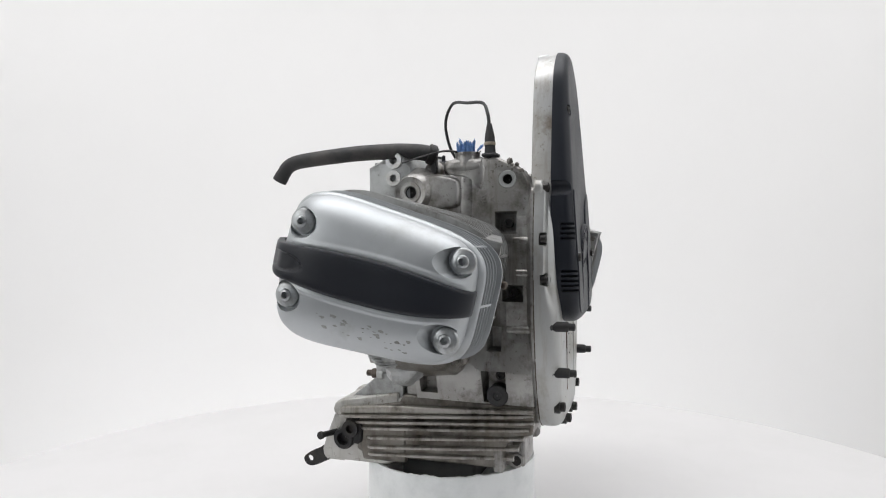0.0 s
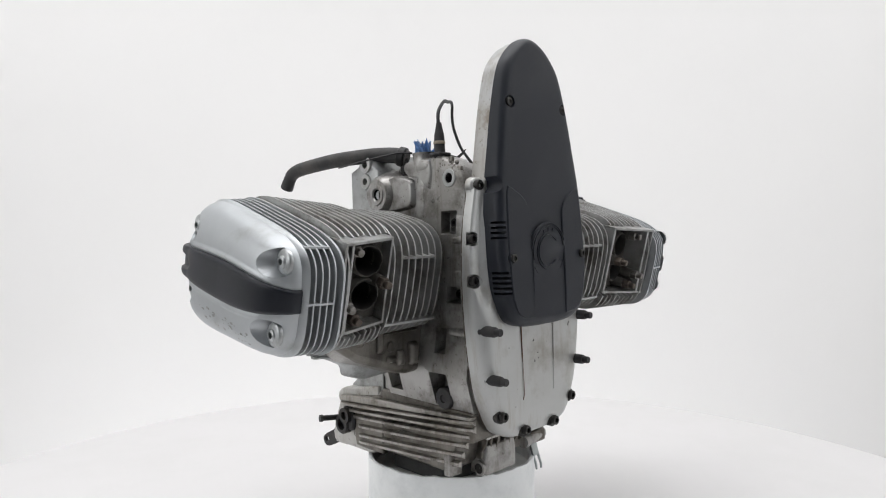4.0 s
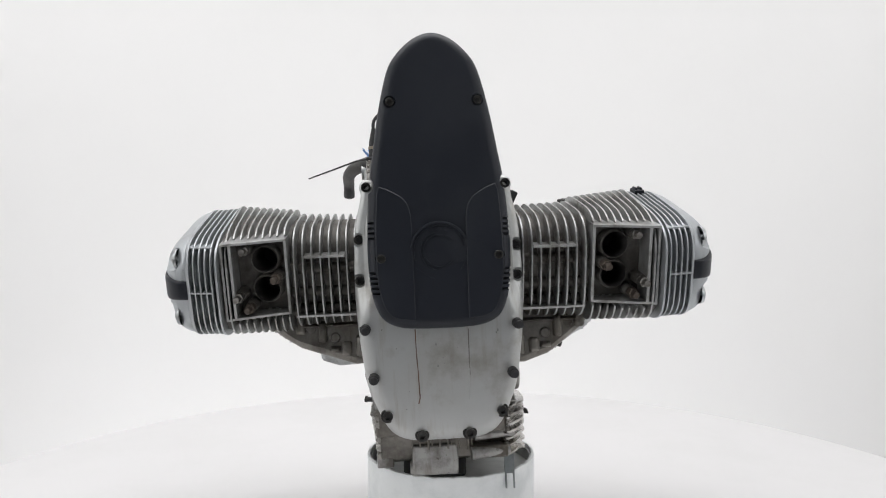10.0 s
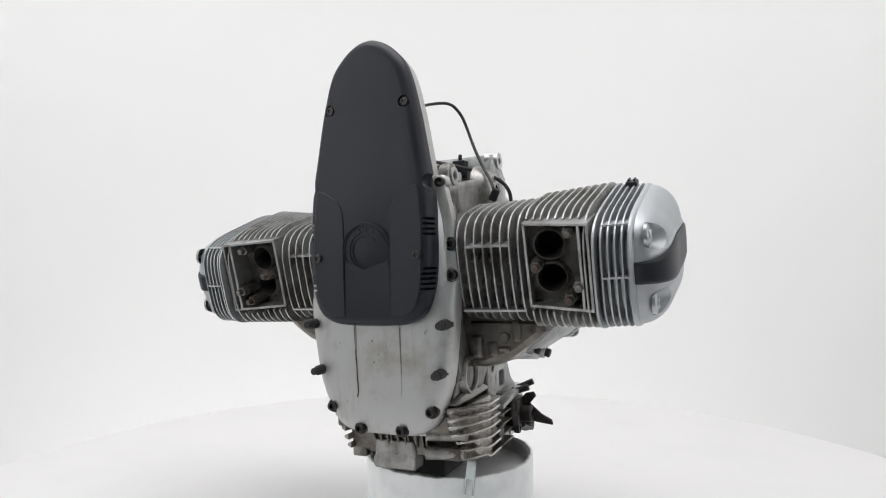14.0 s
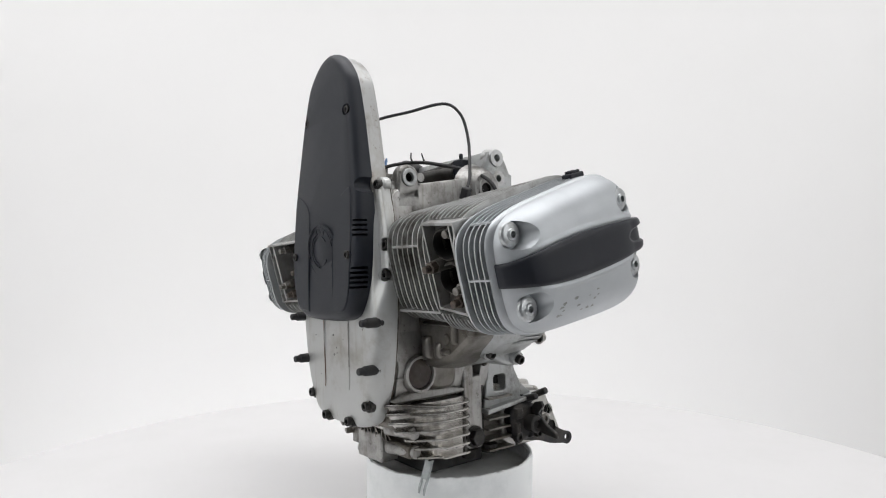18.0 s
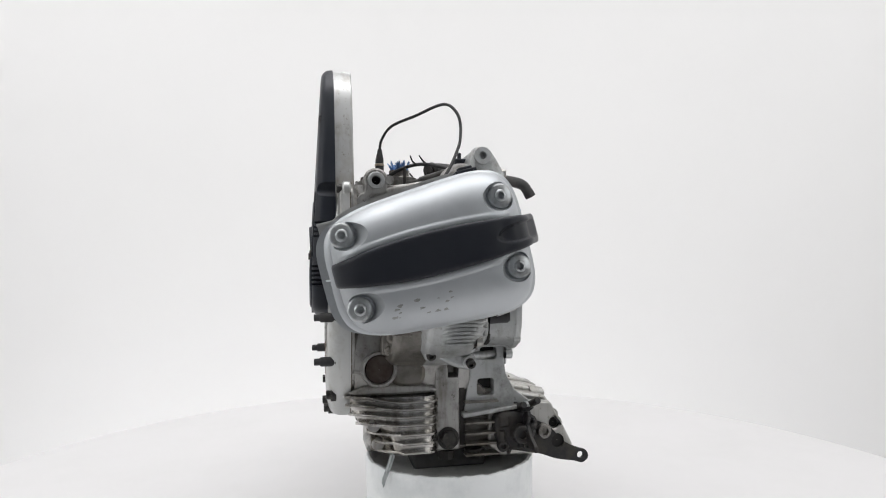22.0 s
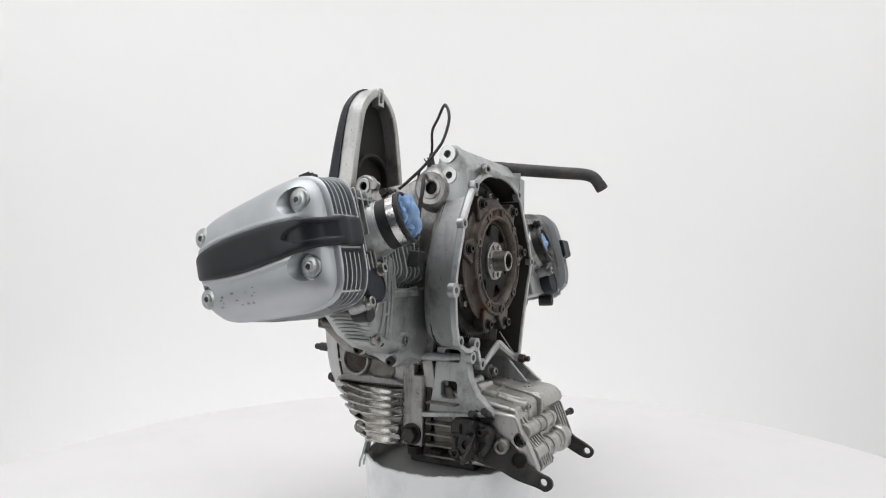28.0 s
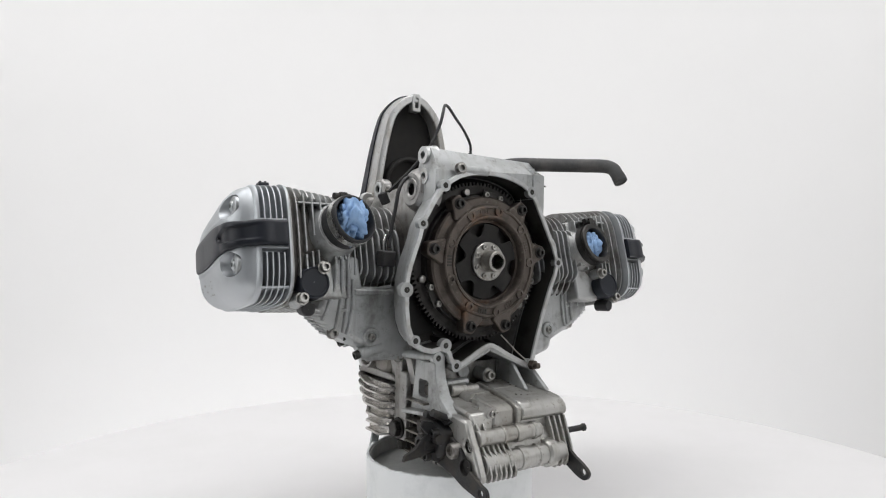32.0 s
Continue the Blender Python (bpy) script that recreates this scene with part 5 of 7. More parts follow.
def head(s):
    def lean_in(lp, k):
        return [(u, -0.004 + (v + 0.004) * (1 + 1.1 * k * min(u, 0.05))) for u, v in lp]

    bm = bmesh.new()
    solid(bm, s, [(0.194, oval(0.066, 0.066, 4, 0.006, -0.004)), (0.215, oval(0.070, 0.070, 4, 0.010, -0.003)), (0.268, oval(0.080, 0.071, 4, 0.016, -0.002)), (0.274, lean_in(oval(0.097, 0.0700, 4.2, 0.001, -0.006), 1)), (0.287, lean_in(oval(0.099, 0.0700, 4.2, 0.001, -0.006), 1))])
    def bores():
        cut = bmesh.new()
        for v in (0.031, -0.0090):
            cyl(cut, hp(s, 0.2195, -0.020, v), hp(s, 0.2300, -0.110, v), 0.0164, n=28)
        return cut

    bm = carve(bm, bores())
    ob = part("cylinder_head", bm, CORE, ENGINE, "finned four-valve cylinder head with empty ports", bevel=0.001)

    def front_u(x):
        return -0.082 - 0.021 * (x - 0.196) / 0.08

    for k in range(9):
        x = 0.1995 + 0.0096 * k
        ring = k > 6
        t = (x - 0.196) / 0.08
        a, b = 0.0845 + 0.021 * t, 0.0775 + 0.002 * t
        edge = k == 8
        gap = None if edge else (lambda u, v, ring=ring: (u < -0.05 and -0.0475 < v < 0.0600) or (u > 0.055 and -0.070 < v < 0.052 and not ring))
        fins("cooling_fin", FIN, ob, s, x, lean_in(oval(a, b, 4.2, 0.001, -0.004, 96), t), lean_in(oval(a - 0.020, b - 0.0105, 3.6, 0.003, -0.004, 96), t), 0.0014, gap, 0.06 * t)
    # exhaust port box
    bm = bmesh.new()
    V0, V1 = -0.0445, 0.0590
    for x0, x1, v0, v1 in ((0.1960, 0.1995, V0, V1), (0.2630, 0.2665, V0, V1), (0.196, 0.2765, V0, V0 + 0.0035), (0.196, 0.2765, V1 - 0.0035, V1)):
        pts = [(x0, front_u(x0)), (x1, front_u(x1)), (x1, -0.050), (x0, -0.050)]
        loft(bm, [[hp(s, x, u, v) for x, u in pts] for v in (v0, v1)])
    part("port_frame", bm, FIN, ob, bevel=0.0006)
    for dx in (0.2735,):
        bm = bmesh.new()
        pts = [(dx, front_u(dx)), (dx + 0.0028, front_u(dx)), (dx + 0.0028, -0.06), (dx, -0.06)]
        loft(bm, [[hp(s, x, u, v) for x, u in pts] for v in (V0, V1)])
        part("port_rib", bm, FIN, ob)
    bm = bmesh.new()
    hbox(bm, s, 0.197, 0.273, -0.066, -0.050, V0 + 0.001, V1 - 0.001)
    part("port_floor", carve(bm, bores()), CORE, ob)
    for v in (0.031, -0.0090):
        bm = bmesh.new()
        lathe(bm, [(0.0205, -0.02), (0.0195, 0.012), (0.0180, 0.014), (0.0165, 0.0135)], frame_to(hp(s, 0.224, -0.064, v), hdir(s, 0.12, -1, 0)), 32, caps=False)
        pt = part("exhaust_port", bm, CORE, ob, "round sooty exhaust port")
        bm = bmesh.new()
        lathe(bm, [(0.0166, 0.0142), (0.0160, 0.010), (0.0158, 0.0), (0.0150, -0.030), (0.0004, -0.032)], frame_to(hp(s, 0.224, -0.0650, v), hdir(s, 0.12, -1, 0)), 24, caps=False)
        part("port_throat", bm, DUST_AND_SHADE, pt)
    for x, v, u0, me in ((0.2475, 0.0455, -0.074, NUT), (0.2085, 0.0080, -0.080, COPPER_NUT), (0.2575, -0.0150, -0.084, NUT), (0.2450, -0.0310, -0.080, COPPER_NUT)):
        bm = bmesh.new()
        cyl(bm, hp(s, x, -0.050, v), hp(s, x + 0.002, u0 - 0.006, v), 0.0088, 0.0075, 14)
        part("stud_boss", bm, FIN if x > 0.26 else CORE, ob)
        put("nut", me, frame_to(hp(s, x + 0.002, u0 - 0.006, v), hdir(s, 0.1, -1, 0)), ob)
    # lower chest with the chain tunnel, running down to the crankcase
    y0, z0 = SIDES[s]
    bm = bmesh.new()
    chest = [(0.085, -0.062), (0.182, -0.062), (0.190, -0.020), (0.221, -0.020)]
    if s > 0:
        chest += [(0.236, -0.070), (0.250, -0.092), (0.236, -0.106), (0.217, -0.124), (0.198, -0.134), (0.186, -0.142), (0.168, -0.147), (0.150, -0.156), (0.120, -0.165), (0.085, -0.162)]
    else:
        chest += [(0.244, -0.070), (0.260, -0.098), (0.245, -0.112), (0.2226, -0.1285), (0.194, -0.140), (0.174, -0.150), (0.172, -0.164), (0.146, -0.173), (0.085, -0.170)]
    d = 0.010 if s > 0 else -0.015
    loft(bm, [[(s * x * k, y, z * kk) for x, z in chest] for y, k, kk in ((y0 + 0.012, 0.90, 0.93 if s > 0 else 0.82), (y0 + 0.022, 0.97, 0.99 if s > 0 else 0.90), (y0 + 0.040, 1.0, 1.0), (y0 + 0.070 + d, 1.0, 1.0), (y0 + 0.082 + d, 0.95, 0.96))])
    part("chain_chest", bm, CLEAN, ob, "light grey cast chest below the barrel", bevel=0.008)
    bm = bmesh.new()
    w = 1.0 if s > 0 else 1.13
    front = [(0.085, -0.080), (0.195 * w, -0.085), (0.205 * w, -0.112), (0.195 * w, -0.122), (0.172 * w, -0.140), (0.150, -0.156), (0.118, -0.167), (0.085, -0.166)]
    loft(bm, [[(s * x * k, y, z * kz) for x, z in front] for y, k, kz in ((y0 - 0.018, 0.96, 0.94), (y0 - 0.012, 1.0, 0.97), (y0 + (0.03 if s > 0 else 0.048), 1.0, 1.0))])
    part("chest_front", bm, DIRTY, ob, bevel=0.003)
    # uneven cast blocks and webs on its front
    for x0, x1, z0, z1, dy in ((0.100, 0.116, -0.150, -0.120, 0.008), (0.122, 0.136, -0.148, -0.128, 0.005), (0.156, 0.168, -0.128, -0.098, 0.006), (0.186, 0.200, -0.116, -0.092, 0.004), (0.100, 0.190, -0.106, -0.101, 0.005), (0.138, 0.152, -0.142, -0.134, 0.007)):
        bm = bmesh.new()
        loft(bm, [[(s * x, y, z) for x, z in ((x0 + g, z0 + g), (x1 - g, z0 + g * 0.5), (x1 - g, z1 - g), (x0 + g * 0.5, z1 - g))] for y, g in ((y0 + 0.004, -0.002), (y0 - 0.0165 - dy * 0.6, 0.0), (y0 - 0.018 - dy, 0.003))])
        part("cast_block", bm, DIRTY, ob, bevel=0.003)
    for x, z, dy in ((0.145, -0.122, -0.018), (0.178, -0.108, -0.016)):
        bm = bmesh.new()
        lathe(bm, [(0.0085, -0.01), (0.0072, 0.001), (0.0060, 0.003), (0.0004, 0.0032)], frame_to((s * x, y0 + dy, z), (0, -1, 0)), 18, caps=False)
        part("boss", bm, DIRTY, ob)
    def under(z):
        """The chest's outer edge at a height."""
        if s > 0:
            return 0.250 - 1.0 * (-0.092 - z) if z > -0.106 else 0.236 - 1.06 * (-0.106 - z)
        return 0.260 - 1.07 * (-0.098 - z) if z > -0.112 else 0.245 - 1.36 * (-0.112 - z)

    # stepped ribs on the sloping outer face
    for k in range(7):
        z = (-0.0955 if s > 0 else -0.1015) - 0.0052 * k
        xo = under(z) + 0.0035
        w0, w1 = y0 + 0.030 + 0.0006 * k, y0 + 0.078 + d - 0.0006 * k
        bm = bmesh.new()
        pts = smooth_loop([(s * (xo - 0.035), w0), (s * (xo - 0.006), w0 + 0.004), (s * xo, (w0 + w1) / 2), (s * (xo - 0.006), w1 - 0.004), (s * (xo - 0.035), w1)], 4)
        prism(bm, pts, "z", z - 0.0012, z + 0.0012)
        part("chest_rib", bm, CLEAN, ob)
    if s < 0:
        for x, z in ((0.155, -0.146),):
            bm = bmesh.new()
            cyl(bm, (s * x, y0 + 0.006, z + 0.016), (s * x, y0 + 0.006, z), 0.0105, 0.009, 6)
            part("hex_plug", bm, DARKSTEEL, ob)
            bm = bmesh.new()
            box(bm, *sorted((s * (x - 0.014), s * (x + 0.016))), y0 - 0.008, y0 + 0.022, z + 0.010, z + 0.026)
            part("plug_block", bm, DIRTY, ob, bevel=0.002)
    else:
        for x, y, z in ((0.190, -0.0416, -0.1269), (0.190, -0.0110, -0.1286), (0.172, -0.0593, -0.1433), (0.172, -0.0070, -0.1555)):
            bm = bmesh.new()
            lathe(bm, [(0.0110, -0.034), (0.0092, 0.0)], frame_to((x, y, z), (1, 0, -0.3)), 18)
            part("bolt_boss", bm, CLEAN, ob)
            put("bolt", BOLT, frame_to((x, y, z), (1, 0, -0.3)), ob)
        bm = bmesh.new()
        eye_ring(bm, (0.188, -0.067, -0.1134), (1, -0.1, 0), 0.0105, 0.0052, 0.007)
        part("flange_ear", bm, CLEAN, ob)
        bm = bmesh.new()
        loft(bm, [[(x, y, z + g) for y, z in smooth_loop(((-0.066, -0.122), (-0.050, -0.112), (-0.008, -0.112), (-0.002, -0.128), (-0.001, -0.161), (-0.008, -0.167), (-0.030, -0.161), (-0.052, -0.147)), 2)] for x, g in ((0.10, 0.0), (0.160, 0.001), (0.1645, 0.004))])
        part("chest_flange", bm, CLEAN, ob, bevel=0.002)
    # fins between the barrel and the intake
    for k in range(4):
        bm = bmesh.new()
        x0 = 0.1645 + 0.0098 * k
        tip = 0.0865 + 0.001 * k
        pts = [(0.05, 0.034), (tip - 0.010, 0.034), (tip - 0.002, 0.030), (tip, 0.022), (tip, -0.040), (tip - 0.004, -0.049 + 0.003 * (k % 2)), (tip - 0.014, -0.053), (0.05, -0.053)]
        loft(bm, [[hp(s, x, u, v) for u, v in pts] for x in (x0, x0 + 0.0026)])
        part("rear_fin", bm, CLEAN, ob, bevel=0.0007)
    yb = y0 + 0.0815 + d
    for line in (((0.216, -0.019), (0.215, -0.053), (0.223, -0.082), (0.231, -0.105)), ((0.206, -0.019), (0.205, -0.063), (0.2085, -0.095), (0.213, -0.117)), ((0.1975, -0.019), (0.196, -0.069), (0.1984, -0.0985), (0.202, -0.123)),
                 ((0.188, -0.050), (0.188, -0.082), (0.192, -0.112), (0.1967, -0.126)), ((0.246, -0.091), (0.226, -0.0935), (0.198, -0.092)), ((0.176, -0.0655), (0.150, -0.063), (0.128, -0.060))):
        bm = bmesh.new()
        tube(bm, smooth_line([(s * x, yb - (0.004 if x > 0.225 else -0.0012), z) for x, z in line], 5), 0.0028, 8)
        part("contour_rib", bm, CLEAN, ob)
    bm = bmesh.new()
    loft(bm, [[(s * x, y, z) for x, z in ((0.126 + g, -0.0725 + g), (0.187 - g, -0.0720 + g), (0.187 - g, -0.0632 - g), (0.126 + g, -0.0640 - g))] for y, g in ((yb - 0.012, 0.0), (yb + 0.0045, 0.0), (yb + 0.006, 0.002))])
    part("chest_ledge", bm, CLEAN, ob, bevel=0.001)
    # cast ring mark and unreadable bars on the wall below
    bm = bmesh.new()
    lathe(bm, [(0.0098, -0.004), (0.0098, 0.0010), (0.0082, 0.0010), (0.0080, -0.0004)], frame_to((s * 0.1354, yb, -0.1211), (0, 1, 0)), 28, caps=False)
    for a in (0.4, 1.45, 2.5):
        cyl(bm, (s * 0.1354 + 0.0085 * math.cos(a), yb, -0.1211 + 0.0085 * math.sin(a)), (s * 0.1354 - 0.0085 * math.cos(a), yb, -0.1211 - 0.0085 * math.sin(a)), 0.0009, n=6)
    part("cast_ring_mark", bm, CLEAN, ob)
    for k in range(4):
        bm = bmesh.new()
        box(bm, *sorted((s * (0.176 + 0.001 * k), s * (0.1805 + 0.001 * k))), yb - 0.002, yb + 0.0008, -0.103 - 0.0052 * k, -0.1005 - 0.0052 * k)
        part("relief_bar", bm, CLEAN, ob)
    # rear face: barrel fins upright
    for k in range(5):
        bm = bmesh.new()
        x0 = 0.112 + 0.0105 * k
        pts = [(0.05, 0.022), (0.074, 0.022), (0.084, 0.016), (0.088, 0.006), (0.088, -0.044), (0.084, -0.053 + 0.003 * (k % 2)), (0.074, -0.057), (0.05, -0.057)]
        loft(bm, [[hp(s, x, u, v) for u, v in pts] for x in (x0, x0 + 0.003)])
        part("rear_fin", bm, CLEAN, ob, bevel=0.0008)
    # solid rear face of the head
    bm = bmesh.new()
    solid(bm, s, [(0.197, [(0.04, -0.084), (0.078, -0.082), (0.080, 0.048), (0.04, 0.055)]), (0.274, [(0.04, -0.084), (0.086, -0.082), (0.0865, 0.052), (0.04, 0.06)])])
    part("rear_face", bm, FIN, ob, bevel=0.003)
    for x0, v0, v1 in ((0.2595, -0.022, 0.058), (0.2475, 0.0, 0.057), (0.2355, 0.020, 0.056), (0.2235, 0.030, 0.055), (0.2125, 0.034, 0.054), (0.2600, -0.046, -0.026), (0.2515, -0.043, -0.022), (0.2430, -0.040, -0.020), (0.2010, -0.030, 0.048), (0.2085, -0.030, 0.0), (0.2160, -0.036, -0.014)):
        bm = bmesh.new()
        hbox(bm, s, x0, x0 + 0.0026, 0.080, 0.1005 if x0 > 0.23 else 0.0935, v0, v1)
        part("rear_fin", bm, CLEAN, ob, bevel=0.0006)
    bm = bmesh.new()
    hbox(bm, s, 0.206, 0.268, 0.078, 0.0995, 0.0435, 0.0462)
    part("fin_rib", bm, CLEAN, ob, bevel=0.0006)
    # cast neck from the head to the intake
    bm = bmesh.new()
    c0 = hp(s, 0.2115, 0.096, 0.012) if s > 0 else hp(s, 0.2245, 0.088, 0.003)
    lathe(bm, [(0.046, -0.032), (0.040, -0.014), (0.0345, 0.004), (0.030, 0.006)], frame_to(c0, hdir(s, -0.20 if s > 0 else 0.10, 1.0, 0.10)), 40, caps=False)
    part("intake_neck", bm, CLEAN if s > 0 else FIN, ob)
    # intake stub with its rubber sleeve
    c = hp(s, 0.2115, 0.096, 0.012) if s > 0 else hp(s, 0.2245, 0.088, 0.003)
    ax = hdir(s, -0.20 if s > 0 else 0.10, 1.0, 0.10)
    m = frame_to(c, ax)
    bm = bmesh.new()
    lathe(bm, [(0.036, -0.03), (0.034, 0.004), (0.031, 0.010), (0.029, 0.010)], m, 40, caps=False)
    st = part("intake_stub", bm, FIN, ob)
    bm = bmesh.new()
    L, Q = (0.0385, 0.0298) if s > 0 else (0.024, 0.0255)
    lathe(bm, [(0.0305, 0.004), (0.0325, 0.006), (0.0330, L - 0.004), (0.0340, L - 0.003), (0.0340, L), (0.033, L + 0.0012), (Q + 0.001, L + 0.0012), (Q, L - 0.001), (Q - 0.001, 0.006), (0.0004, 0.004)], m, 44, caps=False)
    part("intake_sleeve", bm, RUBBER if s > 0 else DARKSTEEL, st, "black rubber intake sleeve")
    bm = bmesh.new()
    lathe(bm, [(0.0332, L - 0.016), (0.0348, L - 0.0158), (0.0348, L - 0.0055), (0.0332, L - 0.0053)], m, 44, caps=False)
    part("hose_clamp", bm, BRIGHT if s > 0 else DARKSTEEL, st, "shiny steel hose clamp" if s > 0 else "")
    bm = bmesh.new()
    box(bm, -0.006, 0.006, 0.033, 0.043, 0.014, 0.026)
    cyl(bm, (-0.013, 0.039, 0.020), (0.013, 0.039, 0.020), 0.0045)
    for vv in bm.verts:
        vv.co = m @ vv.co
    part("clamp_screw", bm, DARKSTEEL, st)
    # round black cap, bolts and rubber knob below it
    bm = bmesh.new()
    q = hp(s, 0.253, 0.0950, -0.0630)
    lathe(bm, [(0.0225, -0.016), (0.0220, 0.002), (0.0205, 0.0045), (0.019, 0.005), (0.0175, 0.0035), (0.0004, 0.0035)], frame_to(q, hdir(s, 0.0, 1, 0)), 36, caps=False)
    part("round_cap", bm, BLACK, ob, "round black plastic cap")
    for x, u, v in ((0.2384, 0.0985, -0.0440), (0.2690, 0.0925, -0.0835)):
        bm = bmesh.new()
        lathe(bm, [(0.0105, -0.022), (0.0090, 0.0)], frame_to(hp(s, x, u, v), hdir(s, 0, 1, 0)), 18)
        part("boss", bm, CLEAN, ob)
        put("bolt", GREY_BOLT, frame_to(hp(s, x, u, v), hdir(s, 0, 1, 0)), ob)
    bm = bmesh.new()
    lathe(bm, [(0.0095, -0.012), (0.0095, 0.010), (0.008, 0.012), (0.0004, 0.012)], frame_to(hp(s, 0.2576, 0.076, -0.0945), hdir(s, 0.1, 1, -0.2)), 20, caps=False)
    part("rubber_knob", bm, RUBBER, ob)
    bm = bmesh.new()
    lathe(bm, [(0.0150, -0.012), (0.0128, 0.002), (0.0115, 0.004), (0.0072, 0.004), (0.0068, 0.001), (0.0004, 0.001)], frame_to((s * 0.158, yb, -0.1305), (0, 1, 0)), 26, caps=False)
    part("eye_boss", bm, CLEAN, ob)
    put("bolt", SMALL_BOLT, frame_to((s * 0.158, yb + 0.001, -0.1305), (0, 1, 0)), ob)
    for x, z in ((0.112, -0.150), (0.212, -0.124), (0.106, -0.163)):
        put("bolt", GREY_BOLT, frame_to((s * x, y0 + 0.070 + d, z), (0, 1, 0)), ob)
    if s > 0:
        bm = bmesh.new()
        hbox(bm, s, 0.298, 0.312, 0.054, 0.078, 0.070, 0.0768)
        hbox(bm, s, 0.300, 0.303, 0.058, 0.074, 0.076, 0.0800)
        hbox(bm, s, 0.307, 0.310, 0.058, 0.074, 0.076, 0.0800)
        part("plug_cap", bm, BLACK, ob, "small black plug connector", bevel=0.0012)
    return ob


DN, DCU, DCV = 4.4, 0.003, -0.006
BOLTS = [(-0.0840, 0.0382), (-0.0848, -0.0382), (0.0838, 0.0382), (0.0848, -0.0382)]


def rim_loop(k, n=200, shrink=0.0):
    """The cover's outline, wider towards the rear: k 0 at the face's edge, 1 at the flange."""
    a, b = 0.1015 + 0.0130 * k - shrink, 0.0725 + 0.0035 * k - shrink
    out = []
    for i in range(n):
        t = 2 * math.pi * i / n
        c, q = math.cos(t), math.sin(t)
        u = DCU - 0.001 * k + a * math.copysign(abs(c) ** (2 / DN), c)
        out.append((u, DCV + (b + 0.085 * (u - DCU)) * math.copysign(abs(q) ** (2 / DN), q)))
    return out


def flank_u(k, v, e):
    """Where the outline k stands at height v: e -1 at the front, 1 at the rear."""
    u = e * 0.1
    for _ in range(8):
        q = min(1.0, abs(v - DCV) / (0.0725 + 0.0035 * k + 0.085 * (u - DCU)))
        u = DCU - 0.001 * k + e * (0.1015 + 0.0130 * k) * max(0.0, 1 - q ** DN) ** (1 / DN)
    return u


def rim_x(u):
    return 0.3265 + 0.035 * u


def dome_x(u, v):
    """How far out the cover's face stands."""
    wu = (abs(u - DCU) / 0.1015) ** DN
    wv = (abs(v - DCV) / (0.0725 + 0.085 * (u - DCU))) ** DN
    rho = min(1.0, (wu + wv) ** (1 / DN))
    w = wu / (wu + wv + 1e-9)
    depth = 0.0340 + 0.03 * max(0.0, u)
    return rim_x(u) + depth * max(0.0, 1 - rho ** (3.9 + 1.1 * w)) ** (0.66 - 0.06 * w)


def band(u, e):
    """The black band's edge: e 1 above, -1 below."""
    t = u / 0.105
    mid = -0.0020 - 0.0015 * t
    w = 0.0225 - 0.0115 * t * t if t < 0 else 0.0225 - 0.0070 * t * t
    return mid + e * w


def seat(bu, bv):
    """Depth of a bolt's pocket floor."""
    return dome_x(bu, bv) - (0.0075 if bu < 0 else 0.0105)


def ease(t):
    t = max(0.0, min(1.0, t))
    return t * t * (3 - 2 * t)


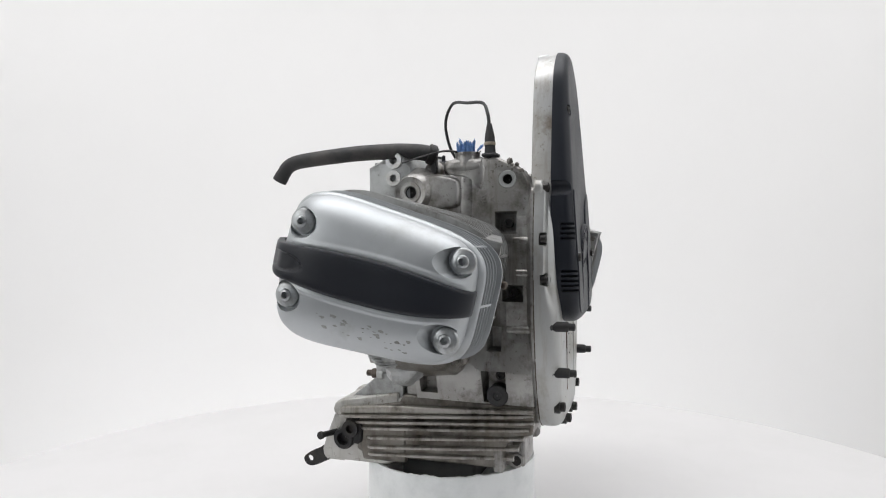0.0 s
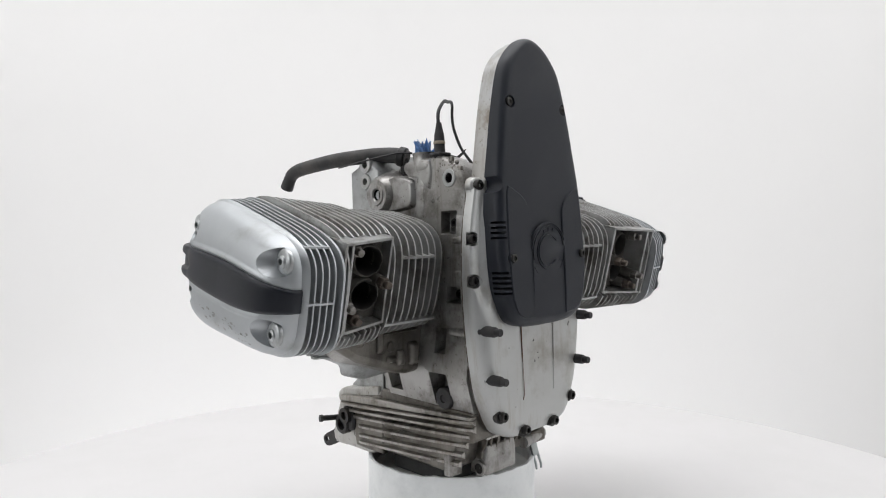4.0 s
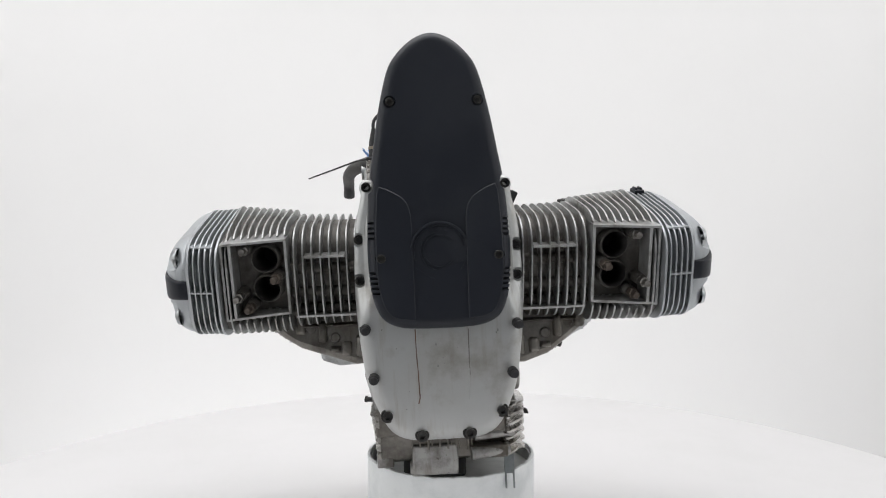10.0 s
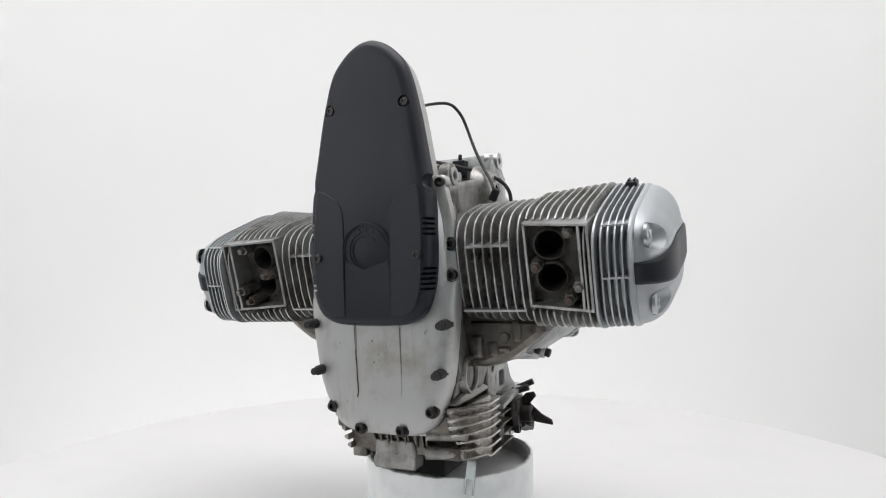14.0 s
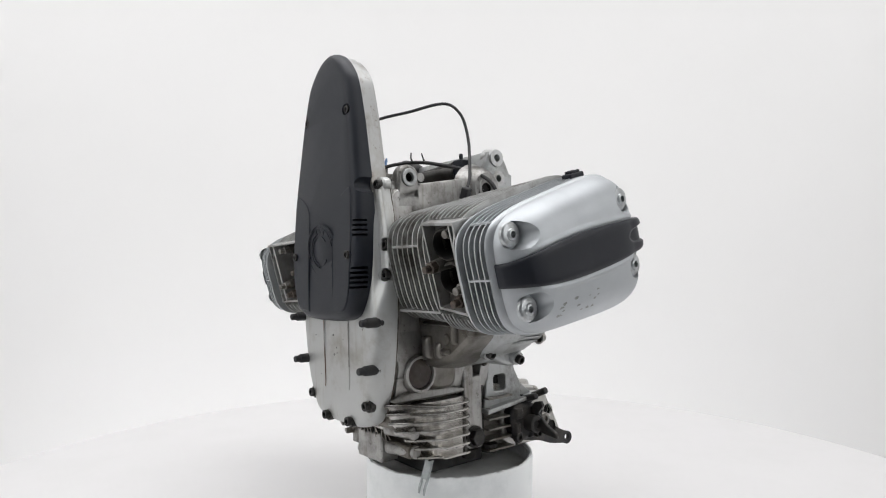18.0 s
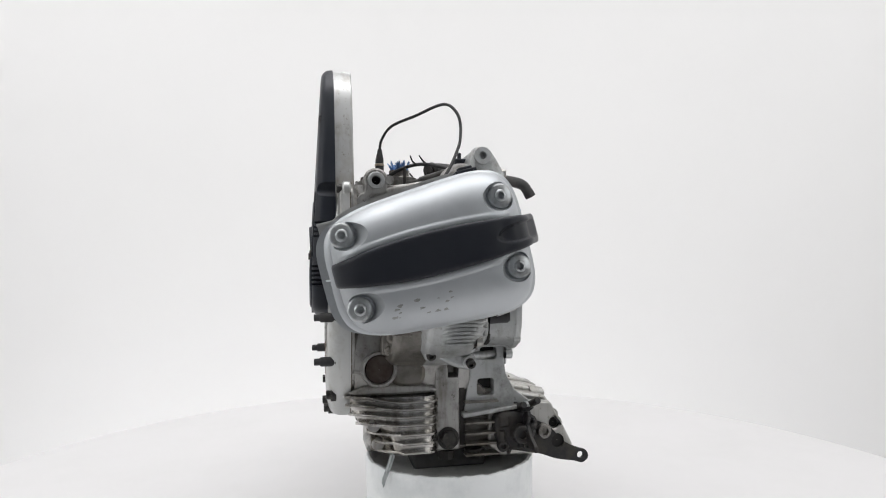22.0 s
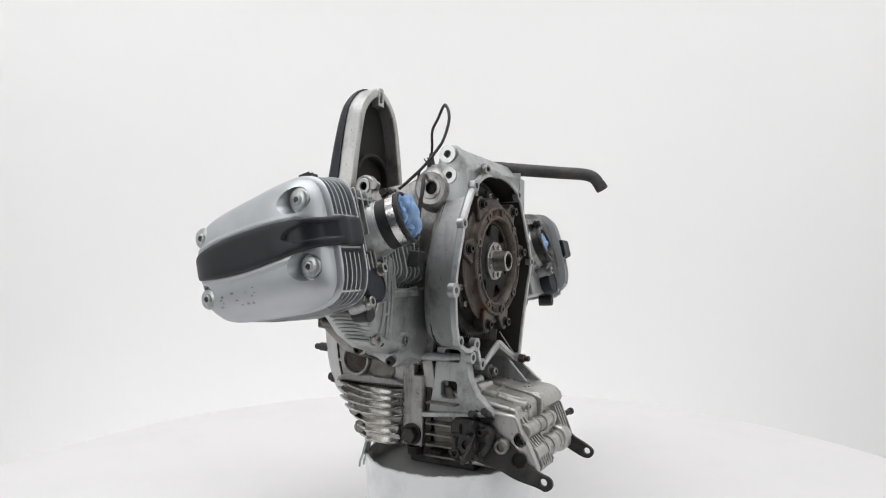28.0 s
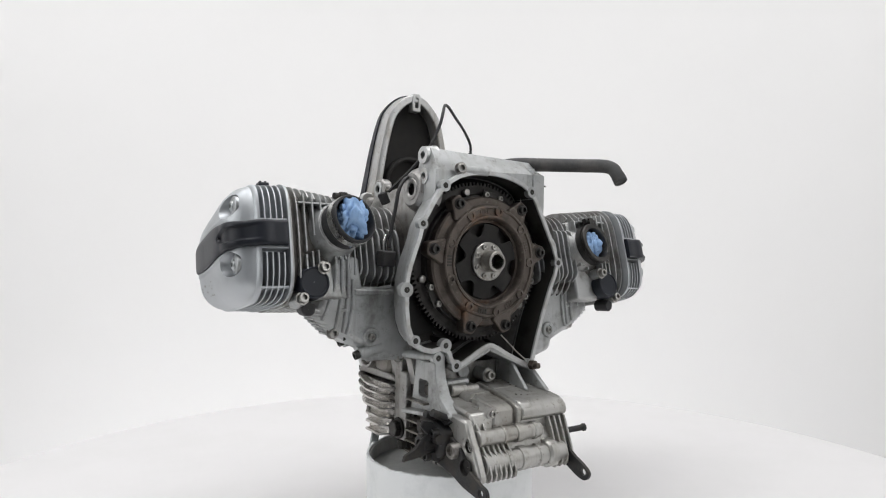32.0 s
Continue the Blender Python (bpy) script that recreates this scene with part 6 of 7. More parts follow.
def valve_cover(s):
    bm = bmesh.new()
    N, K = 200, 70
    edge = rim_loop(0.0, N)
    rows = []
    for k in range(K + 1):
        rho = 1 - (1 - k / K) ** 1.35 if k < K else 1.0
        rho = max(rho, 0.004)
        row = []
        for ue, ve in edge:
            u, v = DCU + rho * (ue - DCU), DCV + rho * (ve - DCV)
            v = DCV + (ve - DCV) * rho * (0.0725 + 0.085 * (u - DCU)) / (0.0725 + 0.085 * (ue - DCU))
            x = dome_x(u, v)
            # raised borders along the band
            for e in (1, -1):
                g = abs(v - (band(u, e) + e * 0.0035))
                x += 0.0014 * ease((0.0035 - g) / 0.0025) if rho < 0.96 else 0
            row.append(bm.verts.new(hp(s, x, u, v)))
        rows.append(row)
    for back, k, shrink in ((0.0009, 0.10, -0.0005), (0.0030, 0.32, -0.0009), (0.0058, 0.46, -0.0004), (0.0064, 0.46, 0.015), (0.041, 1.0, 0.020)):
        rows.append([bm.verts.new(hp(s, rim_x(u) - back, u, v)) for u, v in rim_loop(k, N, shrink)])
    for a, b in zip(rows, rows[1:]):
        for i in range(N):
            bm.faces.new((a[i], a[(i + 1) % N], b[(i + 1) % N], b[i]))
    bm.faces.new(rows[0])
    bm.faces.new(rows[-1])
    cut = bmesh.new()
    for bu, bv in BOLTS:
        k = math.copysign(1, bu)
        loops = []
        f = seat(bu, bv)
        for x, r, tail in ((f, 0.0146, 1.05), (f + 0.008, 0.0154, 1.20), (f + 0.035, 0.0200, 1.65)):
            lp = []
            for i in range(36):
                a = 2 * math.pi * i / 36
                du, dv = r * math.cos(a), r * math.sin(a)
                if du * k < 0:
                    du *= tail
                else:
                    du *= 0.97
                lp.append(hp(s, x, bu + du, bv + dv))
            loops.append(lp)
        loft(cut, loops)
    bm = carve(bm, cut)
    paint = COVER if s > 0 else SCUFFED
    ob = part("valve_cover", bm, paint, ENGINE, "silver valve cover with scuffed flaking paint", sharp=40, bevel=0.0010)
    # fins behind the face, the last one a thicker flange
    for k in range(1, 6):
        back = 0.0045 + 0.0074 * k
        t = 0.46 + 0.06 * k if k < 5 else 1.0
        fins("cover_fin", paint, ob, s, 0.3265 - back, rim_loop(t, 120), rim_loop(t, 120, 0.021), 0.0012 if k < 5 else 0.0018,
             (lambda u, v: u > 0.09 and -0.0215 < v < 0.0155) if k < 5 else None, 0.035)
    # cross ribs on the front and rear flanks, flush with the fins' edges
    for v0, e in ((-0.0030, -1), (0.0520, -1), (-0.0215, 1), (0.0155, 1), (-0.0700, 1)):
        bm = bmesh.new()
        u0, u1 = flank_u(0.46, v0, e), flank_u(0.72, v0, e)
        pts = [(rim_x(e * 0.1) - 0.005, u0), (0.2885, u1), (0.2885, u1 - e * 0.020), (rim_x(e * 0.1) - 0.005, u0 - e * 0.020)]
        loft(bm, [[hp(s, x, u, v) for x, u in pts] for v in (v0 - 0.0011, v0 + 0.0011)])
        part("fin_rib", bm, paint, ob)
    for bu, bv in BOLTS:
        put("cover_bolt", COVER_BOLT, frame_to(hp(s, seat(bu, bv) + 0.0002, bu, bv), hdir(s, 1, 0, 0)), ob, "domed silver cover bolt")
    # black band over the middle, wrapped round both ends
    bm = bmesh.new()
    us = [-0.0975 + 0.0015 * i for i in range(134)]
    prof = [-1.0, -0.985, -0.95, -0.88, -0.80] + [-0.72 + 0.06 * i for i in range(25)] + [0.80, 0.88, 0.95, 0.985, 1.0]
    lift = [-0.004 if abs(f) == 1.0 else 0.0038 * (1 - abs(f) ** 7) ** 0.5 + 0.0006 for f in prof]
    M = len(prof)

    def across(u):
        lo, hi = band(u, -1), band(u, 1)
        row = []
        for f, l in zip(prof, lift):
            v = (lo + hi) / 2 + (hi - lo) / 2 * f
            x = dome_x(u, v)
            e = 0.0006
            g = Vector((1.0, (dome_x(u - e, v) - dome_x(u + e, v)) / (2 * e), (dome_x(u, v - e) - dome_x(u, v + e)) / (2 * e)))
            g.y = max(-6, min(6, g.y))
            g.normalize()
            d2 = (min(0.0, u - 0.090) / 0.026) ** 2 + ((v + 0.003) / 0.0100) ** 2
            dent = -0.0036 * ease((1 - d2) / 0.45) if d2 < 1 else 0.0
            k = l + dent + (0.0050 * ease((u - 0.070) / 0.022) if l > 0 else 0.0)
            row.append((u + g.y * k, v + g.z * k, x + g.x * k))
        return row

    grid = [[(-0.0990 - l * 0.3, v, 0.3215) for (u, v, x), l in zip(across(-0.0975), lift)]]
    grid += [across(u) for u in us]
    for x, swell in ((0.331, 0.1135), (0.323, 0.1180), (0.314, 0.1175), (0.306, 0.1165), (0.298, 0.1185), (0.291, 0.1175)):
        grid.append([(swell + l, v * 1.02, x + 0.002) for (u, v, _), l in zip(across(0.102), lift)])
    vs = [[bm.verts.new(hp(s, x, u, v)) for u, v, x in row] for row in grid]
    for a, b in zip(vs, vs[1:]):
        for i in range(M - 1):
            bm.faces.new((a[i], a[i + 1], b[i + 1], b[i]))
    bm.faces.new(vs[-1])
    tr = part("centre_band", bm, TRIM, ob, "glossy black plastic centre band")
    # unreadable relief on the band: plain bars
    for k in range(6):
        bm = bmesh.new()
        u0 = 0.022 + 0.0085 * k
        v0 = 0.0045
        for du, dv, w, h in ((0, 0, 0.0055, 0.0011), (0, -0.0065, 0.0055, 0.0011)):
            x = dome_x(u0 + w / 2, v0 + dv) + 0.0034
            hbox(bm, s, x - 0.002, x + 0.0003, u0, u0 + w, v0 + dv, v0 + dv + h)
        part("relief_bar", bm, TRIM, tr)
    # scuffs where the paint has come off, low on the cover
    rnd = random.Random(5 + s)
    for k in range(34 if s < 0 else 15):
        u = rnd.uniform(-0.055, 0.045) if s < 0 else rnd.uniform(-0.058, 0.022)
        v = -0.050 + rnd.uniform(-0.010, 0.010) + u * 0.06
        r = rnd.uniform(0.0006, 0.0024)
        bm = bmesh.new()
        lp = []
        for i in range(9):
            a = 2 * math.pi * i / 9
            rr = r * rnd.uniform(0.5, 1.2)
            uu, vv = u + 1.7 * rr * math.cos(a), v + 0.8 * rr * math.sin(a)
            lp.append(bm.verts.new(hp(s, dome_x(uu, vv) + 0.00015, uu, vv)))
        c = bm.verts.new(hp(s, dome_x(u, v) + 0.0003, u, v))
        for i in range(9):
            bm.faces.new((c, lp[i], lp[(i + 1) % 9]))
        part("paint_chip", bm, FLAKED, ob)
    return ob


for side in (1, -1):
    barrel(side)
    head(side)
    valve_cover(side)

# ---- attached small parts ----
def brackets():
    # stand lever bracket on one side
    bm = bmesh.new()
    arm = smooth_loop([(0.060, -0.262), (0.090, -0.250), (0.128, -0.262), (0.150, -0.285), (0.172, -0.2965), (0.187, -0.302), (0.1895, -0.313), (0.180, -0.3195), (0.168, -0.316), (0.140, -0.311), (0.115, -0.302), (0.085, -0.296), (0.062, -0.288)], 3)
    prism(bm, arm, "x", 0.0890, 0.0945)
    cut = bmesh.new()
    for y, z, r in ((0.1776, -0.3079, 0.0048), (0.1432, -0.2853, 0.0100)):
        cyl(cut, (0.08, y, z), (0.10, y, z), r, n=22)
    ob = part("stand_arm", carve(bm, cut), BRACKET, ENGINE, "black painted steel stand arm", bevel=0.0012)
    # near-black backing gives the arm's hole its shade
    bm = bmesh.new()
    lathe(bm, [(0.0099, 0.004), (0.0098, 0.0006), (0.0004, 0.0006)], frame_to((0.0886, 0.1432, -0.2853), (1, 0, 0)), 24, caps=False)
    part("arm_bore", bm, DUST_AND_SHADE, ob)
    bm = bmesh.new()
    prism(bm, smooth_loop([(0.048, -0.240), (0.072, -0.236), (0.102, -0.244), (0.110, -0.256), (0.104, -0.276), (0.088, -0.290), (0.060, -0.290), (0.047, -0.268)], 3), "x", 0.080, 0.1065)
    body = part("lever_housing", bm, BRACKET, ob, "black oily lever housing", bevel=0.007)
    bm = bmesh.new()
    lathe(bm, [(0.0110, -0.014), (0.0105, 0.006), (0.0092, 0.008), (0.0058, 0.008), (0.0052, 0.004), (0.0004, 0.004)], frame_to((0.0940, 0.1206, -0.2691), (1, 0, 0)), 22, caps=False)
    part("pivot", bm, OLDSTEEL, ob, "worn steel pivot")
    for y, z, r, h, mt in ((0.080, -0.2666, 0.0130, 0.0170, BRACKET), (0.056, -0.284, 0.008, 0.004, BRACKET), (0.096, -0.250, 0.006, 0.008, BRACKET)):
        bm = bmesh.new()
        lathe(bm, [(r, -0.004), (r, h - 0.002), (r * 0.85, h), (r * 0.5, h), (r * 0.45, h - 0.004), (0.0004, h - 0.004)], frame_to((0.1065, y, z), (1, 0, 0)), 20, caps=False)
        part("pivot", bm, mt, body)
    # lumps, webs and cast ends of the housing
    for y0, y1, z0, z1, x in ((0.050, 0.066, -0.258, -0.242, 0.1100), (0.078, 0.094, -0.288, -0.276, 0.1120), (0.088, 0.106, -0.264, -0.252, 0.1115), (0.050, 0.060, -0.284, -0.262, 0.1095)):
        bm = bmesh.new()
        loft(bm, [[(xx, y, z) for y, z in ((y0 + g, z0 + g), (y1 - g, z0 + g * 1.4), (y1 - g * 1.5, z1 - g), (y0 + g, z1 - g * 0.6))] for xx, g in ((0.100, -0.002), (x - 0.002, 0.0005), (x, 0.0025))])
        part("cast_lump", bm, BRACKET, body, bevel=0.001)
    for y, z, d in ((0.088, -0.2820, 0.006),):
        put("bolt", BOLT, frame_to((0.1085 + d - 0.002, y, z), (1, 0, 0)), body)
    bm = bmesh.new()
    prism(bm, [(0.078, -0.226), (0.100, -0.232), (0.108, -0.236), (0.092, -0.247), (0.076, -0.240)], "x", 0.088, 0.094)
    cyl(bm, (0.092, 0.100, -0.232), (0.120, 0.104, -0.220), 0.005)
    cyl(bm, (0.092, 0.082, -0.234), (0.118, 0.084, -0.226), 0.005)
    part("lever", bm, BRACKET, ob, bevel=0.0012)
    bm = bmesh.new()
    loft(bm, [[(x, y + d, z) for x, z in ((0.096, -0.252), (0.112, -0.236), (0.1245, -0.2335), (0.128, -0.240), (0.118, -0.252), (0.136, -0.268), (0.152, -0.276), (0.154, -0.284), (0.128, -0.281), (0.096, -0.272))] for y, d in ((0.086, 0.0), (0.0905, 0.001))])
    part("foot_lever", bm, BRACKET, ob, "black bent foot lever", bevel=0.0012)
    # the other side
    bm = bmesh.new()
    arm = smooth_loop([(0.085, -0.245), (0.118, -0.240), (0.138, -0.256), (0.160, -0.284), (0.184, -0.297), (0.195, -0.306), (0.191, -0.316), (0.178, -0.317), (0.150, -0.304), (0.122, -0.290), (0.090, -0.285)], 3)
    prism(bm, arm, "x", -0.083, -0.0775)
    cut = bmesh.new()
    cyl(cut, (-0.09, 0.185, -0.307), (-0.07, 0.185, -0.307), 0.0048, n=20)
    ob2 = part("stand_arm", carve(bm, cut), BRACKET, ENGINE, "black painted steel stand arm", bevel=0.0012)
    bm = bmesh.new()
    lathe(bm, [(0.0155, -0.010), (0.0155, 0.006), (0.0140, 0.008), (0.0090, 0.008), (0.0082, 0.0), (0.0004, 0.0)], frame_to((-0.090, 0.123, -0.268), (-1, 0, 0)), 28, caps=False)
    lathe(bm, [(0.012, -0.010), (0.012, 0.012), (0.006, 0.012), (0.006, 0.006)], frame_to((-0.090, 0.110, -0.252), (-1, 0, 0)), 22)
    part("pivot", bm, BRACKET, ob2)
    bm = bmesh.new()
    cyl(bm, (-0.085, 0.138, -0.262), (-0.116, 0.146, -0.259), 0.0042)
    lathe(bm, [(0.0055, 0), (0.0055, 0.004)], frame_to((-0.116, 0.146, -0.259), (-1, 0.26, 0.1)), 14)
    part("pin", bm, BRACKET, ob2)
    bm = bmesh.new()
    prism(bm, smooth_loop([(0.098, -0.240), (0.114, -0.236), (0.122, -0.248), (0.116, -0.272), (0.096, -0.272)], 3), "x", -0.095, -0.0835)
    part("bracket_boss", bm, BRACKET, ob2, bevel=0.003)


def hose_and_cables():
    bm = bmesh.new()
    line = smooth_line([(-0.066, -0.014, 0.128), (-0.075, 0.002, 0.1330), (-0.089, 0.026, 0.1345), (-0.103, 0.046, 0.1335), (-0.120, 0.080, 0.1310), (-0.131, 0.125, 0.1265), (-0.1345, 0.160, 0.1225), (-0.1355, 0.176, 0.117), (-0.1362, 0.184, 0.108), (-0.1370, 0.1905, 0.0975)], 6)
    tube(bm, line, 0.0114, 18, 0.0090)
    ob = part("breather_hose", bm, HOSE, ENGINE, "bent dusty black rubber breather hose")
    bm = bmesh.new()
    d = (line[-1] - line[-2]).normalized()
    lathe(bm, [(0.0096, -0.010), (0.0098, 0.0), (0.0092, 0.0012), (0.0070, 0.0012), (0.0067, -0.008), (0.0004, -0.008)], frame_to(line[-1], d), 22, caps=False)
    part("hose_lip", bm, HOSE, ob)
    bm = bmesh.new()
    lathe(bm, [(0.0122, -0.006), (0.0140, -0.005), (0.0140, 0.004), (0.0122, 0.005)], frame_to(line[3], (line[4] - line[2]).normalized()), 24)
    box(bm, -0.074, -0.066, -0.016, -0.008, 0.104, 0.128)
    part("hose_clip", bm, BRACKET, ob, bevel=0.0008)
    # sensor plug and its loop of cable
    bm = bmesh.new()
    lathe(bm, [(0.0085, -0.022), (0.0085, 0.0), (0.0075, 0.004), (0.0070, 0.016), (0.0068, 0.026), (0.0040, 0.040), (0.0032, 0.044)], frame_to((-0.079, -0.0935, 0.122), (0.02, 0.02, 1)), 18)
    sens = part("sensor_plug", bm, RUBBER, ENGINE, "black rubber sensor plug with a cable")
    bm = bmesh.new()
    lathe(bm, [(0.0074, 0), (0.0078, 0.001), (0.0077, 0.003), (0.0072, 0.0042)], frame_to((-0.0788, -0.0932, 0.1375), (0, 0, 1)), 18)
    part("collar", bm, TAN, sens, "beige ring")
    bm = bmesh.new()
    box(bm, -0.090, -0.068, -0.1045, -0.084, 0.1215, 0.1265)
    part("plug_foot", bm, RUBBER, sens, bevel=0.002)
    bm = bmesh.new()
    tube(bm, smooth_line([(-0.0785, -0.0925, 0.160), (-0.076, -0.090, 0.180), (-0.0515, -0.076, 0.199), (-0.010, -0.042, 0.2085), (0.022, -0.016, 0.2165), (0.039, -0.002, 0.2145), (0.0495, 0.009, 0.200), (0.0565, 0.0125, 0.1815), (0.0662, 0.0094, 0.1561), (0.0738, 0.0036, 0.1407), (0.0892, -0.010, 0.1147), (0.1052, -0.0257, 0.0925), (0.113, -0.037, 0.080)], 6), 0.0023, 8)
    part("cable", bm, RUBBER, sens)
    # cable that lies over the deck to a plug by the barrel
    bm = bmesh.new()
    tube(bm, smooth_line([(-0.070, -0.080, 0.120), (-0.030, -0.060, 0.128), (0.010, -0.040, 0.128), (0.045, -0.020, 0.120), (0.078, -0.008, 0.110), (0.108, 0.002, 0.096), (0.122, 0.008, 0.078), (0.126, 0.006, 0.050), (0.132, 0.006, 0.020), (0.137, 0.010, -0.004)], 6), 0.0028, 8)
    cb = part("wiring", bm, RUBBER, ENGINE, "black wiring lying over the crankcase")
    bm = bmesh.new()
    v = box(bm, -0.0055, 0.0055, -0.006, 0.006, -0.009, 0.009)
    mm = Matrix.Translation((0.117, -0.044, 0.070)) @ pose(0, 0, 0, 10, 25, 15)
    for q in v:
        q.co = mm @ q.co
    part("connector", bm, RUBBER, cb, "small black connector", bevel=0.002)
    bm = bmesh.new()
    v = box(bm, -0.012, 0.012, -0.008, 0.008, -0.011, 0.011)
    mm = Matrix.Translation((0.142, 0.011, -0.020)) @ pose(0, 0, 0, -8, 0, 10)
    for q in v:
        q.co = mm @ q.co
    part("connector", bm, RUBBER, cb, "small black connector", bevel=0.002)
    for k, x in enumerate((0.138, 0.142, 0.146)):
        bm = bmesh.new()
        tube(bm, smooth_line([(x - 0.006, 0.006, 0.014), (x, 0.009, 0.002), (x, 0.011, -0.011)], 4), 0.0011, 6)
        part("wire", bm, (COPPER, RUBBER, BRIGHT)[k], cb)
    # black junction box with a stud
    bm = bmesh.new()
    box(bm, 0.034, 0.054, 0.004, 0.022, 0.104, 0.131)
    cyl(bm, (0.044, 0.013, 0.131), (0.044, 0.013, 0.141), 0.003)
    part("junction_box", bm, BLACK, ENGINE, "small black plastic junction box", bevel=0.002)
    bm = bmesh.new()
    cyl(bm, (-0.030, -0.030, 0.104), (0.032, 0.010, 0.112), 0.011)
    cyl(bm, (-0.050, -0.050, 0.102), (-0.028, -0.030, 0.104), 0.008)
    cyl(bm, (-0.040, -0.004, 0.112), (0.030, 0.010, 0.121), 0.0085)
    cyl(bm, (0.01, -0.065, 0.088), (0.01, -0.065, 0.122), 0.0025)
    part("pipe_fitting", bm, OIL_AND_SHADE, ENGINE, "dirty pipe fitting on top")
    # loose cable ties
    for pts in ([(-0.088, -0.050, 0.130), (-0.105, -0.038, 0.130), (-0.140, -0.022, 0.121), (-0.1804, -0.0096, 0.1093)], [(0.000, -0.045, 0.128), (0.004, -0.052, 0.134), (0.010, -0.056, 0.141)], [(0.010, -0.030, 0.128), (0.016, -0.038, 0.133), (0.020, -0.044, 0.140)]):
        bm = bmesh.new()
        tube(bm, smooth_line(pts, 5), 0.0016, 6, 0.0010)
        part("cable_tie", bm, RUBBER, ENGINE)


def rag(name, centre, size, seed, label):
    """Stuffed paper cloth: swollen folds with tight creases between them."""
    bm = bmesh.new()
    bmesh.ops.create_icosphere(bm, subdivisions=5, radius=1.0)
    off = Vector((seed * 3.1, seed * 1.7, seed * 5.3))
    for v in bm.verts:
        p = v.co.copy()
        q = noise.noise(p * 0.8 + off) * 1.1
        w = noise.noise(p * 1.9 - off)
        a = noise.noise(Vector((p.x * 2.7 + q * 1.5, p.y * 2.2 - q, p.z * 0.9 + q)) + off)
        b = noise.noise(Vector((p.x * 1.6 - w, p.y * 2.0 + q, p.z * 2.9 + p.x * 1.4 + w)) - off)
        c = noise.noise(Vector((p.x * 6.0 - q, p.y * 5.0 + a * 2, p.z * 3.2 + w * 2)) + off * 2)
        r = 0.72 + 0.52 * abs(a) ** 0.7 + 0.22 * abs(b) ** 0.7 + 0.07 * abs(c) + 0.06 * q
        v.co = Vector((p.x * r * size[0], p.y * r * size[1], p.z * r * size[2])) + Vector(centre)
    ob = new(name, mesh_of(name, bm, RAG, 50))
    return tagged(ob, label, "rag", group="blue rags in the openings")


def tuft(name, centre, seed, label):
    """Torn paper with pointed, creased tips sticking out of a round opening."""
    rnd = random.Random(seed)
    bm = bmesh.new()
    for k in range(10):
        a = 2 * math.pi * k / 10 + rnd.uniform(-0.3, 0.3)
        r0 = 0.003 + 0.009 * (k % 3) / 2
        h, w, lean = rnd.uniform(0.016, 0.026), rnd.uniform(0.014, 0.022), rnd.uniform(0.002, 0.009)
        out, side = Vector((math.cos(a), math.sin(a), 0)), Vector((-math.sin(a), math.cos(a), 0))
        nu, nv = 7, 6
        tip = rnd.uniform(-0.3, 0.3)
        rows = []
        for j in range(nv):
            t = j / (nv - 1)
            row = []
            for i in range(nu):
                u = 2 * i / (nu - 1) - 1
                fold = (0.0013 if i % 2 else -0.0013) * (1 - 0.3 * t) + rnd.uniform(-0.0008, 0.0008)
                width = w * 0.5 * (1 - 0.80 * t ** 1.6)
                zz = h * t * (1 - 0.28 * abs(u - tip)) + rnd.uniform(-0.0008, 0.0008)
                row.append(bm.verts.new(Vector(centre) + out * (r0 + lean * t * t + fold) + side * (u * width + tip * 0.005 * t) + Vector((0, 0, zz - 0.010))))
            rows.append(row)
        for p, q in zip(rows, rows[1:]):
            for i in range(nu - 1):
                bm.faces.new((p[i], p[i + 1], q[i + 1], q[i]))
    bmesh.ops.solidify(bm, geom=bm.faces[:], thickness=0.0005)
    ob = new(name, mesh_of(name, bm, RAG, 20))
    return tagged(ob, label, "rag", group="blue rags in the openings")


brackets()
hose_and_cables()
c1 = hp(1, 0.2067, 0.1250, 0.0140)
c2 = hp(-1, 0.2245, 0.098, 0.004)
RAGS = [rag("blue_rag", c1, (0.0215, 0.021, 0.0300), 1, "crumpled blue paper rag stuffed into an intake sleeve"),
        rag("blue_rag", c2, (0.023, 0.014, 0.022), 2, "crumpled blue paper rag deep inside an intake"),
        tuft("blue_rag", (-0.0745, -0.0610, 0.1360), 3, "small torn blue paper rag in the oil filler")]


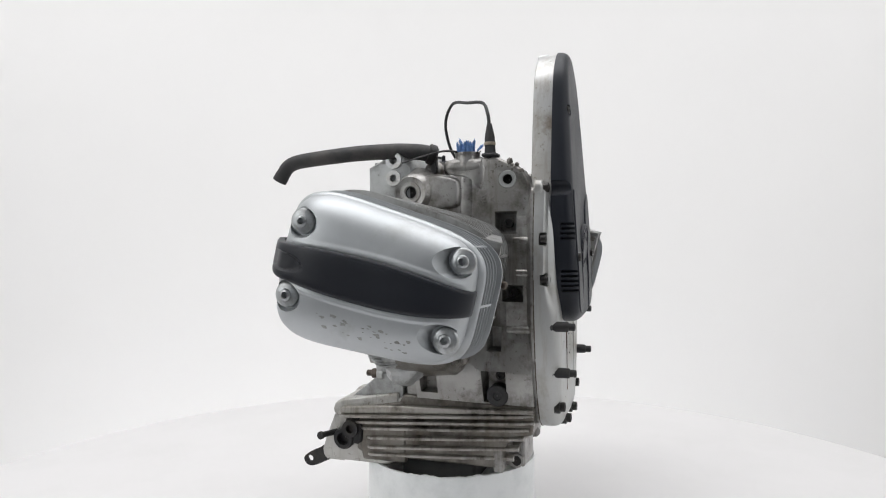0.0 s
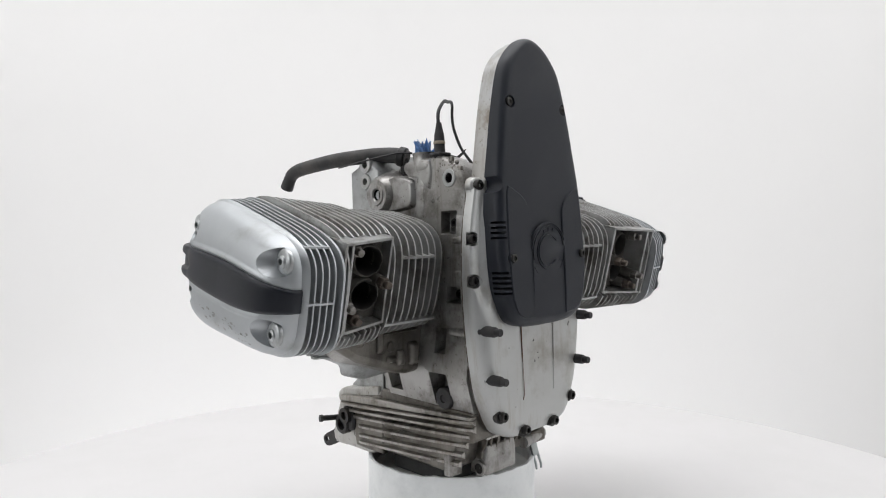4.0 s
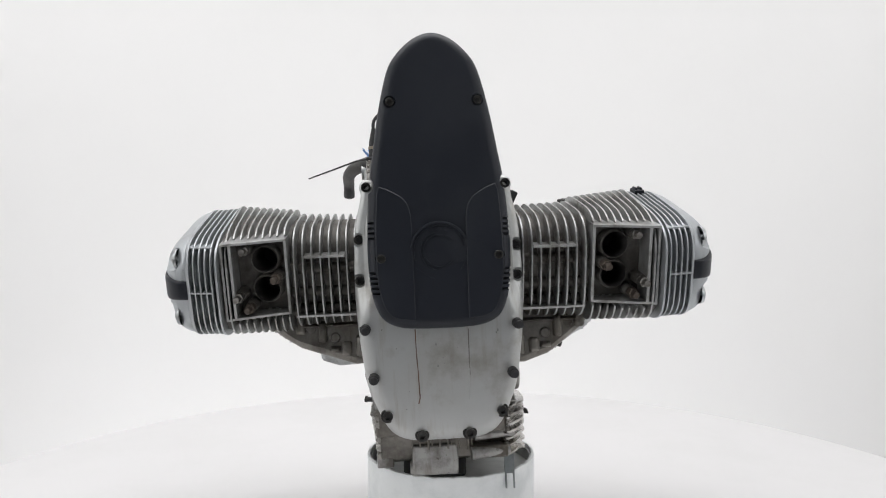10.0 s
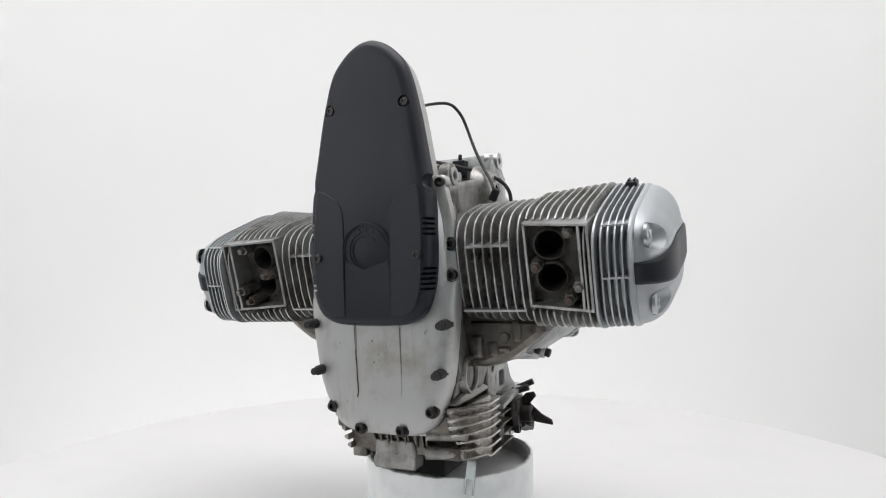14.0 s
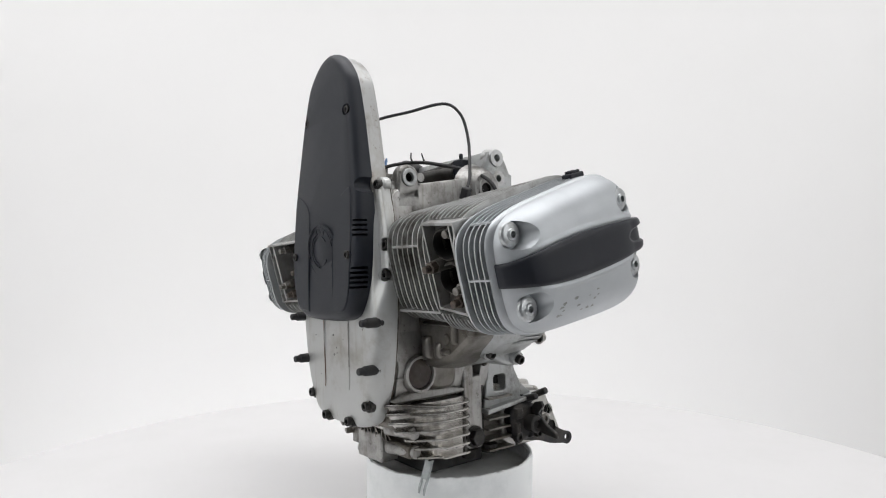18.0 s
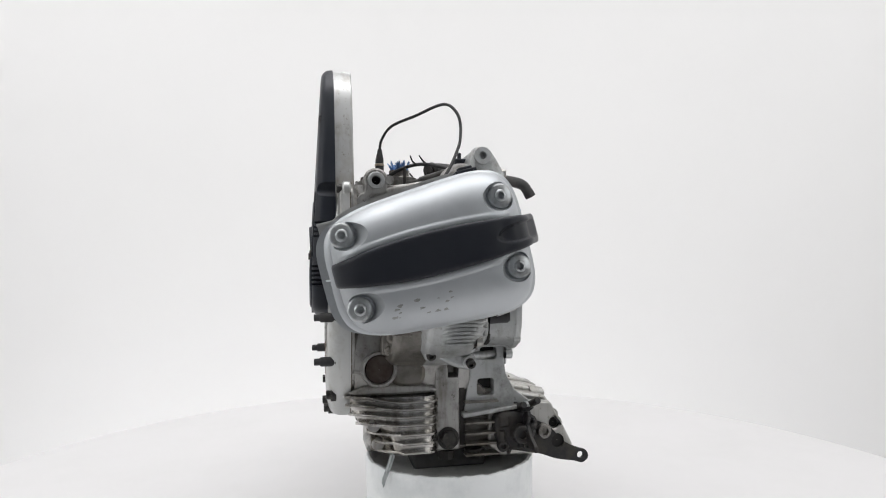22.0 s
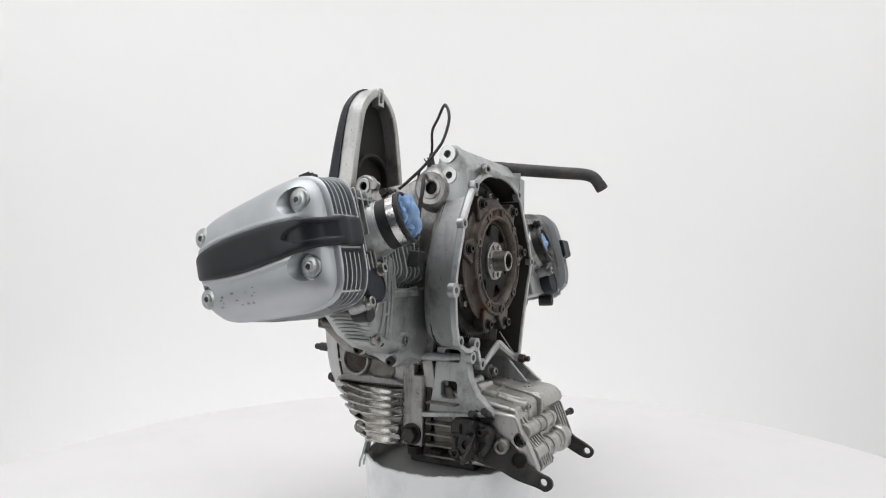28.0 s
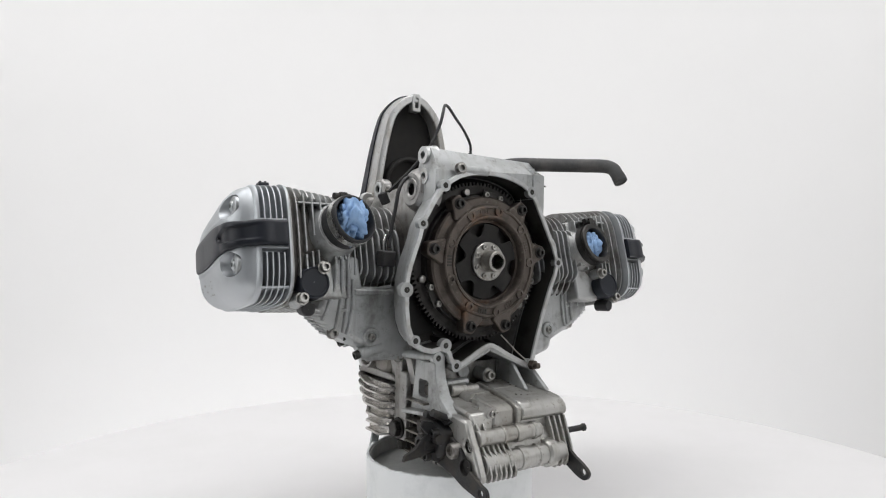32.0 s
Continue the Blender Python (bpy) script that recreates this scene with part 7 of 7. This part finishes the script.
def pot():
    ob = hold("support_ring", "white plastic ring carrying the engine, torn edge", "stand")
    bm = bmesh.new()
    z0, z1 = -HEIGHT + 0.0005, -0.3085
    n = 160
    rnd = random.Random(3)
    loops = []
    jag = [0.0016 * noise.noise(Vector((math.cos(2 * math.pi * i / n) * 9, math.sin(2 * math.pi * i / n) * 9, 0.3))) + rnd.uniform(-0.0007, 0.0007) for i in range(n)]
    for r, z, j in ((0.1245, z0, 0), (0.1255, z1 - 0.004, 0), (0.1250, z1 - 0.0005, 1), (0.1215, z1, 1), (0.1205, z1 - 0.003, 0.6), (0.1200, z0 + 0.02, 0)):
        loops.append([(r * math.cos(2 * math.pi * i / n) + 0.0265, r * math.sin(2 * math.pi * i / n) - 0.002, z + j * jag[i]) for i in range(n)])
    loft(bm, loops, caps=False)
    part("outer_wall", bm, POT, ob)
    # inner wall and floor of the ring, shade painted as grey
    bm = bmesh.new()
    lathe(bm, [(0.1200, z1 - 0.0045), (0.1185, z1 - 0.004), (0.1180, -0.3305), (0.0004, -0.3305)], Matrix.Translation((0.0265, -0.002, 0)), 96, caps=False)
    part("lining", bm, POTIN, ob, "inner wall of the ring, its shade put into the grey")
    # added block, dark grey in place of the shade under the engine
    bm = bmesh.new()
    box(bm, -0.045, 0.045, -0.06, 0.05, -0.3300, -0.2912)
    part("added_dark_block", bm, BLOCK, ob, "added dark grey block for the shade under the engine", bevel=0.004)
    # bent sheet clip hooked over the edge
    clip = hold("metal_clip", "bent zinc-plated sheet clip hooked on the ring", "clip")
    for dx in (-0.0065, 0.0045):
        bm = bmesh.new()
        pts = [(-0.100, -0.286), (-0.104, -0.300), (-0.1085, -0.312), (-0.1125, -0.322), (-0.1130, -0.3290), (-0.1115, -0.3295), (-0.1095, -0.322), (-0.1050, -0.312), (-0.1005, -0.300), (-0.096, -0.286)]
        prism(bm, pts, "x", 0.100 + dx, 0.1022 + dx)
        part("side_strip", bm, ZINC, clip)
    bm = bmesh.new()
    prism(bm, [(-0.100, -0.287), (-0.1075, -0.310), (-0.1060, -0.311), (-0.0985, -0.288)], "x", 0.0935, 0.1067)
    part("web", bm, ZINC, clip)
    return ob, clip


POT_OB, CLIP = pot()


# ---- movement ----
def motions():
    lean = pose(0, 0, 0, 0, 0, 5.4) @ pose(0, 0, 0, 0, -2.0, 0) @ Matrix.Translation((-0.026, 0, 0))
    level = pose(0, 0, 0, 0, 0, 5.4) @ Matrix.Translation((-0.026, 0, 0))
    times = [2.0 * i for i in range(17)]
    for thing in (ENGINE, *RAGS):
        walk(thing, [(t, Matrix.Translation((0, 0, HEIGHT)) @ pose(0, 0, 0, 0, 0, -RATE * (t - ZERO)) @ lean) for t in times])
    for thing in (POT_OB, CLIP):
        walk(thing, [(t, Matrix.Translation((0, 0, HEIGHT)) @ pose(0, 0, 0, 0, 0, -RATE * (t - ZERO)) @ level) for t in times])
    walk(TURNTABLE, [(t, pose(0, 0, 0, 0, 0, -RATE * (t - ZERO))) for t in times])


motions()
